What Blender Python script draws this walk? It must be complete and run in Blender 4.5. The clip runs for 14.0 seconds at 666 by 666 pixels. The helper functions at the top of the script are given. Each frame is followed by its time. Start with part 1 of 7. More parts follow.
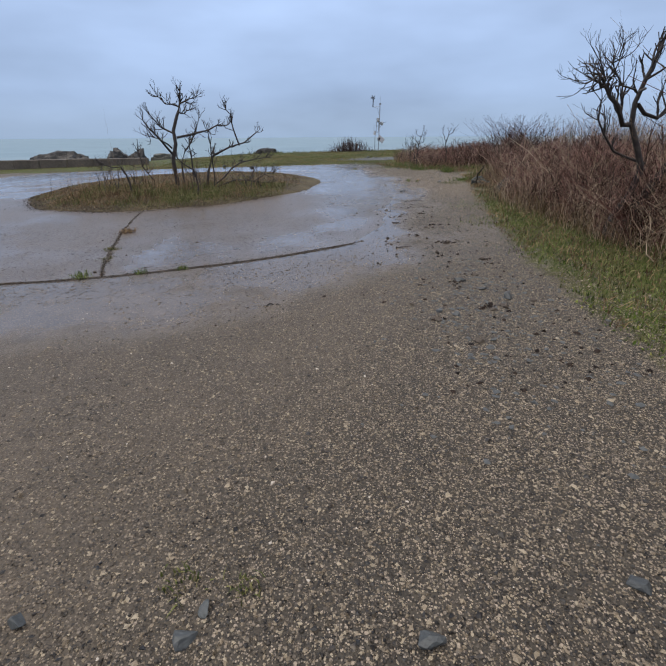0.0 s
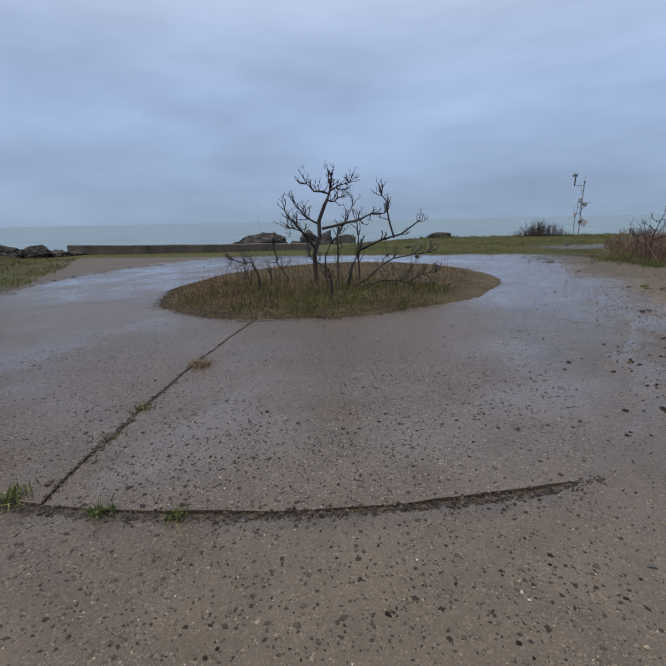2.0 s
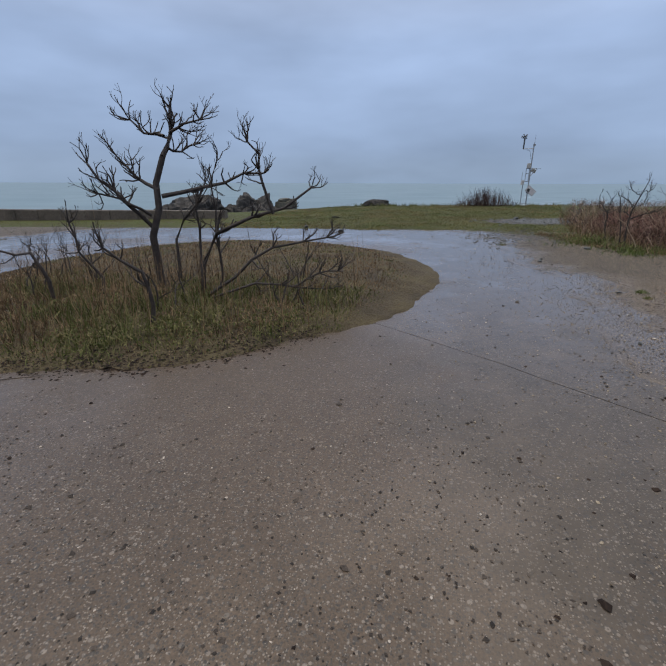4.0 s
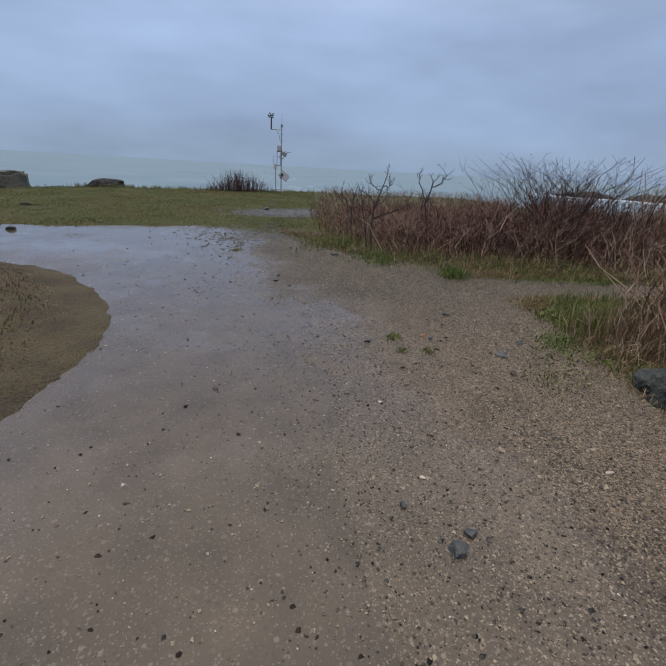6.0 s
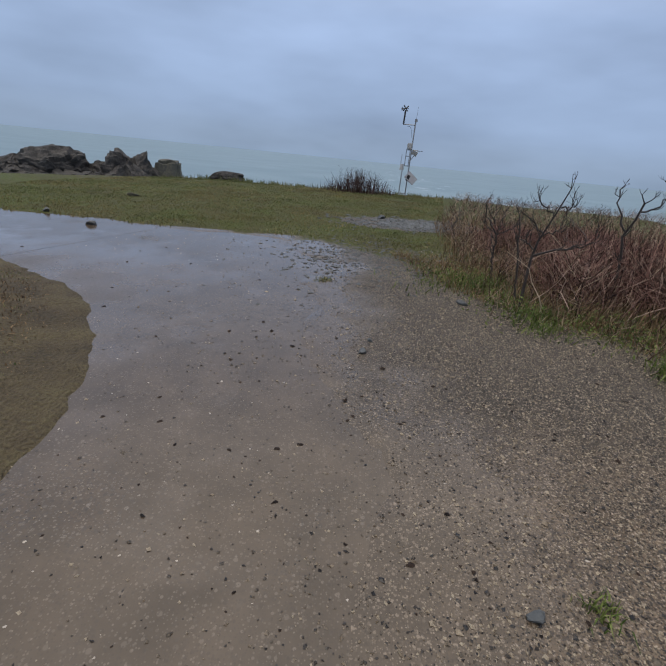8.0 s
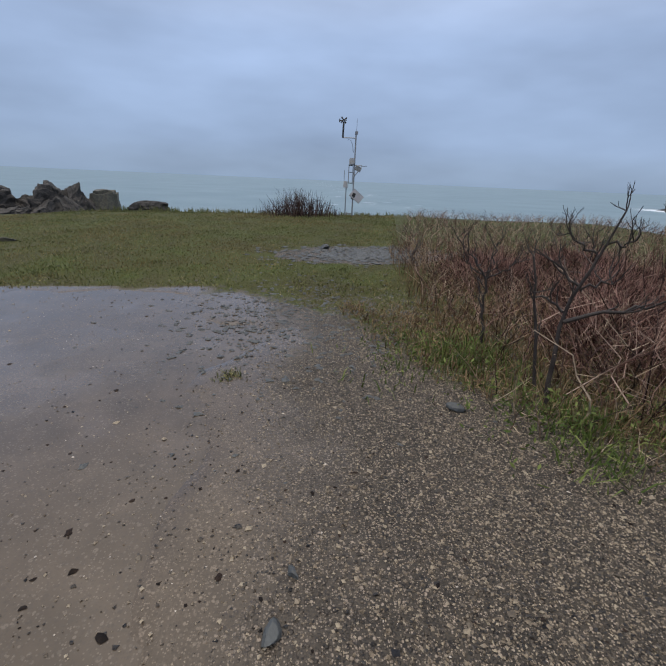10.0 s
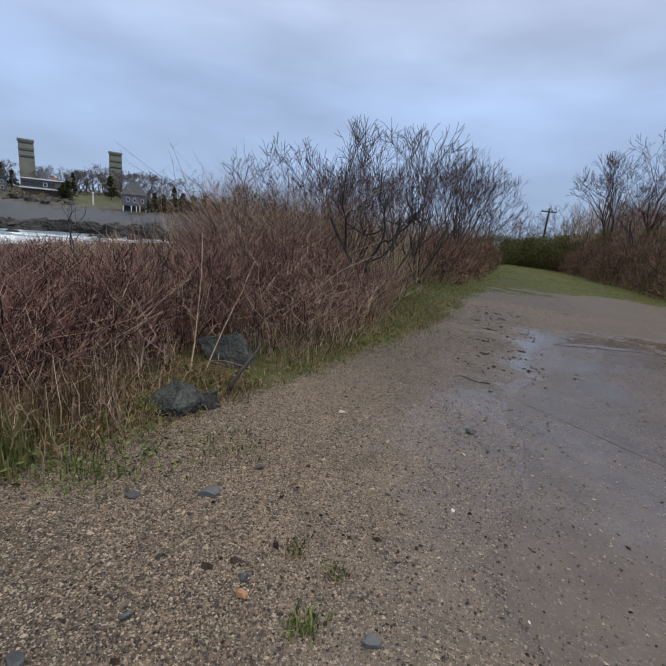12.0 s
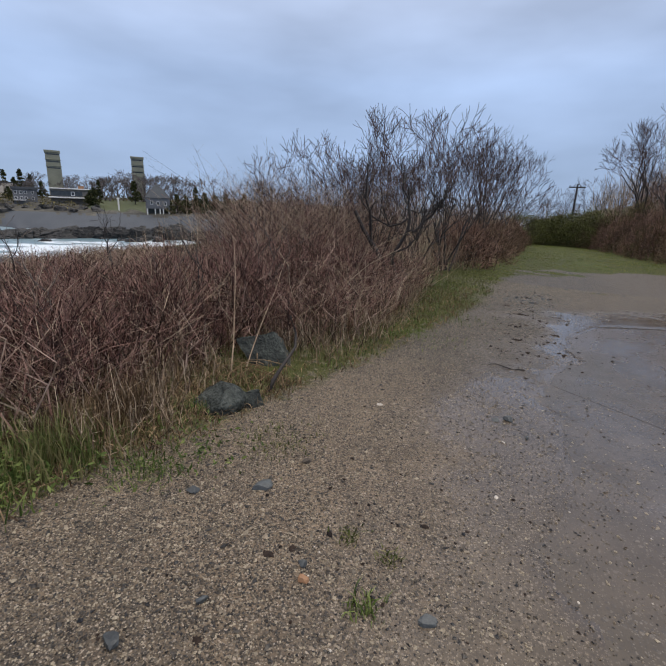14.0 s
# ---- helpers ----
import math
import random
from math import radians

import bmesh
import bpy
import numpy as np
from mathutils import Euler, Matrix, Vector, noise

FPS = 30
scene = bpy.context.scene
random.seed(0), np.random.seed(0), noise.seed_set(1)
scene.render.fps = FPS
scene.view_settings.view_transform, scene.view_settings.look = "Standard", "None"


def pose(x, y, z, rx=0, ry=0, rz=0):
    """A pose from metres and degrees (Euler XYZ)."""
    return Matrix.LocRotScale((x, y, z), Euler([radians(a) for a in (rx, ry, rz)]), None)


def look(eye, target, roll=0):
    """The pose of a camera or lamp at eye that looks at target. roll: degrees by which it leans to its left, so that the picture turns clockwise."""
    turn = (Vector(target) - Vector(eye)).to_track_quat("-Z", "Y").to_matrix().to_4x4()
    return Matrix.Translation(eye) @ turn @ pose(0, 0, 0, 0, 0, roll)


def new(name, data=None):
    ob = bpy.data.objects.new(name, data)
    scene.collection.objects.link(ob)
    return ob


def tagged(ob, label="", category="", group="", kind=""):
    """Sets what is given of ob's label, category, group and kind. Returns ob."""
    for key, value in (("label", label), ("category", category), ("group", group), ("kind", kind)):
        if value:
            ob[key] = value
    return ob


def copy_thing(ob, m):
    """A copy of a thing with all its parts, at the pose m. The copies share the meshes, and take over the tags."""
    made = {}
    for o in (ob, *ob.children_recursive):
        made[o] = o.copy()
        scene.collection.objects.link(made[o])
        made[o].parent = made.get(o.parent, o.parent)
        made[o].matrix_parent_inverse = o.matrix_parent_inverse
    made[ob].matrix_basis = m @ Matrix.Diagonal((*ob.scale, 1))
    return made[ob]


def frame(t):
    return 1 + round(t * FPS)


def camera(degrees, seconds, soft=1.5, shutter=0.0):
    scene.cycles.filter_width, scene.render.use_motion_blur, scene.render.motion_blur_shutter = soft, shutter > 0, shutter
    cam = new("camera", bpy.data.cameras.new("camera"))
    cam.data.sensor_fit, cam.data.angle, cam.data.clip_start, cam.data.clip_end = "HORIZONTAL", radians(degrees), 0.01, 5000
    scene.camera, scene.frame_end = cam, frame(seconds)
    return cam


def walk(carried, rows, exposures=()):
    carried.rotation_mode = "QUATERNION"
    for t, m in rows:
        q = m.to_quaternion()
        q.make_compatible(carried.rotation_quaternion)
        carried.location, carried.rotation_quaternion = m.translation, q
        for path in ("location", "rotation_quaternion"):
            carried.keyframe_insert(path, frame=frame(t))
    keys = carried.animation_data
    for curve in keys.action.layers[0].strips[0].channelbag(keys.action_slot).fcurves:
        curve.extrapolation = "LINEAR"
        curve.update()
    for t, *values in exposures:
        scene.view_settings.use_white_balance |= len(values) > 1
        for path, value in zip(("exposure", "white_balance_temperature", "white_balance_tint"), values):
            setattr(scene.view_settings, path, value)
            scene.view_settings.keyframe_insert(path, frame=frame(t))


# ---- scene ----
cam = camera(75.8, 14.0)
METRES, EYE, TILT, LEAN, TURN = 16.1, 1.5, 1.16, -1.33, 0.0
ROWS = [
    (0.0, 0.0, 0.0, 0.0, -0.79, -25.87, 1.62),
    (0.5, -0.0038, 0.0512, 0.0001, 5.02, -25.58, -2.2),
    (1.0, -0.0002, 0.107, 0.0023, -0.11, -20.21, 1.17),
    (1.5, -0.0077, 0.1562, 0.0001, 14.79, -20.99, -0.8),
    (2.0, -0.0084, 0.2119, 0.0059, 21.66, -15.37, 2.77),
    (2.5, -0.0163, 0.2597, 0.0078, 35.5, -13.93, 2.05),
    (3.0, -0.0118, 0.3219, 0.0059, 21.64, -15.14, 3.03),
    (3.5, -0.0136, 0.3755, 0.0024, 19.25, -18.47, 1.9),
    (6.0, 0.0551, 0.5986, 0.0025, -13.25, -22.54, -2.07),
    (6.5, 0.0643, 0.6331, 0.0015, -4.89, -22.84, -5.08),
    (7.0, 0.0752, 0.6726, 0.0013, -5.08, -22.63, -2.92),
    (7.5, 0.0785, 0.7073, 0.0009, 3.11, -23.65, -3.98),
    (10.0, 0.0971, 0.8727, -0.0009, -3.7, -20.95, -1.14),
    (10.5, 0.1144, 0.8955, 0.0001, -26.56, -19.61, -2.33),
    (11.0, 0.1363, 0.9014, -0.001, -66.02, -17.45, -4.11),
    (11.5, 0.1425, 0.8934, -0.0004, -123.03, -13.2, -5.29),
    (12.0, 0.1202, 0.8884, -0.0, -160.55, -13.67, -7.17),
    (12.5, 0.1171, 0.8923, 0.003, -168.52, -14.4, -4.37),
    (13.0, 0.1228, 0.8951, 0.0023, -163.09, -15.31, -4.49),
    (13.5, 0.1228, 0.8952, 0.003, -159.58, -16.09, -4.13),
    (14.0, 0.1233, 0.8953, 0.0037, -157.9, -15.11, -3.67),
]
walk(cam, [(t, pose(0, 0, EYE, TILT, LEAN, TURN) @ pose(METRES * x, METRES * y, METRES * z, 90 + pitch, roll, yaw)) for t, x, y, z, yaw, pitch, roll in ROWS], [(0.0, 0.26), (0.5, 0.24), (1.0, 0.12), (1.6, 0.0), (2.2, -0.09), (8.0, -0.08), (10.5, -0.02), (11.5, 0.02), (12.1, 0.12), (13.0, 0.14), (14.0, 0.09)])

# ---- light ----
world = bpy.data.worlds.new("overcast")
scene.world = world
world.use_nodes = True
wn, wl = world.node_tree.nodes, world.node_tree.links
wn.clear()


def wnode(kind, **kw):
    n = wn.new(kind)
    for k, v in kw.items():
        setattr(n, k, v)
    return n


w_out, w_bg = wnode("ShaderNodeOutputWorld"), wnode("ShaderNodeBackground")
w_sky = wnode("ShaderNodeTexSky", sky_type="NISHITA", sun_disc=False, sun_elevation=radians(56), sun_rotation=radians(250))
w_co, w_sep = wnode("ShaderNodeTexCoord"), wnode("ShaderNodeSeparateXYZ")
w_ramp = wnode("ShaderNodeValToRGB")
w_map, w_no, w_cl = wnode("ShaderNodeMapping"), wnode("ShaderNodeTexNoise"), wnode("ShaderNodeMapRange")
w_mul, w_mix = wnode("ShaderNodeMix", data_type="RGBA", blend_type="MULTIPLY"), wnode("ShaderNodeMix", data_type="RGBA")
w_str = wnode("ShaderNodeMix", data_type="RGBA", blend_type="MULTIPLY")
w_str.inputs[0].default_value = 1
w_str.inputs[7].default_value = (0.1, 0.1, 0.1, 1)
w_mul.inputs[0].default_value = 1
w_mix.inputs[0].default_value = 0.93
w_no.inputs["Scale"].default_value, w_no.inputs["Detail"].default_value, w_no.inputs["Roughness"].default_value = 2.1, 4, 0.5
w_map.inputs["Scale"].default_value = (1, 1, 3.2)
for i, v in ((1, 0.3), (2, 0.72), (3, 0.8), (4, 1.2)):
    w_cl.inputs[i].default_value = v
ramp = w_ramp.color_ramp
ramp.elements[0].position, ramp.elements[0].color = 0.0, (0.31, 0.42, 0.595, 1)
ramp.elements[1].position, ramp.elements[1].color = 1.0, (1.75, 1.62, 1.5, 1)
for p, c in ((0.07, (0.32, 0.43, 0.64, 1)), (0.25, (0.41, 0.54, 0.80, 1)), (0.5, (0.6, 0.68, 0.88, 1)), (0.72, (1.3, 1.24, 1.2, 1))):
    ramp.elements.new(p).color = c
wl.new(w_co.outputs["Generated"], w_sep.inputs[0])
wl.new(w_sep.outputs["Z"], w_ramp.inputs[0])
wl.new(w_co.outputs["Generated"], w_map.inputs[0])
wl.new(w_map.outputs[0], w_no.inputs["Vector"])
wl.new(w_no.outputs[0], w_cl.inputs[0])
wl.new(w_ramp.outputs[0], w_mul.inputs[6])
wl.new(w_cl.outputs[0], w_mul.inputs[7])
wl.new(w_sky.outputs[0], w_str.inputs[6])
wl.new(w_str.outputs[2], w_mix.inputs[6])
wl.new(w_mul.outputs[2], w_mix.inputs[7])
wl.new(w_mix.outputs[2], w_bg.inputs[0])
wl.new(w_bg.outputs[0], w_out.inputs[0])

sun = new("sun", bpy.data.lights.new("sun", "SUN"))
sun.data.energy, sun.data.angle, sun.data.color = 0.95, radians(40), (1.0, 0.94, 0.86)
sun.matrix_world = look((0, 0, 30), (19, 7, 0))

# ---- materials ----


def shader(name, cols, scale=8.0, rough=0.8, fine=60.0, bump=0.3, dist=0.02, island=0.0, rnd=0.0, metal=0.0, spec=0.5, stops=None, trans=0.0):
    """A surface of two or more colours mixed by coarse and fine noise, with relief; island and rnd vary the tone from piece to piece."""
    m = bpy.data.materials.new(name)
    m.use_nodes = True
    n, l = m.node_tree.nodes, m.node_tree.links
    b = n["Principled BSDF"]
    co = n.new("ShaderNodeTexCoord")
    geo = n.new("ShaderNodeNewGeometry")
    a, f = n.new("ShaderNodeTexNoise"), n.new("ShaderNodeTexNoise")
    for t, s in ((a, scale), (f, fine)):
        t.inputs["Scale"].default_value, t.inputs["Detail"].default_value = s, 4
        l.new(geo.outputs["Position"], t.inputs["Vector"])
    mixv = n.new("ShaderNodeMix")
    mixv.inputs[0].default_value = 0.45
    l.new(a.outputs[0], mixv.inputs[2])
    l.new(f.outputs[0], mixv.inputs[3])
    val = mixv.outputs[0]
    if island or rnd:
        src = geo.outputs["Random Per Island"]
        if rnd:
            src = n.new("ShaderNodeObjectInfo").outputs["Random"]
        mr = n.new("ShaderNodeMapRange")
        k = max(island, rnd)
        mr.inputs[3].default_value, mr.inputs[4].default_value = -k, k
        l.new(src, mr.inputs[0])
        add = n.new("ShaderNodeMath")
        l.new(val, add.inputs[0])
        l.new(mr.outputs[0], add.inputs[1])
        val = add.outputs[0]
    r = n.new("ShaderNodeValToRGB")
    e = r.color_ramp.elements
    pos = stops or [0.3 + 0.4 * i / (len(cols) - 1) for i in range(len(cols))]
    e[0].position, e[0].color = pos[0], (*cols[0], 1)
    e[1].position, e[1].color = pos[-1], (*cols[-1], 1)
    for p, c in list(zip(pos, cols))[1:-1]:
        e.new(p).color = (*c, 1)
    l.new(val, r.inputs[0])
    l.new(r.outputs[0], b.inputs["Base Color"])
    rr = n.new("ShaderNodeMapRange")
    rr.inputs[3].default_value, rr.inputs[4].default_value = max(0.02, rough - 0.12), min(1, rough + 0.12)
    l.new(a.outputs[0], rr.inputs[0])
    l.new(rr.outputs[0], b.inputs["Roughness"])
    b.inputs["Metallic"].default_value = metal
    b.inputs["Specular IOR Level"].default_value = spec
    if bump:
        bp = n.new("ShaderNodeBump")
        bp.inputs["Strength"].default_value, bp.inputs["Distance"].default_value = bump, dist
        l.new(f.outputs[0], bp.inputs["Height"])
        l.new(bp.outputs[0], b.inputs["Normal"])
    return m


def ground_material(name, wet_base, concrete=False):
    """Wet stony ground: sand, small stones from cell noise, grass soil by the vertex field 'green', water film by the field 'wet'."""
    m = bpy.data.materials.new(name)
    m.use_nodes = True
    n, l = m.node_tree.nodes, m.node_tree.links
    b = n["Principled BSDF"]
    geo = n.new("ShaderNodeNewGeometry")
    pos = geo.outputs["Position"]

    def noise_tex(scale, detail=4, rough=0.55):
        t = n.new("ShaderNodeTexNoise")
        t.inputs["Scale"].default_value, t.inputs["Detail"].default_value, t.inputs["Roughness"].default_value = scale, detail, rough
        l.new(pos, t.inputs["Vector"])
        return t.outputs[0]

    def ramp2(src, p0, c0, p1, c1, mid=None):
        r = n.new("ShaderNodeValToRGB")
        e = r.color_ramp.elements
        e[0].position, e[0].color, e[1].position, e[1].color = p0, (*c0, 1), p1, (*c1, 1)
        if mid:
            e.new(mid[0]).color = (*mid[1], 1)
        l.new(src, r.inputs[0])
        return r.outputs[0]

    def mixc(fac, a, c, mode="MIX"):
        x = n.new("ShaderNodeMix")
        x.data_type, x.blend_type = "RGBA", mode
        if isinstance(fac, float):
            x.inputs[0].default_value = fac
        else:
            l.new(fac, x.inputs[0])
        l.new(a, x.inputs[6])
        l.new(c, x.inputs[7])
        return x.outputs[2]

    def rng(src, a, c, d, e):
        x = n.new("ShaderNodeMapRange")
        for i, v in enumerate((a, c, d, e)):
            x.inputs[i + 1].default_value = v
        l.new(src, x.inputs[0])
        return x.outputs[0]

    def mul(a, c):
        x = n.new("ShaderNodeMath")
        x.operation = "MULTIPLY"
        l.new(a, x.inputs[0])
        if isinstance(c, float):
            x.inputs[1].default_value = c
        else:
            l.new(c, x.inputs[1])
        return x.outputs[0]

    def field(key):
        x = n.new("ShaderNodeAttribute")
        x.attribute_name = key
        return x.outputs["Fac"]

    def cells(scale, feature="F1"):
        v = n.new("ShaderNodeTexVoronoi")
        v.inputs["Scale"].default_value = scale
        v.inputs["Randomness"].default_value = 1
        l.new(pos, v.inputs["Vector"])
        return v

    big, mid, fine = noise_tex(0.55), noise_tex(3.5), noise_tex(90, 3)
    if concrete:
        col = mixc(0.5, ramp2(big, 0.3, (0.06, 0.042, 0.028), 0.7, (0.1, 0.072, 0.05)), ramp2(mid, 0.3, (0.06, 0.042, 0.029), 0.7, (0.1, 0.073, 0.051)))
    else:
        col = mixc(0.5, ramp2(big, 0.3, (0.043, 0.034, 0.024), 0.7, (0.075, 0.059, 0.042)), ramp2(mid, 0.3, (0.036, 0.029, 0.021), 0.7, (0.077, 0.062, 0.045)))
    if not concrete:
        # darker where stony: wet soil, plus shade between stones put into the colour
        col = mixc(rng(field("stony"), 0.35, 0.95, 0.0, 0.7), col, ramp2(mid, 0.3, (0.016, 0.013, 0.0095), 0.7, (0.038, 0.031, 0.022)))
        col = mixc(rng(mul(field("pale"), rng(noise_tex(1.6, 5), 0.3, 0.7, 0.6, 1.4)), 0.1, 0.9, 0.0, 1.0), col, ramp2(mid, 0.3, (0.115, 0.083, 0.054), 0.7, (0.185, 0.136, 0.09)))
        col = mixc(rng(field("stony"), 0.05, 0.6, 0.45, 0.0), col, ramp2(mid, 0.3, (0.058, 0.046, 0.035), 0.7, (0.1, 0.079, 0.061)))
    # grain contrast; shade of the tiny hollows is put into the colour
    col = mixc(0.5, col, ramp2(fine, 0.25, (0.1, 0.1, 0.1), 0.75, (1.95, 1.92, 1.88)), "MULTIPLY")
    if concrete:
        sandy = rng(mul(field("sandy"), rng(noise_tex(2.2, 5), 0.3, 0.7, 0.5, 1.5)), 0.3, 0.8, 0.0, 1.0)
        col = mixc(sandy, col, ramp2(mid, 0.3, (0.046, 0.037, 0.028), 0.7, (0.08, 0.064, 0.048)))
    heights = []
    for scale, keep, share in (((30.0, 0.36, 0.45), (55.0, 0.4, 0.65), (110.0, 0.46, 0.8)) if concrete else ((26.0, 0.30, 0.5), (62.0, 0.47, 0.85), (130.0, 0.5, 0.9))):
        v = cells(scale)
        shape = rng(v.outputs["Distance"], keep - 0.1, keep, 1.0, 0.0)
        sep = n.new("ShaderNodeSeparateColor")
        l.new(v.outputs["Color"], sep.inputs[0])
        stone = ramp2(sep.outputs[0], 0.0, (0.006, 0.006, 0.006), 1.0, (0.4, 0.33, 0.26), (0.55, (0.05, 0.04, 0.031)))
        pick = rng(sep.outputs[1], 1 - share, 1 - share + 0.05, 0.0, 1.0)
        amount = mul(mul(shape, pick), rng(field("stony"), 0, 1, 0.32 if scale > 30 else 0.3, 1.0))
        if concrete:
            stone = ramp2(sep.outputs[0], 0.0, (0.022, 0.022, 0.022), 1.0, (0.26, 0.225, 0.19), (0.6, (0.06, 0.053, 0.047)))
        col = mixc(mul(amount, 0.9), col, stone)
        heights.append(mul(amount, 26.0 / scale))
    green = field("green")
    sharp = rng(mul(green, rng(noise_tex(7.0), 0.3, 0.7, 0.55, 1.5)), 0.42, 0.7, 0.0, 1.0)
    soil = mixc(mid, ramp2(fine, 0.3, (0.026, 0.028, 0.01), 0.7, (0.105, 0.11, 0.036)), ramp2(noise_tex(1.3), 0.36, (0.072, 0.062, 0.032), 0.66, (0.075, 0.105, 0.028)))
    col = mixc(sharp, col, soil)
    wet = rng(mul(field("wet"), rng(noise_tex(1.1, 5), 0.3, 0.62, 0.35, 1.3)), 0.15, 0.75, 0.0, 1.0)
    col = mixc(mul(wet, 0.5), col, ramp2(mid, 0.3, (0.085, 0.066, 0.05), 0.7, (0.125, 0.097, 0.074)))
    l.new(col, b.inputs["Base Color"])
    l.new(rng(wet, 0, 1, wet_base, 0.1), b.inputs["Roughness"])
    if concrete:
        b.inputs["Coat Roughness"].default_value = 0.14
        l.new(mul(rng(wet, 0, 1, 0.06, 0.7), rng(sandy, 0, 1, 1.0, 0.0)), b.inputs["Coat Weight"])
    l.new(mul(rng(wet, 0, 1, 0.46, 0.5), rng(sharp, 0, 1, 1.0, 0.12)), b.inputs["Specular IOR Level"])
    add = n.new("ShaderNodeMath")
    l.new(heights[0], add.inputs[0])
    l.new(heights[1], add.inputs[1])
    add2 = n.new("ShaderNodeMath")
    l.new(add.outputs[0], add2.inputs[0])
    l.new(mul(fine, 0.35), add2.inputs[1])
    bp = n.new("ShaderNodeBump")
    bp.inputs["Distance"].default_value = 0.02
    l.new(rng(wet, 0, 1, 1.0 if not concrete else 0.22, 0.05), bp.inputs["Strength"])
    l.new(add2.outputs[0], bp.inputs["Height"])
    l.new(bp.outputs[0], b.inputs["Normal"])
    return m


M_GROUND = ground_material("wet_gravel", 0.62)
M_SLAB = ground_material("wet_concrete", 0.38, True)
M_PEBBLE = shader("pebble", [(0.008, 0.008, 0.009), (0.034, 0.027, 0.021), (0.1, 0.08, 0.056), (0.19, 0.15, 0.105), (0.31, 0.262, 0.19)], 30, 0.42, 200, 0.15, 0.004, island=0.42, stops=[0.1, 0.32, 0.52, 0.7, 0.9])
M_SLATE = shader("dark_slate", [(0.03, 0.034, 0.038), (0.075, 0.085, 0.09)], 9, 0.5, 70, 0.3, 0.01, rnd=0.1)
M_STONE_PALE = shader("pale_stone", [(0.34, 0.3, 0.26), (0.55, 0.5, 0.44)], 20, 0.6, 120, 0.2, 0.005)
M_STONE_RUST = shader("rusty_stone", [(0.2, 0.1, 0.05), (0.34, 0.19, 0.1)], 20, 0.6, 120, 0.2, 0.005)
M_CINDER = shader("dark_brown_stone", [(0.014, 0.012, 0.011), (0.045, 0.036, 0.03), (0.085, 0.07, 0.058)], 30, 0.7, 150, 0.4, 0.006, island=0.2, spec=0.3)
M_BOULDER = shader("dark_boulder", [(0.008, 0.01, 0.01), (0.034, 0.04, 0.038), (0.095, 0.105, 0.096)], 5, 0.6, 40, 0.7, 0.03, spec=0.22)
M_ROCK = shader("shore_rock", [(0.012, 0.012, 0.013), (0.045, 0.043, 0.042), (0.12, 0.11, 0.098)], 0.8, 0.65, 5, 1.0, 0.2, spec=0.3)
M_BLOCKROCK = shader("lichened_rock", [(0.03, 0.032, 0.028), (0.085, 0.083, 0.068), (0.17, 0.155, 0.115)], 3, 0.75, 22, 0.6, 0.05)
M_BARK = shader("dark_bark", [(0.01, 0.008, 0.008), (0.03, 0.024, 0.023), (0.07, 0.06, 0.056)], 14, 0.7, 120, 0.4, 0.006)
M_BARK_PALE = shader("grey_bark", [(0.05, 0.04, 0.035), (0.12, 0.1, 0.09), (0.2, 0.17, 0.15)], 14, 0.8, 120, 0.4, 0.006)
M_TWIG = shader("bare_twig", [(0.02, 0.012, 0.012), (0.06, 0.036, 0.032), (0.12, 0.08, 0.068)], 6, 0.75, 40, 0, island=0.2, spec=0.15)
M_CANE = shader("red_brown_cane", [(0.015, 0.009, 0.009), (0.108, 0.05, 0.042), (0.245, 0.14, 0.112), (0.5, 0.375, 0.305)], 1.2, 0.7, 9, 0, island=0.4, stops=[0.2, 0.45, 0.62, 0.85], spec=0.15)
M_CANE_GREY = shader("grey_brown_cane", [(0.026, 0.018, 0.014), (0.15, 0.106, 0.076), (0.32, 0.24, 0.172), (0.48, 0.39, 0.29)], 1.2, 0.7, 9, 0, island=0.4, stops=[0.2, 0.45, 0.62, 0.85], spec=0.15)
M_STRAW = shader("dry_grass", [(0.065, 0.042, 0.026), (0.15, 0.1, 0.058), (0.3, 0.215, 0.13)], 2, 0.75, 20, 0, island=0.25, spec=0.15)
M_GRASS = shader("green_grass", [(0.045, 0.058, 0.018), (0.1, 0.12, 0.036), (0.21, 0.19, 0.09)], 1.2, 0.6, 9, 0, island=0.25, spec=0.15)
M_LUSH = shader("lush_grass", [(0.042, 0.07, 0.017), (0.088, 0.125, 0.032), (0.17, 0.205, 0.065)], 2, 0.55, 9, 0, island=0.25, spec=0.15)
M_FIELD_DRY = shader("yellowed_grass", [(0.08, 0.07, 0.03), (0.17, 0.145, 0.065), (0.3, 0.25, 0.13)], 0.8, 0.7, 6, 0, island=0.14, spec=0.15)
M_FIELD = shader("short_worn_grass", [(0.06, 0.075, 0.027), (0.13, 0.145, 0.055), (0.26, 0.245, 0.125)], 0.8, 0.7, 6, 0, island=0.14, spec=0.15)
M_LEAF = shader("spring_leaf", [(0.06, 0.068, 0.018), (0.125, 0.128, 0.034), (0.2, 0.185, 0.06)], 1.5, 0.6, 9, 0, island=0.25, spec=0.15)
M_LEAF_DARK = shader("dark_leaf", [(0.015, 0.02, 0.008), (0.04, 0.048, 0.018), (0.085, 0.085, 0.03)], 1.5, 0.6, 9, 0, island=0.25, spec=0.15)
M_LEAF_DEAD = shader("dead_leaf", [(0.008, 0.006, 0.006), (0.034, 0.023, 0.018)], 20, 0.7, 80, 0, island=0.2, spec=0.15)
M_REEF = shader("wet_reef_rock", [(0.012, 0.012, 0.014), (0.035, 0.035, 0.036), (0.085, 0.08, 0.074)], 0.5, 0.6, 5, 0.9, 0.3, spec=0.3)
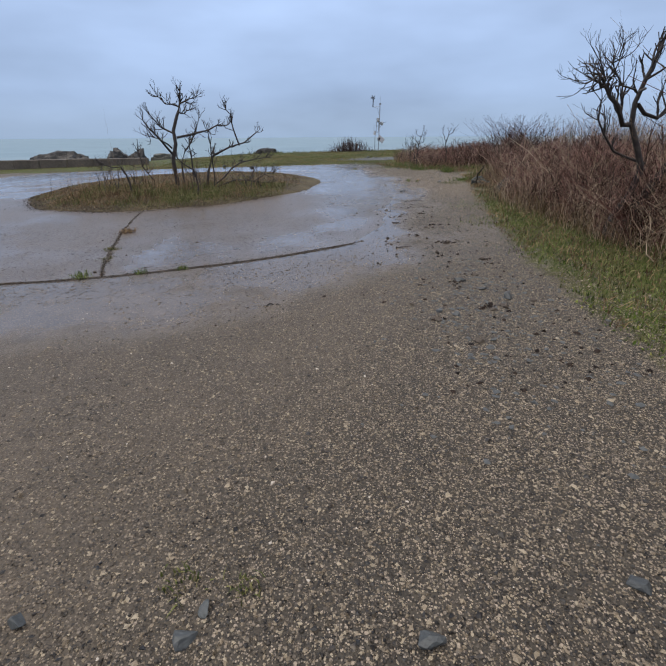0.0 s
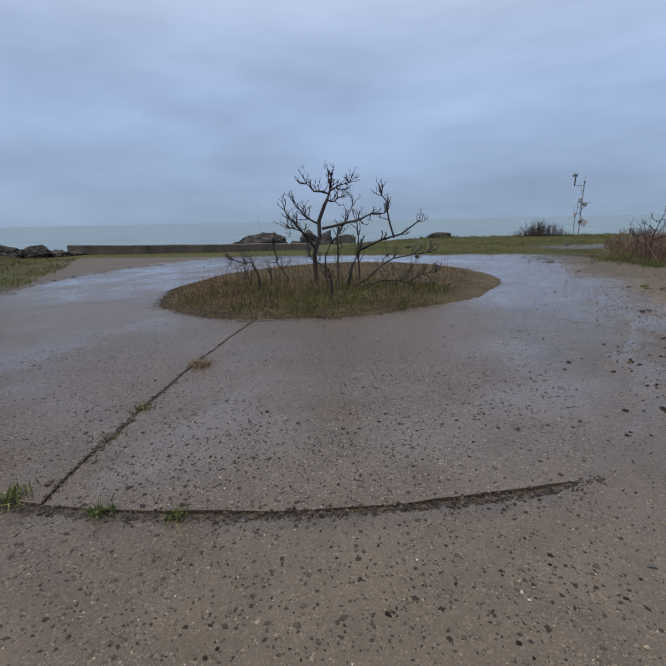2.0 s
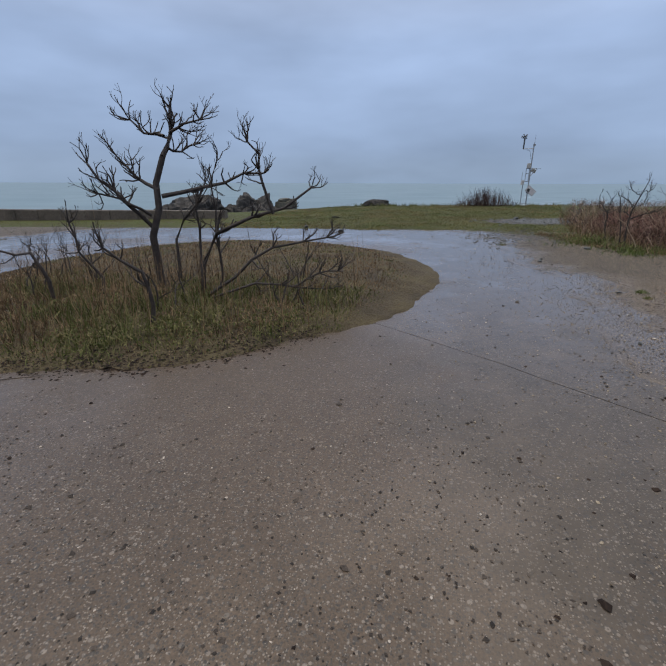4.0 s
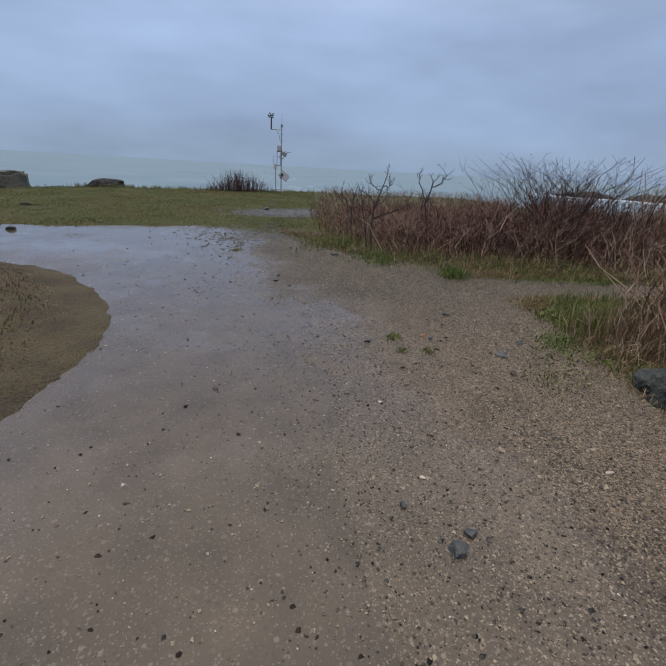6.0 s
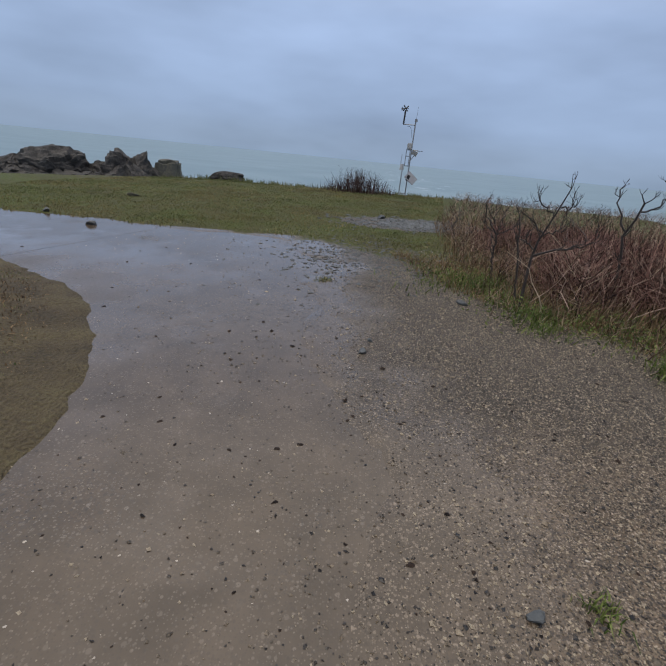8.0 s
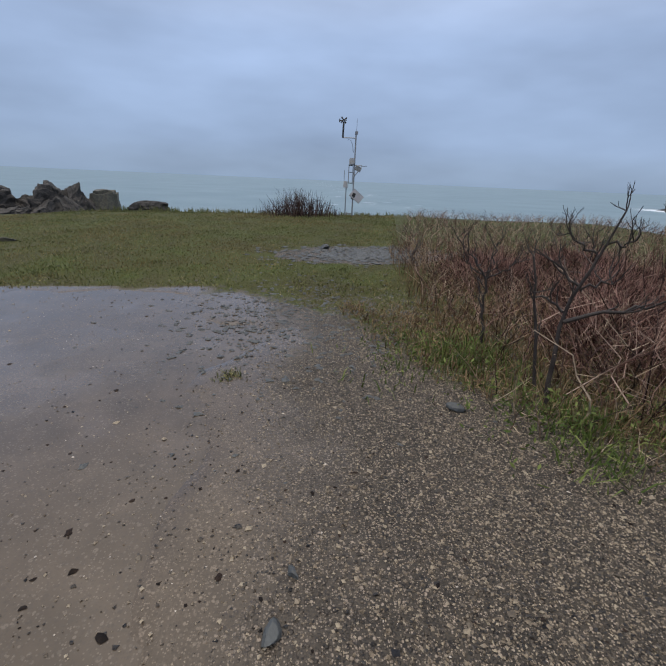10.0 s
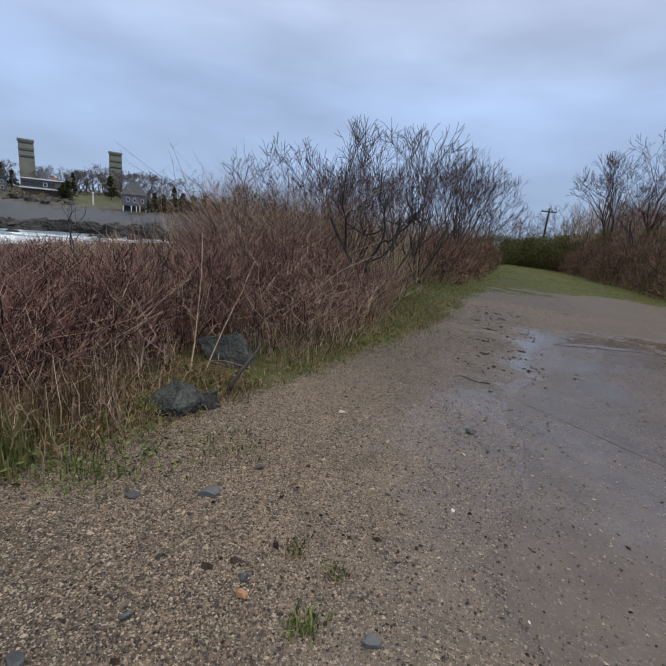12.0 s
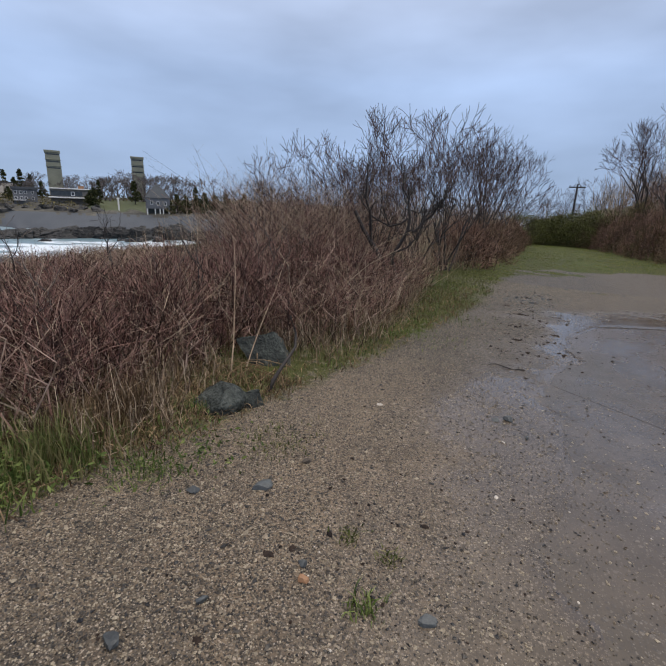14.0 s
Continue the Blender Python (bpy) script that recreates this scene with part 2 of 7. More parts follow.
M_MOUND = shader("worn_turf_soil", [(0.026, 0.019, 0.011), (0.08, 0.062, 0.034), (0.135, 0.115, 0.058)], 2.2, 0.9, 45, 1.0, 0.05)
M_SEAWALL = shader("weathered_wall", [(0.04, 0.034, 0.03), (0.09, 0.077, 0.066), (0.15, 0.132, 0.115)], 1.1, 0.8, 14, 0.4, 0.02)
M_METAL = shader("galvanised_steel", [(0.2, 0.205, 0.215), (0.34, 0.345, 0.36)], 6, 0.42, 60, 0.05, 0.002, metal=0.6)
M_BOX = shader("pale_enclosure", [(0.3, 0.31, 0.32), (0.42, 0.43, 0.44)], 6, 0.6, 60, 0.05, 0.002)
M_BLACK = shader("black_fitting", [(0.012, 0.012, 0.014), (0.03, 0.03, 0.032)], 6, 0.5, 60, 0.05, 0.002)
M_SHORE = shader("far_shore", [(0.024, 0.023, 0.021), (0.06, 0.056, 0.045), (0.125, 0.112, 0.085)], 0.09, 0.9, 0.7, 0.8, 1.0)
M_BEACH = shader("shingle_beach", [(0.036, 0.043, 0.056), (0.075, 0.084, 0.1)], 0.15, 0.8, 3, 0.3, 0.2)
M_LAWN = shader("far_lawn", [(0.035, 0.046, 0.014), (0.065, 0.075, 0.026)], 0.1, 0.9, 1, 0, 0.2)
M_CONC = shader("tower_concrete", [(0.16, 0.17, 0.13), (0.26, 0.265, 0.21)], 0.2, 0.85, 2, 0.2, 0.1)
M_STUCCO = shader("pale_stucco", [(0.38, 0.34, 0.29), (0.52, 0.47, 0.41)], 0.3, 0.85, 2, 0.1, 0.1)
M_SHINGLE = shader("grey_shingle", [(0.09, 0.095, 0.11), (0.16, 0.165, 0.18)], 0.8, 0.85, 6, 0.3, 0.1)
M_ROOF = shader("dark_roof", [(0.035, 0.04, 0.048), (0.07, 0.078, 0.09)], 0.8, 0.7, 6, 0.3, 0.1)
M_PANE = shader("window_glass", [(0.02, 0.025, 0.03), (0.05, 0.06, 0.07)], 1, 0.1, 5, 0)
M_CLAD = shader("weathered_cladding", [(0.1, 0.095, 0.09), (0.17, 0.16, 0.15)], 0.5, 0.85, 4, 0.1, 0.1)
# grey-brown wood, paled because distance haze is put into its colour
M_WOOD_FAR = shader("hazed_grey_brown_branches", [(0.07, 0.062, 0.062), (0.14, 0.125, 0.124), (0.23, 0.21, 0.205)], 0.5, 0.9, 4, 0, spec=0.1)
M_SCRUB = shader("olive_brown_scrub", [(0.034, 0.03, 0.016), (0.105, 0.09, 0.044), (0.19, 0.165, 0.075)], 0.3, 0.9, 4, 0, island=0.25, spec=0.1)
M_SCRUB_RED = shader("red_brown_twigs", [(0.05, 0.03, 0.023), (0.18, 0.105, 0.078), (0.34, 0.225, 0.17)], 0.6, 0.85, 5, 0, island=0.3, spec=0.1)
M_SCRUB_TAN = shader("tan_twigs", [(0.055, 0.037, 0.025), (0.17, 0.115, 0.078), (0.32, 0.23, 0.16)], 0.6, 0.85, 5, 0, island=0.3, spec=0.1)
M_BRIAR = shader("purple_brown_briar", [(0.026, 0.014, 0.013), (0.14, 0.069, 0.06), (0.34, 0.21, 0.175)], 1.5, 0.8, 12, 0, island=0.35, spec=0.12)
M_TRIM = shader("white_trim", [(0.6, 0.6, 0.6), (0.75, 0.75, 0.74)], 1, 0.6, 5, 0)


def sea_material():
    m = bpy.data.materials.new("sea_water")
    m.use_nodes = True
    n, l = m.node_tree.nodes, m.node_tree.links
    b = n["Principled BSDF"]
    geo = n.new("ShaderNodeNewGeometry")

    def tex(scale, sx=1.0):
        mp = n.new("ShaderNodeMapping")
        mp.inputs["Scale"].default_value = (sx, 1, 1)
        t = n.new("ShaderNodeTexNoise")
        t.inputs["Scale"].default_value, t.inputs["Detail"].default_value = scale, 6
        l.new(geo.outputs["Position"], mp.inputs[0])
        l.new(mp.outputs[0], t.inputs["Vector"])
        return t.outputs[0]

    r = n.new("ShaderNodeValToRGB")
    e = r.color_ramp.elements
    e[0].position, e[0].color, e[1].position, e[1].color = 0.35, (0.11, 0.18, 0.215, 1), 0.65, (0.16, 0.235, 0.27, 1)
    l.new(tex(0.03), r.inputs[0])
    at = n.new("ShaderNodeAttribute")
    at.attribute_name = "foam"
    ad = n.new("ShaderNodeMath")
    l.new(at.outputs["Fac"], ad.inputs[0])
    fo = n.new("ShaderNodeMapRange")
    for i, v in ((1, 0.3), (2, 0.7), (3, -0.45), (4, 0.45)):
        fo.inputs[i].default_value = v
    l.new(tex(0.16, 0.7), fo.inputs[0])
    l.new(fo.outputs[0], ad.inputs[1])
    th = n.new("ShaderNodeMapRange")
    th.inputs[1].default_value, th.inputs[2].default_value = 0.5, 0.72
    l.new(ad.outputs[0], th.inputs[0])
    mx = n.new("ShaderNodeMix")
    mx.data_type = "RGBA"
    mx.inputs[7].default_value = (0.72, 0.78, 0.84, 1)
    l.new(th.outputs[0], mx.inputs[0])
    l.new(r.outputs[0], mx.inputs[6])
    l.new(mx.outputs[2], b.inputs["Base Color"])
    b.inputs["Roughness"].default_value = 0.38
    b.inputs["Specular IOR Level"].default_value = 0.35
    bp = n.new("ShaderNodeBump")
    bp.inputs["Strength"].default_value, bp.inputs["Distance"].default_value = 0.35, 0.5
    l.new(tex(0.4, 0.6), bp.inputs["Height"])
    l.new(bp.outputs[0], b.inputs["Normal"])
    return m


M_SEA = sea_material()

# ---- the lie of the land ----
GX, GY, SEA = 0.0232, 0.02025, -7.0
CX, CY = -4.3, 13.2          # middle of the turning circle
RNG = np.random.default_rng(7)


def smooth(a, b, v):
    s = np.clip((v - a) / (b - a), 0, 1)
    return s * s * (3 - 2 * s)


def vnoise(x, y, seed=0):
    """Smooth value noise in 0..1."""
    xi, yi = np.floor(x), np.floor(y)
    u, v = x - xi, y - yi
    u, v = u * u * (3 - 2 * u), v * v * (3 - 2 * v)

    def h(a, b):
        s = np.sin(a * 127.1 + b * 311.7 + seed * 74.7) * 43758.5453
        return s - np.floor(s)
    return (h(xi, yi) * (1 - u) + h(xi + 1, yi) * u) * (1 - v) + (h(xi, yi + 1) * (1 - u) + h(xi + 1, yi + 1) * u) * v


def fbm(x, y, seed=0):
    return vnoise(x, y, seed) * 0.55 + vnoise(x * 2.1, y * 2.1, seed + 1) * 0.28 + vnoise(x * 4.3, y * 4.3, seed + 2) * 0.17


def interp(v, pairs):
    a = np.array(pairs, float)
    return np.interp(v, a[:, 0], a[:, 1])


WEST = [(-60, -5.8), (-48, -6.2), (-37, -7.2), (-26, -7.9), (-20, -8.6), (-9, -8.7), (-2, -9.6), (4, -11.2), (8, -13.3), (12, -15.8), (16, -19.5), (24, -28)]
EAST = [(-60, -2), (-45, -0.6), (-30, 1.0), (-15, 2.0), (-5, 2.9), (0, 3.4), (6, 3.6), (9, 3.6), (10.6, 3.9), (12.2, 4.5), (13, 4.7)]
SAND = [(-180, 9.3), (-165, 8.6), (-147, 7.4), (-124, 7.35), (-113, 7.8), (-100, 8.6), (-58, 8.62), (-40, 7.0), (-15, 6.0), (16, 5.6), (36, 6.2), (42, 7.3), (54, 7.25), (64, 6.9), (86, 6.6), (116, 7.4), (142, 9.0), (165, 9.6), (180, 9.3)]


def sand_edge(x, y):
    """How far a place lies outside the bare concrete."""
    ang = np.degrees(np.arctan2(y - CY, x - CX))
    r = np.hypot(x - CX, y - CY)
    soft = smooth(-60, -40, ang) * (1 - smooth(150, 175, ang)) + smooth(-100, -125, ang)
    return r - interp(ang, SAND) + soft * (fbm(x * 1.3, y * 1.3, 5) - 0.5) * 0.9


def path_gap(x, y):
    """Distance from the middle of the footpath to the shore."""
    c = interp(x, [(3.6, 14.5), (4.6, 14.4), (5.3, 14.27), (6.2, 14.05), (6.9, 13.82), (7.9, 13.45), (8.9, 13.2), (10.3, 12.95), (12.5, 12.0)])
    return np.where(x > 3.6, np.abs(y - c) * (1 + 0.6 * smooth(5.5, 9, x)), 9)


def gz(x, y):
    """Height of the land."""
    x, y = np.asarray(x, float), np.asarray(y, float)
    z = GX * np.clip(x, -30, 30) + GY * np.clip(y, -60, 34)
    west = np.interp(y, *np.array(WEST, float).T) - x
    z = z + (np.interp(y, [-20, -4, 4, 12, 16], [3.6, 3.4, 0.6, 0.3, 0.1]) * smooth(0.2, 3.6, west) + np.interp(y, [-20, 0, 6, 12, 16], [2.0, 2.0, 2.2, 1.8, 1.1]) * smooth(1.0, 8, west)) * (1 - smooth(14, 22, y)) + 0.25 * smooth(-0.8, 1.0, west) * (1 - smooth(13, 21, y))
    north = y - interp(x, [(-40, 27), (-25, 25.5), (-12, 27.5), (-5, 32), (6, 31.2), (14, 29)])
    east = x - interp(y, [(-60, 27), (-20, 20), (0, 17), (8, 14), (13, 10.8), (20, 14), (30, 13)])
    out = np.maximum(north, east)
    z = z - 9.5 * smooth(0, 17, out) - 0.35 * smooth(-2.5, 0.5, out)
    z = z + (fbm(x * 0.6, y * 0.6, 3) - 0.5) * 0.05 * smooth(0.3, 1.5, np.maximum(sand_edge(x, y), 0)) + (fbm(x * 0.25, y * 0.25, 9) - 0.5) * 1.6 * smooth(2, 10, out)
    return z


def ground_z(x, y):
    """The soil sheet: dips below the slabs and lies over their worn outer parts."""
    return gz(x, y) + 0.014 * smooth(-0.05, 0.12, sand_edge(x, y)) - 0.055 * (1 - smooth(-0.25, 0.05, sand_edge(x, y))) - 0.03 * np.clip(1 - path_gap(x, y) / 0.6, 0, 1)


def green_at(x, y):
    """0..1: how grassy the ground is."""
    e = np.interp(y, [-60, -20, -10, -7, -5, -2.5, 1.0, 3.1, 4.5, 6, 8, 10, 11.5, 12.5, 13.2, 15.2, 16.3, 16.9, 18.3, 19.6, 20.5], [-9, -9, -8, -3, -0.2, 1.5, 2.2, 2.15, 2.2, 2.45, 2.8, 3.2, 3.6, 3.9, 4.1, 4.0, 3.0, 2.4, 1.8, 0.4, -40])
    g = smooth(-0.45, 0.55, x - e - (1.6 + 2.0 * smooth(0, -5, y)) * (fbm(x * 0.7, y * 0.7, 17) - 0.5) * (smooth(3, 0, y) + smooth(0, -4, y))) * 0.9
    g = g * (1 - 0.3 * smooth(14.2, 15.4, y) * smooth(20, 18.5, y)) * smooth(0.2, 0.5, path_gap(x, y))
    w = np.interp(y, *np.array(WEST, float).T) + 2.3
    g = np.maximum(g, smooth(-0.6, 0.8, w - x) * 0.85)
    g = np.maximum(g, smooth(18.9, 20.6, y + 2.4 * (fbm(x * 0.7, y * 0.7, 18) - 0.5) - 0.18 * np.clip(-x - 6, 0, 30)) * np.where(x > -7, 1, 0.08))
    g = np.where((np.hypot((x - 2.7) / 1.7, (y - 22.0) / 0.9) < 1) & (y > 20), 0.25, g)
    return g


# ---- mesh helpers ----


def np_mesh(name, verts, quads=None, tris=None, mats=(), smooth_shade=False, idx=None):
    me = bpy.data.meshes.new(name)
    verts = np.asarray(verts, np.float32).reshape(-1, 3)
    parts, sizes = [], []
    if quads is not None and len(quads):
        q = np.asarray(quads, np.int32).reshape(-1, 4)
        parts.append(q.ravel()), sizes.append(np.full(len(q), 4, np.int32))
    if tris is not None and len(tris):
        t = np.asarray(tris, np.int32).reshape(-1, 3)
        parts.append(t.ravel()), sizes.append(np.full(len(t), 3, np.int32))
    loops, sizes = np.concatenate(parts), np.concatenate(sizes)
    me.vertices.add(len(verts))
    me.vertices.foreach_set("co", verts.ravel())
    me.loops.add(len(loops))
    me.loops.foreach_set("vertex_index", loops)
    me.polygons.add(len(sizes))
    me.polygons.foreach_set("loop_start", np.concatenate([[0], np.cumsum(sizes)[:-1]]).astype(np.int32))
    me.polygons.foreach_set("loop_total", sizes)
    me.polygons.foreach_set("use_smooth", np.full(len(sizes), smooth_shade))
    for m in mats:
        me.materials.append(m)
    me.update(calc_edges=True)
    return me


def add_field(me, key, values):
    a = me.attributes.new(key, "FLOAT", "POINT")
    a.data.foreach_set("value", np.asarray(values, np.float32))


def grid_mesh(name, xs, ys, zf, mats, fields=(), smooth_shade=True):
    X, Y = np.meshgrid(xs, ys, indexing="ij")
    Z = zf(X, Y)
    nx, ny = X.shape
    i = np.arange(nx * ny).reshape(nx, ny)
    quads = np.stack([i[:-1, :-1], i[1:, :-1], i[1:, 1:], i[:-1, 1:]], -1)
    me = np_mesh(name, np.stack([X, Y, Z], -1), quads, None, mats, smooth_shade)
    for key, f in fields:
        add_field(me, key, f(X, Y).ravel())
    return me


def part(name, bm, material, parent, label="", flat=True):
    me = bpy.data.meshes.new(name)
    bm.to_mesh(me)
    bm.free()
    me.materials.append(material)
    if not flat:
        me.polygons.foreach_set("use_smooth", [True] * len(me.polygons))
    ob = new(name, me)
    if parent is not None:
        ob.parent = parent
    return tagged(ob, label)


def mesh_part(name, me, parent, label=""):
    ob = new(name, me)
    ob.parent = parent
    return tagged(ob, label)


def box(bm, x0, x1, y0, y1, z0, z1, m=None):
    r = bmesh.ops.create_cube(bm, size=1, matrix=(m or Matrix()) @ Matrix.LocRotScale(((x0 + x1) / 2, (y0 + y1) / 2, (z0 + z1) / 2), None, (x1 - x0, y1 - y0, z1 - z0)))
    return r["verts"]


def rod(bm, a, b, r, r2=None, seg=8):
    a, b = Vector(a), Vector(b)
    d = b - a
    m = Matrix.Translation((a + b) / 2) @ d.to_track_quat("Z", "Y").to_matrix().to_4x4()
    bmesh.ops.create_cone(bm, cap_ends=True, segments=seg, radius1=r, radius2=r if r2 is None else r2, depth=d.length, matrix=m)


def tubes(P, R, sides=3):
    """Tapered stems: P (n, k, 3) points, R (n, k) radii. Gives verts and quads."""
    n, k, _ = P.shape
    T = np.gradient(P, axis=1)
    T /= np.linalg.norm(T, axis=2, keepdims=True) + 1e-9
    ref = np.where(np.abs(T[..., 2:3]) < 0.9, np.array([0, 0, 1.0]), np.array([1.0, 0, 0]))
    A = np.cross(T, ref)
    A /= np.linalg.norm(A, axis=2, keepdims=True) + 1e-9
    B = np.cross(T, A)
    a = np.arange(sides) * 2 * np.pi / sides
    V = P[:, :, None] + R[:, :, None, None] * (A[:, :, None] * np.cos(a)[None, None, :, None] + B[:, :, None] * np.sin(a)[None, None, :, None])
    i = np.arange(n * k * sides).reshape(n, k, sides)
    j = np.roll(i, -1, 2)
    Q = np.stack([i[:, :-1], j[:, :-1], j[:, 1:], i[:, 1:]], -1).reshape(-1, 4)
    return V.reshape(-1, 3), Q


def join(*pieces):
    vs, qs, o = [], [], 0
    for v, q in pieces:
        vs.append(v), qs.append(q + o)
        o += len(v)
    return np.concatenate(vs), np.concatenate(qs)


def canes(x, y, h, rng, lean=0.24, wig=0.17, twigs=6, r0=0.006, droop=0.0, twig_len=0.45, base=None, k=6, plain=False):
    """Stems with side twigs from places x, y and heights h."""
    n = len(x)
    z = gz(x, y) - 0.03 if base is None else base
    s = np.linspace(0, 1, k)
    ang, le = rng.uniform(0, 2 * np.pi, n), np.clip(np.abs(rng.normal(0, lean, n)), 0, lean * 1.9)
    d = np.stack([np.cos(ang) * le, np.sin(ang) * le, np.ones(n)], -1)
    P = np.stack([x, y, z], -1)[:, None] + s[None, :, None] * d[:, None] * h[:, None, None]
    P[:, :, :2] += np.cumsum(np.clip(rng.normal(0, wig, (n, k, 2)), -1.6 * wig, 1.6 * wig), 1) * h[:, None, None] * s[None, :, None] * 0.5
    P[:, 1:, :2] += rng.normal(0, wig * 0.16, (n, k - 1, 2)) * h[:, None, None]
    if droop:
        out = np.stack([np.cos(ang), np.sin(ang)], -1)
        P[:, :, :2] += out[:, None] * (s ** 2)[None, :, None] * h[:, None, None] * droop * rng.uniform(0.4, 1, n)[:, None, None]
        P[:, :, 2] -= (s ** 3)[None] * h[:, None] * droop * 0.45
    R = r0 * (0.55 + np.clip(rng.gamma(1.6, 0.35, n), 0, 1.5))[:, None] * (1 - 0.72 * s)[None]
    pieces = [tubes(P, R)]
    if twigs:
        m = n * twigs
        who = np.repeat(np.arange(n), twigs)
        at = rng.uniform(0.3, 0.98, m)
        f = at * (k - 1)
        i0 = np.minimum(f.astype(int), k - 2)
        st = P[who, i0] + (P[who, i0 + 1] - P[who, i0]) * (f - i0)[:, None]
        a2 = rng.uniform(0, 2 * np.pi, m)
        L = twig_len * h[who] * rng.uniform(0.35, 1.0, m) * (1.15 - at)
        up = rng.uniform(0.0, 1.1, m)
        d2 = np.stack([np.cos(a2), np.sin(a2), up - 0.12], -1)
        d2 /= np.linalg.norm(d2, axis=1, keepdims=True)
        mid = st + d2 * L[:, None] * 0.5 + rng.normal(0, 0.02, (m, 3))
        end = st + d2 * L[:, None] + np.stack([0 * L, 0 * L, L * 0.25], -1) + rng.normal(0, 0.03, (m, 3))
        if plain:
            pieces.append(tubes(np.stack([st, end], 1), np.stack([R[who, i0] * 0.5, R[who, i0] * 0.25], 1)))
            return join(*pieces)
        pieces.append(tubes(np.stack([st, mid, end], 1), np.stack([R[who, i0] * 0.55, R[who, i0] * 0.42, R[who, i0] * 0.25], 1)))
    return join(*pieces)


def blades(x, y, h, rng, width=0.005, lean=0.35, base=None):
    """Grass blades, each a bent tapering strip."""
    n = len(x)
    z = (ground_z(x, y) if base is None else base) - 0.008
    a, t = rng.uniform(0, 2 * np.pi, n), rng.uniform(0, 2 * np.pi, n)
    le = np.abs(rng.normal(0, lean, n)) * h
    side = np.stack([np.cos(a), np.sin(a), 0 * a], -1) * (width * rng.uniform(0.6, 1.4, n))[:, None]
    out = np.stack([np.cos(t), np.sin(t), 0 * t], -1)
    b = np.stack([x, y, z], -1)
    m = b + out * (le * 0.35)[:, None] + np.array([0, 0, 1]) * (h * 0.6)[:, None]
    e = b + out * le[:, None] + np.array([0, 0, 1]) * (h * np.clip(1 - (le / h) ** 2 * 0.25, 0.3, 1))[:, None]
    V = np.stack([b - side, b + side, m + side * 0.75, m - side * 0.75, e], 1).reshape(-1, 3)
    i = np.arange(n)[:, None] * 5
    return V, np.concatenate([i + [0, 1, 2, 3]], 1), np.concatenate([i + [3, 2, 4]], 1)


def stuff(name, me, label, category):
    return tagged(new(name, me), label, category, kind="stuff")


def grass(name, x, y, h, mat, label, width=0.005, lean=0.35, base=None, category="grass"):
    V, Q, T = blades(x, y, h, RNG, width, lean, base)
    return stuff(name, np_mesh(name, V, Q, T, [mat]), label, category)


def inside(x, y, poly):
    poly = np.array(poly, float)
    c = np.zeros(len(x), bool)
    for (x0, y0), (x1, y1) in zip(poly, np.roll(poly, -1, 0)):
        hit = ((y0 > y) != (y1 > y)) & (x < (x1 - x0) * (y - y0) / (y1 - y0 + 1e-12) + x0)
        c ^= hit
    return c


def scatter(poly, n, rng):
    poly = np.array(poly, float)
    lo, hi = poly.min(0), poly.max(0)
    xs, ys = np.empty(0), np.empty(0)
    while len(xs) < n:
        x, y = rng.uniform(lo[0], hi[0], n * 2), rng.uniform(lo[1], hi[1], n * 2)
        k = inside(x, y, poly)
        xs, ys = np.append(xs, x[k]), np.append(ys, y[k])
    return xs[:n], ys[:n]


def rock_bm(sx, sy, sz, seed, sub=3, rough=0.35, cuts=7):
    """A broken rock: a sphere cut by planes and roughened."""
    rnd = random.Random(seed)
    bm = bmesh.new()
    bmesh.ops.create_icosphere(bm, subdivisions=sub, radius=1)
    planes = [(Vector((rnd.gauss(0, 1), rnd.gauss(0, 1), rnd.gauss(0, 0.8))).normalized(), rnd.uniform(0.36, 0.72)) for _ in range(cuts)]
    off = Vector((seed * 3.1, seed * 1.7, 0))
    for v in bm.verts:
        for nrm, d in planes:
            s = v.co.dot(nrm) - d
            if s > 0:
                v.co -= nrm * s * 0.98
        v.co += v.normal * (noise.fractal(v.co * 1.7 + off, 0.8, 2.0, 4) * rough * 0.3)
        v.co = Vector((v.co.x * sx, v.co.y * sy, v.co.z * sz))
    return bm


def rock(name, x, y, sx, sy, sz, seed, mat, label, category="rock", sink=0.35, rz=0.0, sub=3, rough=0.35, group="", cuts=7):
    ob = part(name, rock_bm(sx, sy, sz, seed, sub, rough, cuts), mat, None, label)
    ob.matrix_world = pose(x, y, float(ground_z(x, y)) + sz * (0.55 - sink), 0, 0, rz)
    return tagged(ob, label, category, group)


# ---- ground, pavement, sea ----


def axis(lo, hi, a, b, step, grow=1.16, big=6.0):
    mid = list(np.arange(a, b + 1e-6, step))
    s, v, left = step, a, []
    while v > lo:
        s = min(s * grow, big)
        v -= s
        left.append(v)
    s, v = step, mid[-1]
    while v < hi:
        s = min(s * grow, big)
        v += s
        mid.append(v)
    return np.array(left[::-1] + mid)


def stony_at(x, y):
    g = smooth(-0.6, 1.2, x + 0.55 * (2.6 - np.clip(y, 0, 4.5)))
    g = np.where(y > 5, smooth(0.4, 2.2, x), g)
    return np.clip(0.12 + 0.85 * g + (fbm(x * 0.9, y * 0.9, 21) - 0.5) * 0.35, 0, 1)


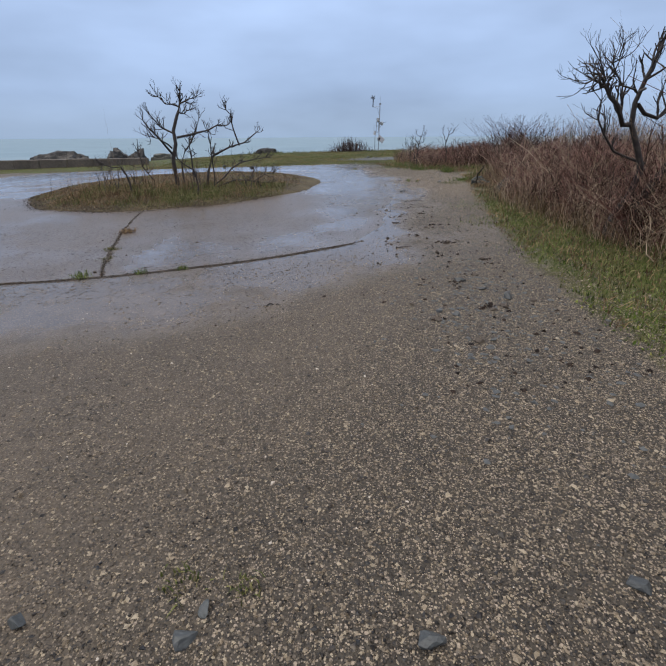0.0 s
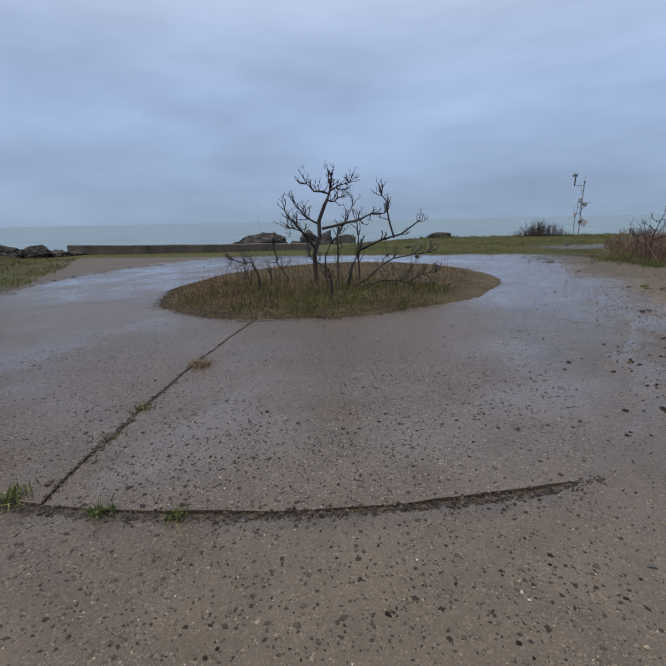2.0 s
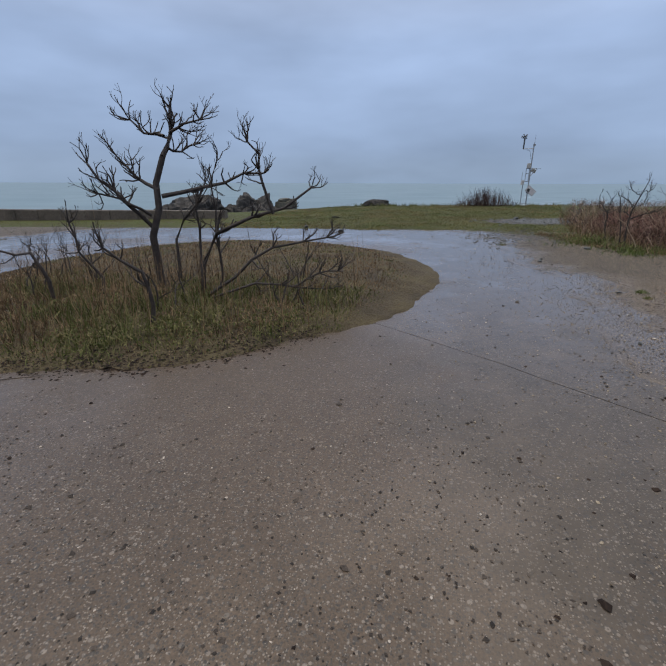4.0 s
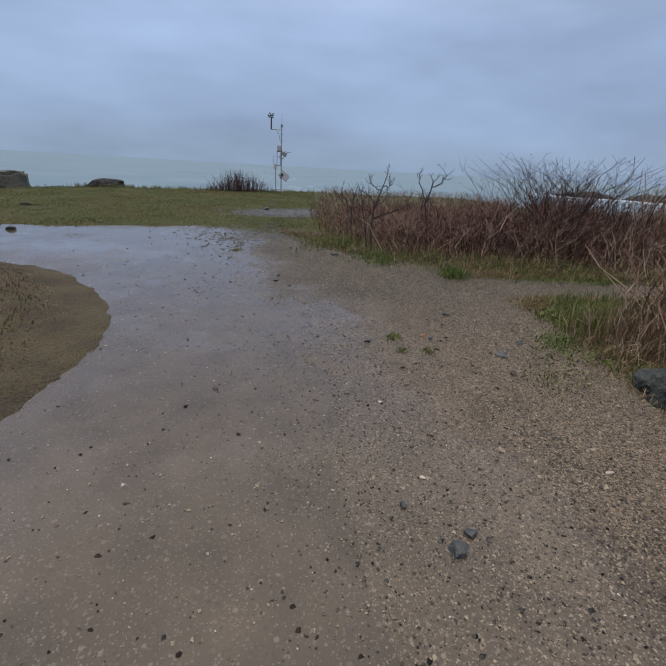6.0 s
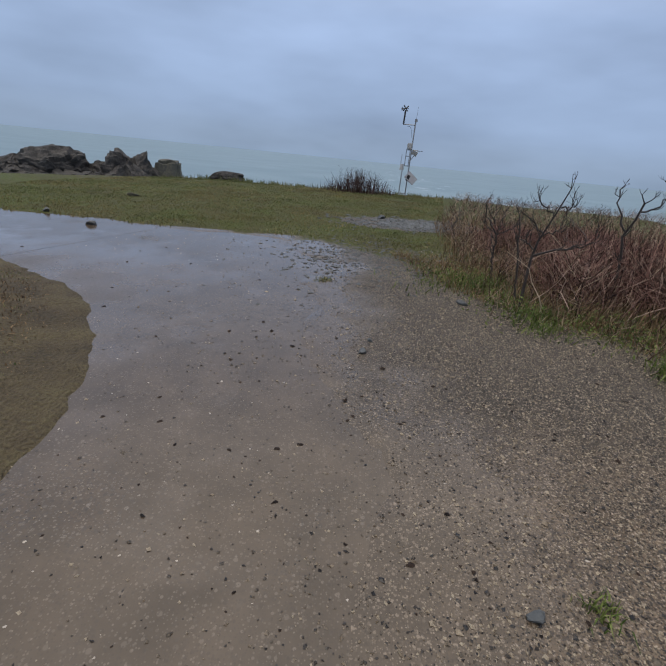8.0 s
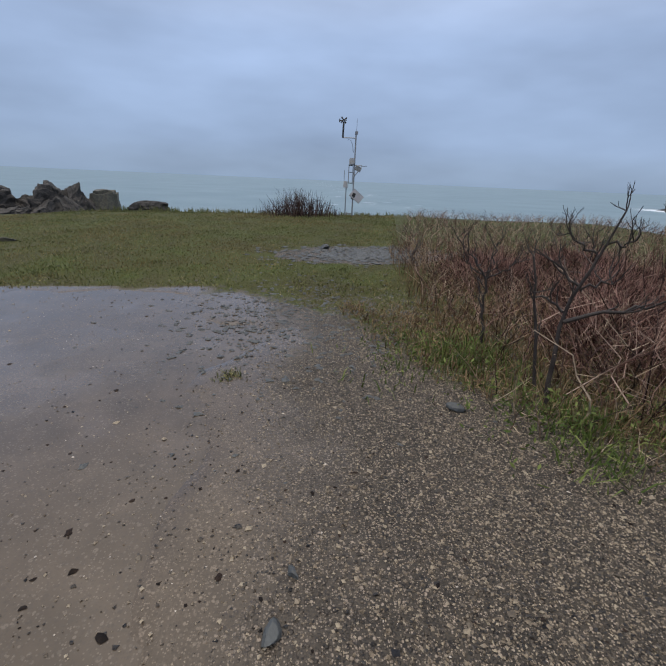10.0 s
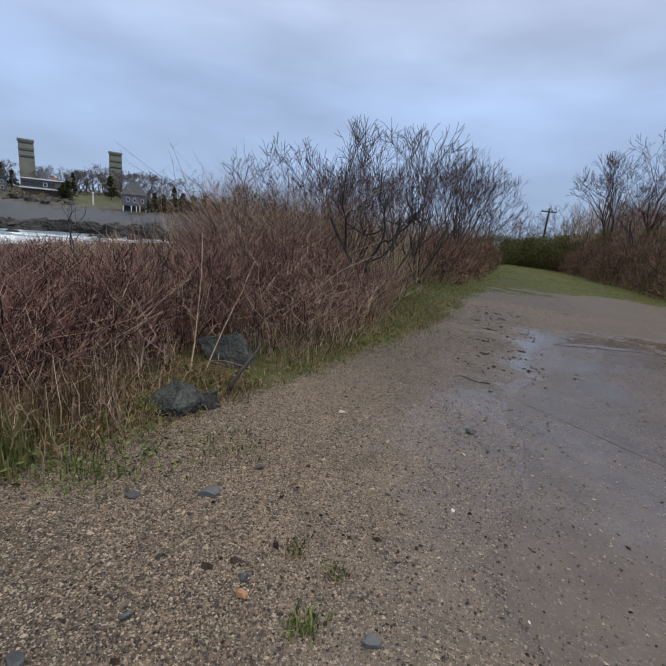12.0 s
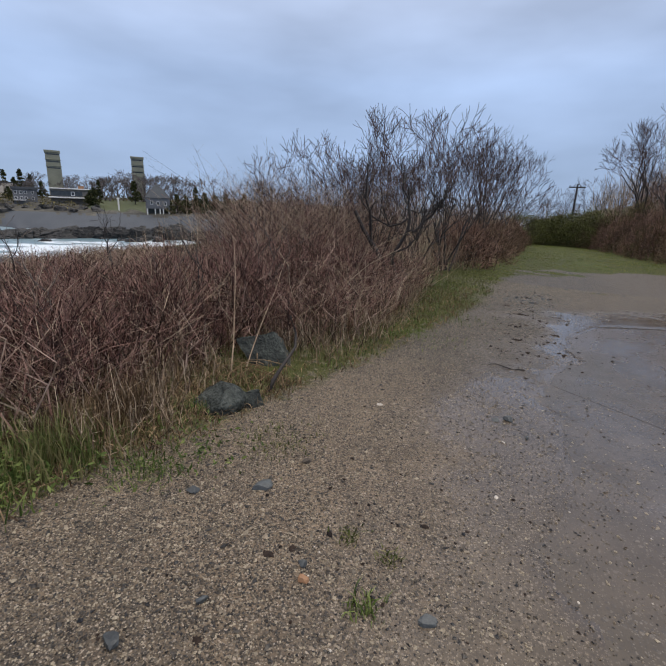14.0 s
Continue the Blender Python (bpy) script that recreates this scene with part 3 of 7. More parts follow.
def wet_at(x, y):
    s = sand_edge(x, y)
    band = np.exp(-((s + 0.1) / 1.0) ** 2) * np.where((x > -1.5) | (y > 17), 1, 0.35)
    rut = np.exp(-((np.hypot(x - CX, y - CY) - 9.6) / 0.8) ** 2) * (y < 8) * (0.3 + 0.5 * smooth(0.2, -1.0, x))
    return np.clip(band + rut, 0, 1) * (1 - smooth(0.3, 0.8, green_at(x, y)))


ground_me = grid_mesh("ground", axis(-70, 34, -13.0, 6.0, 0.1), axis(-75, 55, -3.0, 21.0, 0.1), ground_z, [M_GROUND], [("green", green_at), ("stony", stony_at), ("wet", wet_at), ("pale", lambda x, y: smooth(15, 12.5, y) * smooth(8.5, 11.5, y) * smooth(1.2, 2.8, x))])
ground = tagged(new("ground", ground_me), "wet sandy gravel ground with grassy verges", "ground", kind="structure")


def slab_wet(x, y):
    s = sand_edge(x, y)
    return np.clip(0.12 + 0.25 * smooth(9, 13, y) + np.exp(-((s + 0.9) / 1.1) ** 2) * np.where((x > -2.5) | (y > 15), 0.42 + 0.5 * smooth(9.5, 12.5, y), 0.1) + (fbm(x * 0.35, y * 0.35, 31) - 0.5) * 0.5, 0, 1)


sea_x, sea_y = axis(-4600, 4600, -60, 260, 5, 1.13, 500), axis(-4600, 4600, -180, 330, 5, 1.13, 500)


def foam_at(x, y):
    land = smooth(-9.4, -6.2, gz(x, y)) * ((x > -60) & (x < 60))
    d = np.hypot(x - 2, y - 14)
    az = np.degrees(np.arctan2(x - 2, y - 14))
    cove = 0.8 * np.exp(-((d - 102) / 28) ** 2) * smooth(112, 124, az) * (1 - smooth(143, 150, az))
    reef = np.exp(-((d - 310) / 22) ** 2) * smooth(36, 40, az) * (1 - smooth(54, 58, az))
    near = np.exp(-((d - 47) / 9) ** 2) * smooth(60, 95, az) * (1 - smooth(110, 130, az)) * 0.75
    return np.clip(land * 0.9 + cove + reef + near + 0.03, 0, 1)


sea = tagged(new("water", grid_mesh("water", sea_x, sea_y, lambda x, y: SEA + 0 * x, [M_SEA], [("foam", foam_at)])), "pale teal sea with white surf reaching the horizon", "sea", kind="structure")

# ---- turning circle ----
pavement = tagged(new("pavement"), "wet concrete slabs of a circular turning area", "pavement", kind="structure")
JOINTS = [(-191, -182, 9.7), (-142.5, -139, 8.56), (-84.0, -78.8, 8.57), (-29, -34, 8.57), (70, 70, 9.7), (169, 178, 9.7)]   # angle at the island, angle outside, outer radius


def slab(j0, j1, seed):
    r0, r1 = 3.5, j0[2]
    nr, na = 40, max(16, int((j1[0] - j0[0]) * 0.9))
    rr, tt = np.linspace(0, 1, nr), np.linspace(0, 1, na)
    Rr, Tt = np.meshgrid(rr, tt, indexing="ij")
    reach = np.minimum(r1, interp((j0[1] * (1 - Tt) + j1[1] * Tt + 180) % 360 - 180, SAND) + 0.75)   # worn away under the sand
    Rr = r0 + (reach - r0) * Rr
    f = (Rr - 3.9) / 4.6
    wob = (vnoise(Rr * 2.2, 0 * Rr, 3) - 0.5) * 0.004
    Aa = np.radians((j0[0] + (j0[1] - j0[0]) * f) * (1 - Tt) + (j1[0] + (j1[1] - j1[0]) * f) * Tt) + wob
    gap = (0.003 + 0.006 * ((Tt < 0.5) * (j0[0] == -84.0) + (Tt > 0.5) * (j1[0] == -84.0))) / Rr
    t = np.linspace(-1, 1, na)[None]
    Aa = Aa - t * gap * (1 + 0.9 * (vnoise(Rr * 5, t * 3 + seed, seed)))
    Rr = Rr - (Rr > r1 - 0.01) * 0.04 * vnoise(Aa * 60, Rr, seed)
    X, Y = CX + Rr * np.cos(Aa), CY + Rr * np.sin(Aa)
    Z = gz(X, Y) + 0.004 + (fbm(X, Y, 14) - 0.5) * 0.006
    lo = Z - 0.12
    top = np.stack([X, Y, Z], -1).reshape(-1, 3)
    bot = np.stack([X, Y, lo], -1).reshape(-1, 3)
    i = np.arange(nr * na).reshape(nr, na)
    q = [np.stack([i[:-1, :-1], i[1:, :-1], i[1:, 1:], i[:-1, 1:]], -1).reshape(-1, 4)]
    ring = np.concatenate([i[:, 0], i[-1, 1:], i[-2::-1, -1], i[0, -2::-1]])
    q.append(np.stack([ring[:-1], ring[1:], ring[1:] + nr * na, ring[:-1] + nr * na], -1)[:, ::-1])
    me = np_mesh("slab", np.concatenate([top, bot]), np.concatenate(q), None, [M_SLAB])
    xy = np.concatenate([top, bot])
    add_field(me, "green", np.zeros(len(xy)))
    add_field(me, "stony", np.clip(0.55 + 0.45 * smooth(10.5, 6.5, xy[:, 1]) * smooth(-7, -3, xy[:, 0]), 0, 1))
    add_field(me, "wet", slab_wet(xy[:, 0], xy[:, 1]))
    add_field(me, "sandy", smooth(-3.4, -0.4, sand_edge(xy[:, 0], xy[:, 1])) * smooth(-58, -38, np.degrees(np.arctan2(xy[:, 1] - CY, xy[:, 0] - CX))))
    ob = new("slab", me)
    ob.parent = pavement


for n_, (a_, b_) in enumerate(zip(JOINTS[:-1], JOINTS[1:])):
    slab(a_, b_, n_)


# raised planted island in the middle of the circle
def isl_r(a):
    return 3.95 + 0.10 * np.sin(3 * a + 1) + 0.11 * np.cos(a - 0.2) + 0.05 * np.sin(11 * a) + 0.09 * (vnoise(a * 9, 0 * a, 44) - 0.5) + 0.06 * (vnoise(a * 31, 0 * a, 45) - 0.5)


def isl_h(x, y):
    r = np.hypot(x - CX, y - CY) / isl_r(np.arctan2(y - CY, x - CX))
    return gz(x, y) + 0.17 * (1 - np.clip(r, 0, 1) ** 5) + (fbm(x * 2.2, y * 2.2, 40) - 0.5) * 0.06 * (r < 0.97) + (fbm(x * 9, y * 9, 41) - 0.5) * 0.035 - 0.03 * (r >= 0.99)


ia, ir = np.linspace(0, 2 * np.pi, 361)[:-1], np.linspace(0, 1.0, 42) ** 0.8
IA, IR = np.meshgrid(ia, ir, indexing="ij")
IX, IY = CX + IR * isl_r(IA) * np.cos(IA), CY + IR * isl_r(IA) * np.sin(IA)
ii = np.arange(IX.size).reshape(IX.shape)
jj = np.roll(ii, -1, 0)
isl_me = np_mesh("island", np.stack([IX, IY, isl_h(IX, IY)], -1), np.stack([ii[:, :-1], ii[:, 1:], jj[:, 1:], jj[:, :-1]], -1), None, [M_MOUND], True)
tagged(new("planted_island", isl_me), "low round island of worn turf and soil", "ground", kind="structure")

# ---- sea wall and shore rocks ----
wall = bmesh.new()
wp = [(-25.5, 22.6), (-20, 22.4), (-14, 22.7), (-9.0, 23.3)]
for (x0, y0), (x1, y1) in zip(wp[:-1], wp[1:]):
    L = math.hypot(x1 - x0, y1 - y0)
    n_ = int(L / 1.2)
    for k in range(n_):
        f0, f1 = k / n_, (k + 1) / n_
        ax, ay, bx, by = x0 + (x1 - x0) * f0, y0 + (y1 - y0) * f0, x0 + (x1 - x0) * f1, y0 + (y1 - y0) * f1
        zt = float(gz(ax, ay)) * 0.3 + 0.5
        m = Matrix.Translation((ax, ay, 0)) @ Matrix.Rotation(math.atan2(by - ay, bx - ax), 4, "Z")
        box(wall, 0.004, math.hypot(bx - ax, by - ay) - 0.004, -0.2, 0.2, -1.0, zt + random.uniform(-0.012, 0.012), m)
bmesh.ops.bevel(wall, geom=wall.edges[:], offset=0.02, segments=1, affect="EDGES")
tagged(part("sea_wall", wall, M_SEAWALL, None), "low weathered dark concrete sea wall", "wall", kind="structure")

def crag_bm(sx, sy, sz, seed):
    """A crag broken into blocks along square joints."""
    rnd = random.Random(seed)
    bm = bmesh.new()
    bmesh.ops.create_icosphere(bm, subdivisions=5, radius=1)
    planes = [(Vector((rnd.gauss(0, 1), rnd.gauss(0, 1), rnd.gauss(0, 0.9))).normalized(), rnd.uniform(0.5, 0.85)) for _ in range(14)]
    turn = Matrix.Rotation(rnd.uniform(0.2, 0.7), 3, "X") @ Matrix.Rotation(rnd.uniform(0, 3), 3, "Z")
    off = Vector((seed * 3.1, seed * 1.7, 0))
    for v in bm.verts:
        for nrm, d in planes:
            s = v.co.dot(nrm) - d
            if s > 0:
                v.co -= nrm * s
        q = turn @ v.co
        block = noise.cell(q * 3.1 + off) * 0.11 + noise.cell(Vector((q.x * 7, q.y * 4, q.z * 9)) + off) * 0.06
        v.co *= 1 + block + noise.fractal(v.co * 4 + off, 0.8, 2.0, 3) * 0.05
        v.co = Vector((v.co.x * sx, v.co.y * sy, v.co.z * sz))
    return bm


# outcrop in the water beyond the field: bearing, distance, half width, top
for n_, (az, d, w, top) in enumerate([(-37.3, 109, 4.5, -3.4), (-36.0, 107, 4.5, -2.6), (-34.6, 105, 4.5, -2.7), (-33.0, 105, 5.5, -2.0), (-31.2, 104, 5.5, -1.8), (-29.6, 104, 5.0, -2.3), (-28.2, 103, 4.5, -2.9), (-26.8, 103, 5.0, -1.8), (-25.3, 102, 5.0, -1.3), (-24.0, 101, 4.2, -1.1), (-23.0, 101, 3.6, -2.2),
                                     (-30.4, 97, 4.0, -3.6), (-26.0, 96, 4.0, -3.2), (-23.6, 96, 3.4, -3.0), (-34.0, 99, 4.0, -3.9)]):
    ob = part("shore_rock", crag_bm(w * 1.5, w * 1.2, (top - 0.5 - SEA) * 1.25, 20 + n_), M_ROCK, None)
    ob.matrix_world = pose(0.5 + d * math.sin(radians(az)), 6 + d * math.cos(radians(az)), SEA - 0.2, 0, 0, n_ * 53)
    tagged(ob, "dark fractured rock of a sea outcrop beyond the field", "rock", "shore rocks")
bm = bmesh.new()
box(bm, -2.3, 2.3, -1.8, 1.8, -1, 5.5, Matrix.Shear("XZ", 4, (-0.06, 0.04)))
bmesh.ops.bevel(bm, geom=bm.edges[:], offset=0.5, segments=2, affect="EDGES")
bmesh.ops.subdivide_edges(bm, edges=bm.edges[:], cuts=3, use_grid_fill=True)
for v in bm.verts:
    v.co += Vector(noise.noise_vector(v.co * 0.45)) * 0.55 + Vector(noise.noise_vector(v.co * 1.5)) * 0.18
ob = part("standing_rock", bm, M_BLOCKROCK, None)
ob.matrix_world = pose(0.5 + 104 * math.sin(radians(-20.9)), 6 + 104 * math.cos(radians(-20.9)), SEA - 0.4, 0, 0, 12)
tagged(ob, "upright lichened rock block at the end of the outcrop", "rock")
for n_, (x, y, sx, sy, sz, rz) in enumerate([(-26.0, 20.6, 1.5, 1.1, 0.6, 20), (-27.4, 19.8, 1.7, 1.3, 0.9, -20), (-28.0, 18.4, 1.9, 1.5, 1.25, 35), (-28.8, 17.0, 2.3, 1.8, 1.8, 40), (-25.0, 21.4, 1.0, 0.7, 0.4, 0), (-24.2, 22.0, 0.7, 0.5, 0.28, 60), (-26.8, 21.4, 1.0, 0.8, 0.5, 80), (-30.0, 15.6, 2.6, 2.0, 2.3, 10), (-25.4, 20.6, 0.8, 0.6, 0.4, 30), (-26.6, 19.4, 0.9, 0.7, 0.5, 70)]):
    ob = part("shore_rock", crag_bm(sx, sy, sz, 50 + n_), M_ROCK, None)
    ob.matrix_world = pose(x, y, float(ground_z(x, y)) + sz * 0.2, 0, 0, rz)
    tagged(ob, "dark fractured rock ledge below the wooded bank", "rock", "ledge rocks")
rock("flat_rock", -3.9, 30.6, 0.85, 0.5, 0.31, 73, M_ROCK, "low flat grey rock in the grass", sink=0.3, rz=5, sub=4, rough=0.3)
rock("verge_boulder", 4.05, 11.72, 0.3, 0.24, 0.16, 79, M_BOULDER, "dark angular boulder lying in dead grass", sink=0.25, rz=-35, sub=4, rough=0.3)
rock("verge_boulder", 3.78, 11.6, 0.14, 0.12, 0.14, 78, M_BOULDER, "small dark angular boulder beside a bigger one", sink=0.25, rz=35, sub=3, rough=0.3)
rock("verge_boulder", 4.22, 10.58, 0.4, 0.25, 0.26, 83, M_BOULDER, "greenish black boulder at the foot of the canes", sink=0.15, rz=30, sub=4, rough=0.3)

# ---- woody plants ----


def grow(out, p, d, length, r, depth, rng, up=0.3, spread=0.6, kids=(2, 3), crook=0.22, taper=0.62, k=5):
    """Adds polylines (points, radii) of a branching limb to out."""
    pts, rad, q, dd = [], [], np.array(p, float), np.array(d, float)
    dd = dd / np.linalg.norm(dd)
    for i in range(k):
        pts.append(q.copy())
        rad.append(r * (1 - (1 - taper) * i / (k - 1)))
        dd = dd + rng.normal(0, crook, 3) + np.array([0, 0, up * 0.35])
        dd = dd / np.linalg.norm(dd)
        q = q + dd * length / (k - 1)
    out.append((np.array(pts), np.array(rad)))
    if depth <= 0:
        return
    n = rng.integers(kids[0], kids[1] + 1)
    for c in range(n):
        at = k - 1 if c < 2 else rng.integers(max(1, k // 2), k)
        nd = dd + rng.normal(0, spread, 3) * np.array([1, 1, 0.6])
        nd[2] = nd[2] + up * 0.4
        grow(out, pts[at], nd, length * rng.uniform(0.55, 0.85), rad[at] * rng.uniform(0.6, 0.8), depth - 1, rng, up, spread, kids, crook, taper, k)


def limbs_mesh(name, limbs, mat, sides):
    P, R = np.stack([a for a, _ in limbs]), np.stack([b for _, b in limbs])
    V, Q = tubes(P, R, sides)
    return np_mesh(name, V, Q, None, [mat], True)


def woody(name, limbs, mat, label, category, at, twig_mat=None, thick=0.008):
    """A bare tree or shrub: trunk and limbs in one part, its fine twigs in another."""
    root = new(name)
    root.matrix_world = at
    big = [l for l in limbs if l[1][0] >= thick]
    small = [l for l in limbs if l[1][0] < thick]
    if big:
        mesh_part("trunk", limbs_mesh("trunk", big, mat, 6), root)
    if small:
        tagged(mesh_part("fine_twig", limbs_mesh("fine_twig", small, twig_mat or mat, 3), root), kind="stuff")
    return tagged(root, label, category)


def limb(points, r0, r1, k=5):
    p = np.array(points, float)
    s = np.concatenate([[0], np.cumsum(np.linalg.norm(np.diff(p, axis=0), axis=1))])
    t = np.linspace(0, s[-1], k)
    q = np.stack([np.interp(t, s, p[:, i]) for i in range(3)], -1)
    return q, np.linspace(r0, r1, k)


# the bare sumac on the island; u runs across, v away, w up
ISL_TREE = pose(-3.78, 11.95, float(isl_h(np.array(-3.78), np.array(11.95))) - 0.03, 0, 0, 29)
g_ = np.random.default_rng(11)
sumac = []
stems = [([(-0.15, 0, 0), (-0.17, 0, 0.4), (-0.17, 0, 0.73), (-0.01, 0, 1.22), (-0.03, 0, 1.39), (0.06, 0, 1.68)], 0.058, 0.04),
         ([(0.06, 0, 1.68), (0.17, 0.05, 1.95), (0.24, 0, 2.1), (0.22, 0, 2.24)], 0.036, 0.014),
         ([(0.17, 0.05, 1.95), (0.38, -0.1, 2.02), (0.56, -0.1, 2.1)], 0.022, 0.010),
         ([(0.1, 0, 1.91), (-0.13, 0.1, 1.94), (-0.29, 0.15, 2.1)], 0.022, 0.010),
         ([(0.06, 0, 1.71), (0.24, 0.15, 1.77), (0.43, 0.2, 1.83)], 0.02, 0.010),
         ([(-0.16, 0, 0.79), (-0.33, -0.1, 1.04), (-0.65, -0.2, 1.4), (-0.78, -0.2, 1.57)], 0.03, 0.013),
         ([(-0.04, 0, 1.27), (-0.37, 0.2, 1.46), (-0.53, 0.2, 1.69)], 0.026, 0.012),
         ([(-0.17, 0, 0.95), (-0.47, -0.2, 1.17), (-0.7, -0.25, 1.23)], 0.022, 0.010),
         ([(-0.01, 0, 1.19), (0.37, 0, 1.3), (0.75, 0.05, 1.36), (1.13, 0.05, 1.48), (1.32, 0, 1.48)], 0.034, 0.013),
         ([(0.42, -0.7, 0), (0.48, -0.8, 0.45), (0.67, -0.8, 0.76), (0.87, -0.8, 0.91), (1.37, -0.8, 1.0), (1.81, -0.8, 1.3)], 0.036, 0.014),
         ([(1.34, -0.8, 1.0), (1.25, -0.8, 1.33), (1.17, -0.8, 1.68), (1.08, -0.8, 1.8)], 0.022, 0.011),
         ([(0.5, -0.85, 0.05), (1.0, -0.9, 0.45), (1.41, -0.9, 0.7), (1.98, -0.9, 0.71)], 0.024, 0.010),
         ([(0.55, -1.0, 0.05), (1.08, -1.1, 0.22), (1.49, -1.1, 0.15), (1.88, -1.1, 0.1)], 0.018, 0.009),
         ([(1.49, -1.1, 0.15), (1.78, -1.1, 0.27), (2.08, -1.1, 0.32)], 0.014, 0.008),
         ([(-0.05, -1.7, 0), (-0.03, -1.7, 0.32), (-0.14, -1.7, 0.55), (-0.4, -1.7, 0.77)], 0.026, 0.011),
         ([(-1.34, -0.5, 0), (-1.36, -0.5, 0.31), (-1.5, -0.5, 0.58), (-1.84, -0.5, 0.64)], 0.026, 0.011),
         ([(0.37, 0.4, 0), (0.36, 0.5, 0.94), (0.72, 0.5, 1.65)], 0.024, 0.011),
         ([(0.08, 0.3, 0), (0.11, 0.3, 0.7), (0.36, 0.3, 1.14), (0.54, 0.3, 1.36)], 0.026, 0.012),
         ([(-0.8, -0.4, 0), (-0.87, -0.4, 0.4), (-1.06, -0.4, 0.73), (-1.04, -0.4, 0.9)], 0.02, 0.010),
         ([(0.62, -0.6, 0), (0.7, -0.6, 0.47), (0.63, -0.6, 1.0), (0.63, -0.6, 1.31)], 0.022, 0.010)]


def antlers(out, stems, rng, count, length, rmin, first=1, k=6):
    """Adds the stems as limbs and short upcurved forks along their outer halves."""
    for n, (pts, r0, r1) in enumerate(stems):
        P, R = limb(pts, r0, r1, k)
        P[1:-1] += rng.normal(0, length * 0.12, (k - 2, 3))
        out.append((P, R))
        if n < first:
            continue
        tip = (P[-1] - P[-3]) / np.linalg.norm(P[-1] - P[-3])
        for c in range(count):
            at = k - 1 if c < 2 else rng.integers(k // 3, k)
            d = tip * 0.7 + rng.normal(0, 0.5, 3) + [0, 0, 0.18]
            grow(out, P[at], d, rng.uniform(0.5, 1.0) * length, max(rmin, R[at] * 0.6), 1 if c % 3 else 2, rng, 0.25, 0.6, (2, 3), 0.13, 0.8, k)


for n_ in (18, 15, 14):
    l_, st = [], stems.pop(n_)
    antlers(l_, [st], np.random.default_rng(90 + n_), 12, 0.17, 0.0085, 0)
    woody("sumac_sapling", l_, M_BARK, "crooked bare sumac shoot in the island grass", "shrub", ISL_TREE, thick=0.006)
antlers(sumac, stems, g_, 14, 0.19, 0.0085)
woody("sumac_tree", sumac, M_BARK, "bare dark sumac with antler-like branches on the island", "tree", ISL_TREE, thick=0.006)

for n_, (x, y, h, s) in enumerate([(-5.35, 11.3, 0.85, 3), (-5.0, 11.9, 0.9, 4), (-6.0, 12.3, 0.7, 5), (-3.2, 10.95, 0.8, 6), (-2.2, 12.6, 0.9, 8), (-1.9, 11.4, 0.5, 9)]):
    g_ = np.random.default_rng(s)
    l_ = []
    for c in range(4):
        grow(l_, (g_.normal(0, 0.12), g_.normal(0, 0.12), 0), g_.normal(0, 0.4, 3) + [0, 0, 1], h * 0.45, 0.012, 3, g_, 0.35, 0.5, (2, 3), 0.2, 0.65, 5)
    woody("sumac_sapling", l_, M_BARK, "small bare sapling growing in the island turf", "shrub", pose(x, y, float(isl_h(np.array(x), np.array(y))) - 0.02), thick=0.0115)

# the crooked bare tree in the eastern thicket
g_ = np.random.default_rng(23)
l_ = []
antlers(l_, [([(-0.3, 0, 0), (-0.11, 0, 0.3), (0.04, 0, 0.6), (0.2, 0, 0.95), (0.4, 0.1, 1.3), (0.75, 0.2, 1.9)], 0.07, 0.04),
             ([(-0.38, 0.1, 0), (-0.27, 0.1, 0.31), (-0.14, 0.1, 0.68), (-0.05, 0.1, 1.03), (-0.3, 0.1, 1.33), (-0.38, 0.1, 1.53)], 0.05, 0.034),
             ([(-0.38, 0.1, 1.53), (-0.36, 0.1, 1.77), (-0.31, 0.1, 2.03), (-0.31, 0.1, 2.32), (-0.22, 0.1, 2.6)], 0.033, 0.016),
             ([(-0.38, 0.1, 1.53), (-0.65, 0, 1.64), (-0.78, 0, 1.87), (-0.9, 0, 1.98)], 0.036, 0.02),
             ([(-0.9, 0, 1.98), (-1.06, 0, 2.05), (-1.15, 0, 2.0)], 0.018, 0.009),
             ([(-0.9, 0, 1.98), (-0.88, 0, 2.09), (-0.8, 0, 2.26)], 0.018, 0.009),
             ([(-0.81, 0, 1.91), (-0.97, 0, 2.09), (-1.02, 0, 2.23)], 0.016, 0.008),
             ([(-0.36, 0.1, 1.77), (-0.05, 0.2, 1.6), (0.24, 0.3, 1.7), (0.5, 0.3, 2.0)], 0.026, 0.014),
             ([(-0.05, 0.1, 1.03), (-0.5, 0.3, 1.25), (-0.74, 0.3, 1.62), (-0.74, 0.3, 1.82)], 0.022, 0.010),
             ([(-0.32, 0.1, 1.95), (-0.6, -0.15, 1.9), (-0.74, -0.2, 1.96), (-0.89, -0.2, 2.06)], 0.018, 0.009),
             ([(0.4, 0.1, 1.3), (0.35, 0.3, 1.8), (0.5, 0.4, 2.3), (0.45, 0.4, 2.7)], 0.035, 0.014)], g_, 11, 0.26, 0.006, 2)
woody("crooked_tree", l_, M_BARK, "crooked bare tree with forked dark branches among canes", "tree", pose(4.2, 5.85, float(gz(4.2, 5.85)) - 0.02) @ Matrix.Diagonal((0.95, 0.95, 0.93, 1)), thick=0.005)


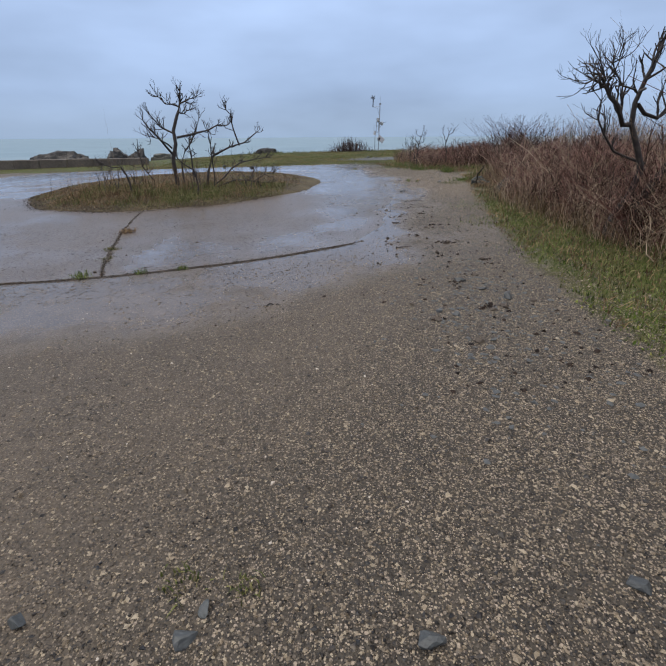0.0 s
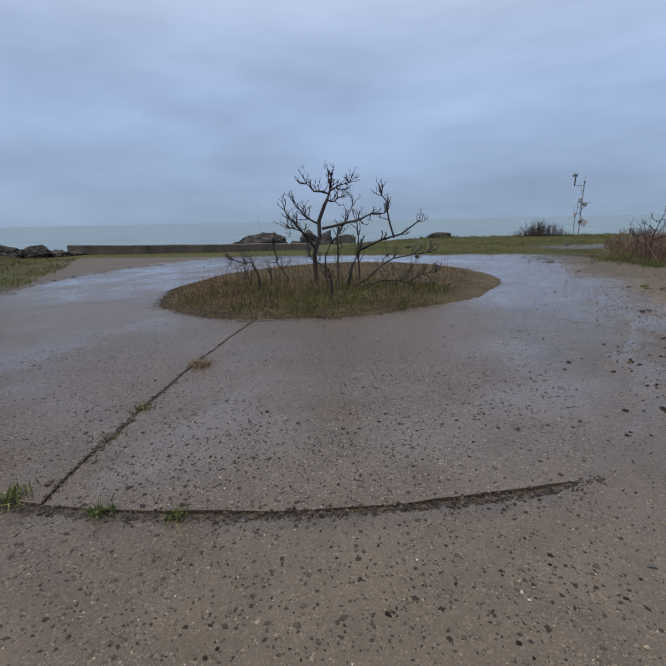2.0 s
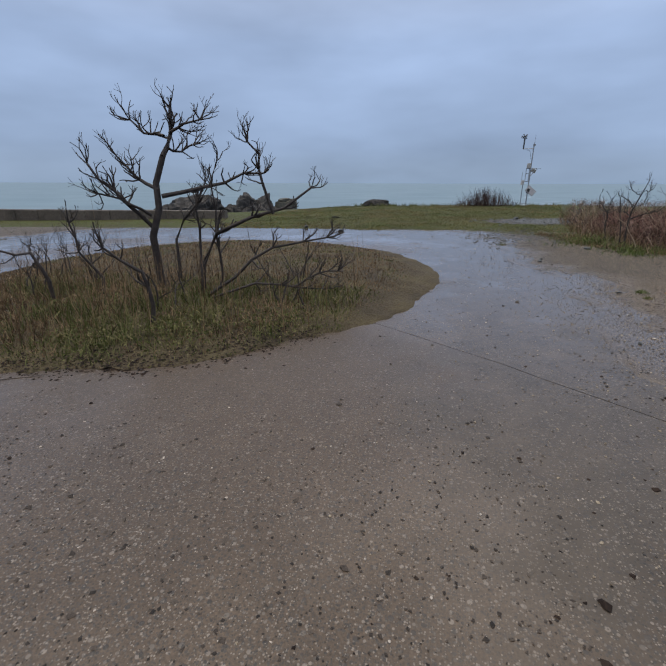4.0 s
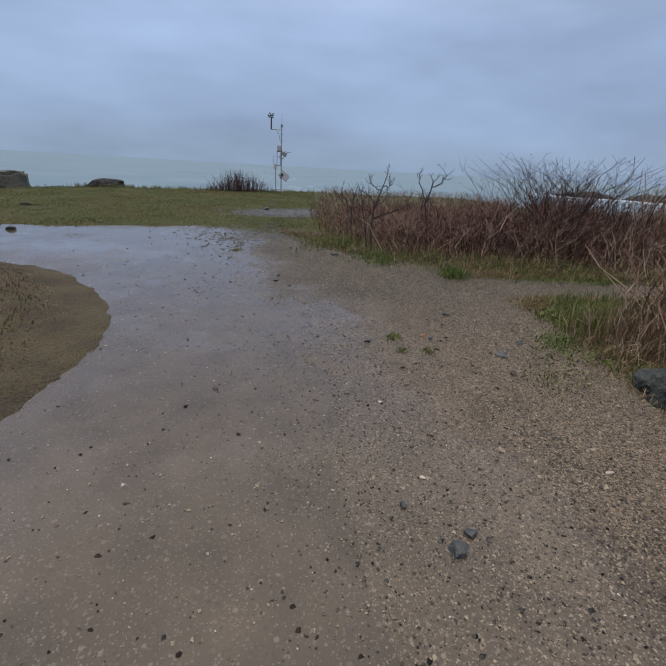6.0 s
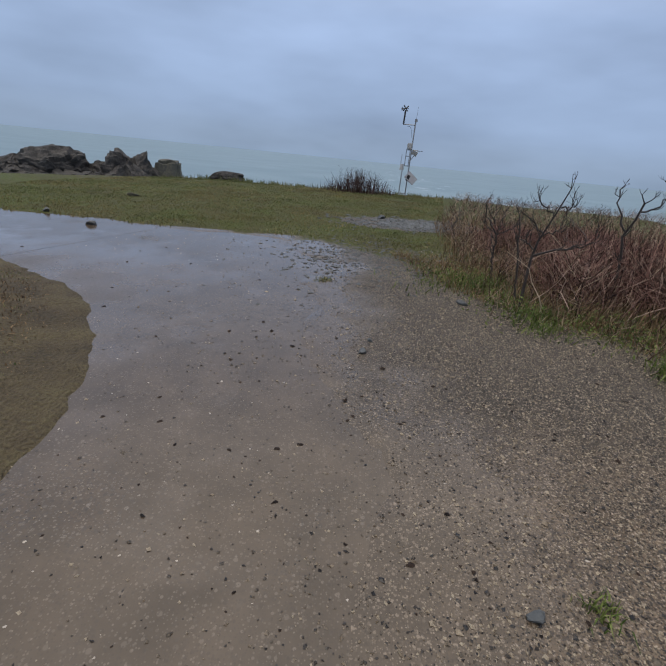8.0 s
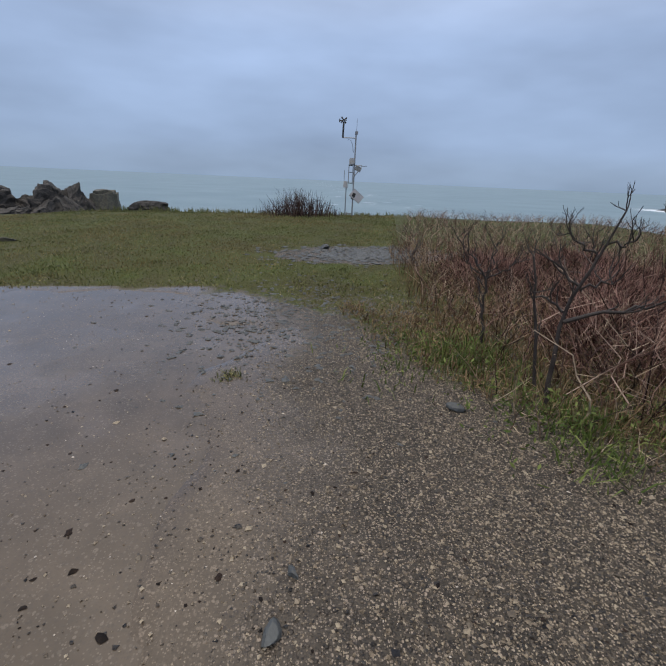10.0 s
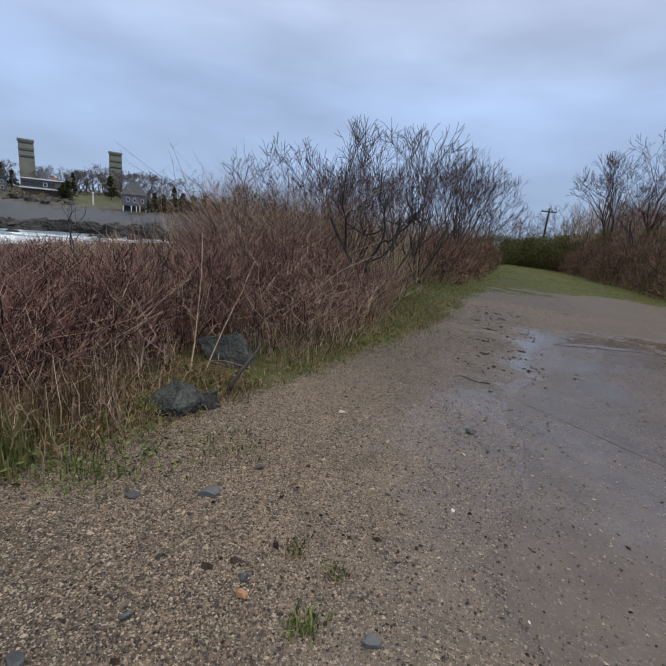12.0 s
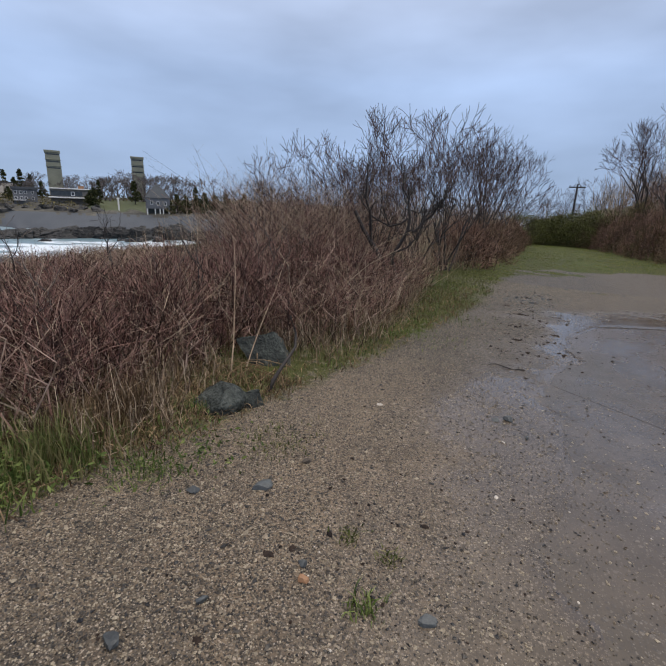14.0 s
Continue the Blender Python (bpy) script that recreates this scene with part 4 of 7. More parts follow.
def bare_tree(name, seed, h, spread, mat=M_BARK, depth=5, stems=3, label="leafless tree with fine upswept twigs on the bank"):
    g = np.random.default_rng(seed)
    l = []
    for c in range(stems):
        grow(l, (g.normal(0, 0.1), g.normal(0, 0.1), 0), g.normal(0, 0.25, 3) * [1, 1, 0] + [0, 0, 1], h * 0.31, h * 0.0095, depth, g, 0.2, spread, (2, 3), 0.15, 0.68, 4)
    return woody(name, [(p, np.maximum(r, 0.0055)) for p, r in l], mat, label, "tree", pose(0, 0, 0), twig_mat=M_TWIG, thick=0.012)


def place(ob, spots):
    """Moves a thing to the first spot and copies it to the others: x, y, turn, scale."""
    for n, (x, y, rz, s) in enumerate(spots):
        m = pose(x, y, float(gz(x, y)) - 0.1, 0, 0, rz)
        o = ob if n == 0 else copy_thing(ob, m)
        o.matrix_world = m @ Matrix.Diagonal((s, s, s, 1))


t_a = bare_tree("bare_tree", 31, 4.6, 0.45, depth=5, stems=4)
t_b = bare_tree("bare_tree", 37, 4.2, 0.5, depth=5, stems=4)
place(t_a, [(-16.6, 10.0, 0, 1.4), (-14.2, -12, 60, 1.7), (-12.6, -24, 140, 1.7), (-16, -5, 200, 2.3), (6.4, -0.5, 80, 1.2), (5.0, -9, 10, 1.65), (-9.5, -37, 20, 2.2), (-9.6, -28, 70, 1.5), (-12, -22, 250, 1.7), (-10.2, -42, 20, 2.1), (2, -52, 33, 1.6), (-4, -57, 133, 1.8), (-17.9, 8.6, 90, 1.7), (-16.2, 10.6, 200, 1.05), (-15.6, 8.4, 310, 1.4)])
place(t_b, [(-17.0, 11.1, 0, 1.0), (-16, 3, 130, 2.0), (-12.6, -17, 40, 1.7), (-11, -31, 300, 1.8), (7.5, 1.8, 150, 1.0), (5.6, -4, 220, 1.5), (3.6, -18, 300, 1.9), (2.8, -28, 50, 1.9), (-12.5, -36, 10, 2.4), (-1, -55, 40, 1.7), (-7.5, -54, 100, 1.9), (5, -50, 210, 1.8), (-10.8, -15, 300, 1.3), (-4, -49, 0, 1.3), (8.5, 3.5, 20, 0.85)])

# bare shrubs with fanned crowns along the lane
def fan_shrub(seed, h=3.6, stems=7):
    g = np.random.default_rng(seed)
    l = []
    for c in range(stems):
        grow(l, (g.normal(0, 0.15), g.normal(0, 0.15), 0), g.normal(0, 0.32, 3) * [1, 1, 0] + [0, 0, 1], h * 0.33, h * 0.009, 5, g, 0.22, 0.36, (2, 3), 0.12, 0.72, 4)
    return woody("fan_shrub", [(p, np.maximum(r, 0.0035)) for p, r in l], M_BARK, "tall bare shrub with a fan of fine dark twigs", "shrub", pose(0, 0, 0), twig_mat=M_TWIG, thick=0.012)


place(fan_shrub(61), [(5.0, 4.4, 0, 0.84), (3.9, -1.0, 80, 1.25), (3.6, -6.5, 200, 1.45), (-11.5, -9.5, 30, 1.3)])
place(fan_shrub(67), [(4.6, 1.8, 0, 0.98), (6.3, 2.2, 130, 0.92), (3.2, -11.5, 60, 1.7), (-10.8, -18, 20, 1.5)])

# dead forked sumac stems standing in the canes
for n_, (x, y, h, s) in enumerate([(4.9, 18.7, 0.85, 43), (5.4, 19.8, 0.8, 44), (6.8, 19.0, 1.0, 45), (4.3, 20.6, 0.7, 46), (3.5, 21.2, 0.55, 47), (9.3, 14.6, 1.5, 48), (10.4, 14.3, 1.2, 49), (11, 13.6, 0.9, 50), (6.6, 11.5, 1.1, 51), (7.4, 10.9, 1.2, 52), (5.9, 9.9, 1.1, 53), (8.2, 9.0, 1.3, 54), (5.3, 12.0, 0.95, 61), (6.0, 12.4, 0.9, 62), (7.1, 12.2, 0.85, 63), (5.5, 10.5, 1.15, 64), (5.4, 8.2, 1.6, 56), (4.9, 9.2, 1.25, 57), (9.5, 11.0, 1.2, 58), (5.6, 20.6, 0.8, 59)]):
    g_ = np.random.default_rng(s)
    l_ = []
    for c in range(1):
        grow(l_, (g_.normal(0, 0.06), g_.normal(0, 0.06), 0), g_.normal(0, 0.22, 3) * [1, 1, 0] + [0, 0, 1], h * 0.5, 0.024, 3, g_, 0.35, 0.6, (2, 3), 0.24, 0.72, 5)
    woody("dead_sumac", l_, M_BARK if n_ % 2 else M_BARK_PALE, "dead forked stem standing in the thicket", "shrub", pose(x, y, float(gz(x, y)) - 0.03), thick=0.02)

# two forked stems in front of the northern canes
for seed, x, y, rz, st in ((141, 3.24, 16.54, -33.5, [([(0, 0, 0), (0, 0, 0.34), (-0.03, 0, 0.63), (0.02, 0, 0.9), (0.09, 0, 1.18), (0.17, 0, 1.33), (0.18, 0, 1.43)], 0.022, 0.006),
                                                      ([(-0.06, 0.05, 0), (-0.09, 0.1, 0.23), (-0.17, 0.1, 0.47), (-0.23, 0.1, 0.86), (-0.28, 0.1, 1.08)], 0.015, 0.008),
                                                      ([(-0.01, 0, 0.67), (0.23, 0, 0.79), (0.38, 0, 0.85), (0.5, 0, 0.91)], 0.016, 0.007), ([(-0.03, 0, 0.74), (-0.13, 0, 0.81), (-0.23, 0, 0.85)], 0.011, 0.006),
                                                      ([(0.03, 0, 0.93), (-0.07, 0, 1.02), (-0.16, 0, 1.08)], 0.011, 0.007), ([(0.05, 0, 0.9), (0.14, 0, 0.97), (0.18, 0, 1.03)], 0.01, 0.006),
                                                      ([(0.08, 0, 1.16), (-0.03, 0, 1.2), (-0.09, 0, 1.27)], 0.01, 0.006), ([(0.13, 0, 1.23), (0.21, 0, 1.21), (0.26, 0, 1.25)], 0.009, 0.006)]),
                           (142, 3.22, 17.63, -22.6, [([(0, 0, 0), (-0.03, 0, 0.35), (-0.06, 0, 0.68)], 0.018, 0.012), ([(-0.06, 0, 0.68), (-0.14, 0, 0.76), (-0.25, 0, 0.98)], 0.011, 0.006),
                                                      ([(-0.06, 0, 0.68), (-0.03, 0, 0.84), (-0.02, 0, 0.98)], 0.011, 0.006), ([(-0.1, 0, 0.72), (-0.18, 0, 0.74), (-0.24, 0, 0.81)], 0.008, 0.005), ([(-0.05, 0, 0.68), (0.08, 0, 0.76), (0.16, 0, 0.86)], 0.009, 0.005)]),
                           (143, 4.36, 16.9, -40, [([(0, 0, 0), (0.02, 0, 0.5), (-0.05, 0, 0.95), (0.04, 0, 1.3)], 0.022, 0.012), ([(-0.05, 0, 0.95), (-0.2, 0, 1.2), (-0.24, 0, 1.42)], 0.013, 0.007), ([(0.04, 0, 1.2), (0.2, 0, 1.3), (0.27, 0, 1.42)], 0.012, 0.007)])):
    l_ = []
    antlers(l_, st, np.random.default_rng(seed), 5, 0.13, 0.0045, 0, 8)
    woody("dead_sumac", l_, M_BARK, "forked bare sumac stem standing before the canes", "shrub", pose(x, y, float(gz(x, y)) - 0.02, 0, 0, rz) @ Matrix.Diagonal((0.95, 0.95, 0.92, 1)), thick=0.004)

# ---- thickets ----


def leaves(x, y, z, rng, size):
    n = len(x)
    c = np.stack([x, y, z], -1)
    a = rng.normal(0, 1, (n, 3))
    a /= np.linalg.norm(a, axis=1, keepdims=True)
    b = np.cross(a, rng.normal(0, 1, (n, 3)))
    b /= np.linalg.norm(b, axis=1, keepdims=True)
    s = (size * rng.uniform(0.5, 1.3, n))[:, None]
    V = np.stack([c - a * s, c + b * s * 0.4, c + a * s, c - b * s * 0.4], 1).reshape(-1, 3)
    return V, np.arange(n * 4).reshape(n, 4)


NORTH = [(3.2, 16.35), (3.0, 19), (3.3, 22), (4.6, 27), (6, 30.5), (12, 29.5), (14, 20), (11.5, 13.9), (9.5, 14.15), (8, 14.45), (4.9, 15.4)]
SOUTH = [(4.6, 12.9), (6, 13.25), (8.3, 12.8), (10.8, 11.9), (13, 8), (13.5, 3), (3.7, 3), (3.6, 9), (4.0, 9.9), (4.6, 10.4), (4.65, 11.4)]
LANE = [(3.7, 3.5), (14, 3.5), (14, -20), (8, -46), (-0.6, -46), (1.0, -30), (2.0, -15), (2.9, -5), (3.4, 0)]


def thicket(name, poly, n, hfun, mat, label, rng, edge=None, **kw):
    x, y = scatter(poly, n, rng)
    if edge is not None:
        k = rng.uniform(0, 1, len(x)) < edge(x, y)
        x, y = x[k], y[k]
    h = hfun(x, y) * rng.uniform(0.55, 1.1, len(x))
    V, Q = canes(x, y, h, rng, **kw)
    w = V[rng.integers(0, len(V), len(x) * 5)]
    w = w[w[:, 2] > gz(w[:, 0], w[:, 1]) + 0.25] + rng.normal(0, 0.006, 3)
    V2, Q2 = leaves(w[:, 0], w[:, 1], w[:, 2], rng, 0.011 * kw["r0"] / 0.006)
    V, Q = join((V, Q), (V2, Q2))
    return stuff(name, np_mesh(name, V, Q, None, [mat]), label, "thicket")


def h_south(x, y):
    low = np.clip(0.95 - 0.07 * (x - 5), 0.3, 0.95)
    tall = np.interp(y, [3, 6, 8.5, 10.5], [1.9, 1.35, 0.6, 0.0]) * smooth(4.2, 5.8, x) * smooth(0.2, 2.6, 14.4 - y - 1.2 * (x - 2))
    return (low + tall) * (0.8 + 0.4 * fbm(x * 0.8, y * 0.8, 61))


def h_north(x, y):
    return np.interp(y, [14, 16, 18, 22, 30], [1.0, 0.88, 0.5, 0.4, 0.34]) * (0.75 + 0.5 * fbm(x * 0.8, y * 0.8, 62))


def h_lane(x, y):
    return np.interp(y, [-46, -20, -5, 0, 3.5], [2.8, 2.9, 2.6, 1.9, 1.2]) * (1 - 0.75 * smooth(1.0, -2.0, 14.4 - y - 1.2 * (x - 2))) * (0.7 + 0.6 * fbm(x * 0.5, y * 0.5, 63)) * smooth(-0.5, 2.2, x - np.interp(y, *np.array(EAST, float).T)) + 0.7


near_w = lambda x, y: np.clip(1.25 - np.hypot(x - 2, y - 14) / 16, 0.25, 1)
thicket("cane_thicket", NORTH, 4600, h_north, M_CANE, "dense thicket of red-brown winter canes beside the path", RNG, near_w, r0=0.0048, plain=True, twigs=9, k=6, lean=0.42, wig=0.26, twig_len=0.6)
thicket("cane_thicket", NORTH, 1500, lambda x, y: h_north(x, y) * 1.1, M_CANE_GREY, "grey-brown dry stems among the winter canes", RNG, near_w, r0=0.0052, plain=True, twigs=9, k=6, lean=0.5, wig=0.24, twig_len=0.6)
thicket("cane_thicket", SOUTH, 4500, h_south, M_CANE, "dense thicket of red-brown winter canes by the boulders", RNG, None, r0=0.0048, plain=True, twigs=9, k=6, lean=0.42, wig=0.26, twig_len=0.6)
thicket("cane_thicket", SOUTH, 2400, lambda x, y: h_south(x, y) * 1.15, M_CANE_GREY, "tall grey-brown dry stems among red canes", RNG, None, r0=0.0052, plain=True, twigs=9, k=6, lean=0.5, wig=0.24, twig_len=0.6)
thicket("cane_thicket", LANE, 2900, h_lane, M_CANE_GREY, "tall grey-brown thicket along the grassy lane", RNG, None, r0=0.009, twigs=7, lean=0.16, wig=0.12, k=4, plain=True)
thicket("bramble_tangle", NORTH, 1400, lambda x, y: h_north(x, y) * 1.1, M_TWIG, "tangle of thin arching bramble shoots", RNG, near_w, r0=0.0045, droop=0.42, twigs=8, plain=True)
thicket("bramble_tangle", SOUTH, 1900, lambda x, y: h_south(x, y) * 1.05, M_BRIAR, "tangle of thin arching bramble shoots", RNG, near_w, r0=0.0045, droop=0.42, twigs=8, plain=True)
NOOK = [(-12.2, 3.5), (-14.4, 7.6), (-16.6, 10.8), (-19.5, 12.6), (-24, 14.6), (-24, 3.5)]
thicket("bank_thicket", NOOK, 1700, lambda x, y: 1.5 + 1.8 * fbm(x * 0.5, y * 0.5, 66), M_CANE, "dense brown scrub on the bank beside the circle", RNG, None, r0=0.008, twigs=7, k=4, plain=True)
FLANK = [(-6.9, -44), (-8.9, -20), (-9.0, -9), (-9.9, -2), (-11.6, 4), (-17, 4), (-15.5, -9), (-15, -20), (-13, -44)]
thicket("bank_thicket", FLANK, 1900, lambda x, y: 2.1 + 1.8 * fbm(x * 0.4, y * 0.4, 67), M_CANE, "dense brown scrub along the lane", RNG, None, r0=0.012, twigs=9, k=4, plain=True, twig_len=0.35)
END = [(-16, -44), (-7, -45.5), (-1, -47), (2, -44), (9, -44), (12, -62), (-20, -62)]
thicket("bank_thicket", END, 1000, lambda x, y: 3.2 + 3.0 * fbm(x * 0.3, y * 0.3, 68), M_CANE_GREY, "tall grey-brown scrub behind the end of the lane", RNG, None, r0=0.022, twigs=9, k=4, plain=True, twig_len=0.35)
# brambles and bare bushes at the edge of the thickets


def stem_bush(name, x, y, h, rng, mat, label, lean, wig, r0, droop=0.0, twigs=8, bud=0):
    """A leafless bush: its main stems in one part, the twigged shoots in another, its buds in a third."""
    root, half = new(name), len(x) // 3
    for nm, s, tw in (("stem", slice(0, half), 0), ("shoot", slice(half, None), twigs)):
        V, Q = canes(x[s], y[s], h[s], rng, lean, wig, tw, r0 * (1.25 if tw == 0 else 1), droop, 0.3, None, 6, True)
        tagged(mesh_part(nm, np_mesh(nm, V, Q, None, [mat]), root), kind="stuff")
    if bud:
        w = V[rng.integers(0, len(V), bud)]
        V, Q = leaves(w[:, 0], w[:, 1], w[:, 2], rng, 0.012)
        tagged(mesh_part("bud", np_mesh("bud", V, Q, None, [mat]), root), kind="stuff")
    return tagged(root, label, "bush")


g_ = np.random.default_rng(71)
stem_bush("bramble_bush", 6.75 + g_.normal(0, 0.6, 420), 16.35 + g_.normal(0, 0.42, 420), g_.uniform(0.8, 2.05, 420), g_, M_TWIG, "tall bare bramble bush with long arching shoots", 0.22, 0.14, 0.0055, 0.36, 12, 5000)
for x, y, h in ((8.3, 15.35, 1.4), (9.4, 14.95, 1.5), (10.3, 14.75, 1.45), (5.2, 17.2, 0.8), (6.0, 18.6, 0.7)):
    stem_bush("bare_bush", x + g_.normal(0, 0.4, 260), y + g_.normal(0, 0.35, 260), h * g_.uniform(0.6, 1.1, 260), g_, M_CANE_GREY if x > 7 else M_CANE, "upright bare bush with budding grey-brown twigs by the path", 0.2, 0.08, 0.006, 0.0, 8, 900)
bx = 1.45 + g_.normal(0, 0.6, 420)
stem_bush("bare_bush", bx, 28.9 + g_.normal(0, 0.3, 420), g_.uniform(0.4, 0.95, 420) * np.exp(-((bx - 1.45) / 1.3) ** 2), g_, M_TWIG, "low dark bare bush beside the weather mast", 0.35, 0.12, 0.006, 0.0, 9)

# wooded bank to the west
BANK = [(-6.4, -46), (-8.9, -20), (-9.0, -9), (-9.9, -2), (-11.6, 4), (-14.2, 7.6), (-16.6, 10.8), (-19.5, 12.6), (-25, 14.6), (-25, -46)]
thicket("bank_thicket", BANK, 1000, lambda x, y: 1.5 + 2.0 * fbm(x * 0.35, y * 0.35, 64), M_CANE, "brown winter scrub covering the bank", RNG, lambda x, y: np.clip(1.2 - (np.interp(y, *np.array(WEST, float).T) - x) / 12, 0.25, 1), r0=0.010, twigs=7, k=4, plain=True)


def leafy_bush(x, y, rx, h, n, mat, seed, label, size=0.03):
    """Stems and a loose cloud of leaves, in clumps with gaps."""
    g = np.random.default_rng(seed)
    root = new("leafy_bush")
    z0 = float(gz(x, y))
    sx, sy = x + g.normal(0, rx * 0.4, 90), y + g.normal(0, rx * 0.4, 90)
    V, Q = canes(sx, sy, h * g.uniform(0.6, 1.0, 90), g, 0.25, 0.1, 4, 0.008, k=4, plain=True)
    tagged(mesh_part("stem", np_mesh("stem", V, Q, None, [M_TWIG]), root), kind="stuff")
    k = 60
    ca, cr, ch = g.uniform(0, 2 * np.pi, k), np.sqrt(g.uniform(0, 1, k)) * rx, g.uniform(0.1, 0.95, k)
    cr = cr * np.sqrt(np.clip(1.05 - ch ** 2, 0.05, 1))
    w = g.integers(0, k, n)
    px, py = x + np.cos(ca[w]) * cr[w] + g.normal(0, rx * 0.16, n), y + np.sin(ca[w]) * cr[w] + g.normal(0, rx * 0.16, n)
    pz = gz(px, py) + np.clip(ch[w] * h + g.normal(0, h * 0.08, n), 0.05, None)
    V, Q = leaves(px, py, pz, g, size)
    tagged(mesh_part("foliage", np_mesh("foliage", V, Q, None, [mat]), root), kind="stuff")
    return tagged(root, label, "bush")


M_LEAF_OLIVE = shader("olive_leaf", [(0.034, 0.04, 0.014), (0.09, 0.098, 0.032), (0.16, 0.165, 0.055)], 1.5, 0.6, 9, 0, island=0.25, spec=0.15)
for n_, (x, y, rx, h, m, k) in enumerate([(-13.7, 6.9, 1.6, 1.7, M_LEAF, 4200), (-15.0, 9.0, 1.2, 1.3, M_LEAF, 2600), (-9.2, -3.2, 1.3, 2.0, M_LEAF, 7000), (-8.5, -8.5, 1.3, 2.1, M_LEAF, 8000), (-12.6, -6, 2.2, 2.4, M_LEAF, 7000), (-14, 0.5, 2.2, 2.2, M_LEAF_DARK, 5000),
                                          (-10.5, -14, 1.8, 2.0, M_LEAF_DARK, 4500), (-11, -20, 2.2, 2.2, M_LEAF, 4500), (-9.6, -27, 2.2, 2.4, M_LEAF_DARK, 4500), (-8.6, -34, 2.2, 2.6, M_LEAF_DARK, 4500)]):
    leafy_bush(x, y, rx, h, k, m, 80 + n_, "loose bush with small spring leaves on the bank" if m is M_LEAF else "dark evergreen scrub on the bank", 0.035)
for n_, (x, y) in enumerate([(-1.2, -43), (-3.0, -44), (-4.8, -43.5), (-6.4, -42), (-2, -46), (0.6, -42)]):
    leafy_bush(x, y, 2.1 + 0.3 * (n_ % 3), 2.9 + 0.4 * (n_ * 5 % 4), 9000, M_LEAF_OLIVE, 120 + n_, "rounded dark green bush closing the end of the lane", 0.085)

# mounded twiggy scrub at the foot of the bank and along the lane
g_ = np.random.default_rng(140)


def scrub_bush(x, y, rx, h, n, mat, seed, label, wide=0.009, reach=0.32):
    """A dense mound of thin short twigs over a few stems."""
    g = np.random.default_rng(seed)
    root = new("scrub_bush")
    sx, sy = x + g.normal(0, rx * 0.45, 40), y + g.normal(0, rx * 0.45, 40)
    V, Q = canes(sx, sy, h * g.uniform(0.7, 1.1, 40), g, 0.25, 0.12, 8, 0.011, k=4, plain=True, twig_len=0.35)
    tagged(mesh_part("stem", np_mesh("stem", V, Q, None, [M_TWIG]), root), kind="stuff")
    a, b, c = g.uniform(0, 2 * np.pi, n), g.uniform(0, 1, n), g.uniform(0.55, 1, n) ** 0.5
    lump = 0.75 + 0.5 * vnoise(a * 2.5, b * 4, seed)
    px, py = x + rx * np.sqrt(1 - b ** 2) * c * lump * np.cos(a), y + rx * np.sqrt(1 - b ** 2) * c * lump * np.sin(a)
    st = np.stack([px, py, gz(px, py) + np.maximum(h * b * c * lump, 0.03)], -1)
    d = np.stack([np.cos(a) * 0.5, np.sin(a) * 0.5, 0.3 + b], -1) + g.normal(0, 0.5, (n, 3))
    d = d / np.linalg.norm(d, axis=1, keepdims=True) * g.uniform(reach * 0.35, reach, n)[:, None]
    w = np.cross(d, g.normal(0, 1, (n, 3)))
    w = w / np.linalg.norm(w, axis=1, keepdims=True) * wide
    V = np.stack([st - w, st + w, st + d + w * 0.4, st + d - w * 0.4], 1).reshape(-1, 3)
    tagged(mesh_part("twig_cover", np_mesh("twig_cover", V, np.arange(n * 4).reshape(n, 4), None, [mat]), root), kind="stuff")
    return tagged(root, label, "bush")


for n_, y in enumerate(np.arange(-44, 1, 2.6)):
    x = float(np.interp(y, *np.array(WEST, float).T))
    scrub_bush(x - 0.5 + g_.normal(0, 0.25), float(y), g_.uniform(1.6, 2.3), g_.uniform(2.3, 3.3), 5200, (M_SCRUB_RED, M_SCRUB_TAN, M_SCRUB_RED, M_SCRUB)[n_ % 4], 150 + n_, "mounded bush of brown winter twigs beside the lane")
for n_, y in enumerate(np.arange(-34, -1, 3.4)):
    x = float(np.interp(y, *np.array(EAST, float).T))
    scrub_bush(x + 0.7 + g_.normal(0, 0.2), float(y), g_.uniform(1.0, 1.5), g_.uniform(1.4, 2.1), 3200, (M_SCRUB_TAN, M_SCRUB_RED)[n_ % 2], 190 + n_, "low tan bush of winter twigs beside the lane")
for n_, (x, y, r, h) in enumerate([(5.4, 16.7, 0.7, 0.8), (6.5, 16.1, 0.8, 0.95), (7.7, 15.7, 0.75, 0.9), (8.9, 15.2, 0.7, 0.95), (4.3, 17.3, 0.6, 0.45), (4.9, 18.4, 0.7, 0.42), (6.1, 17.8, 0.8, 0.6), (7.4, 17.3, 0.9, 0.66), (4.2, 19.8, 0.7, 0.36), (5.6, 20.0, 0.9, 0.42),
                                   (5.3, 12.2, 0.7, 0.75), (6.4, 12.4, 0.75, 0.75), (7.6, 11.9, 0.8, 0.7), (5.4, 11.0, 0.7, 0.8), (6.5, 11.0, 0.8, 0.8), (7.8, 10.6, 0.9, 0.7), (5.1, 9.8, 0.75, 0.95), (6.3, 9.6, 0.9, 0.95), (5.0, 8.4, 0.7, 1.1), (6.1, 8.0, 0.9, 1.2), (4.5, 7.3, 0.6, 1.0), (5.6, 6.6, 0.9, 1.3), (4.4, 5.9, 0.55, 0.9)]):
    scrub_bush(x, y, r, h, 3300, M_BRIAR, 240 + n_, "tangled purple-brown briar among the canes", 0.0032, 0.24)
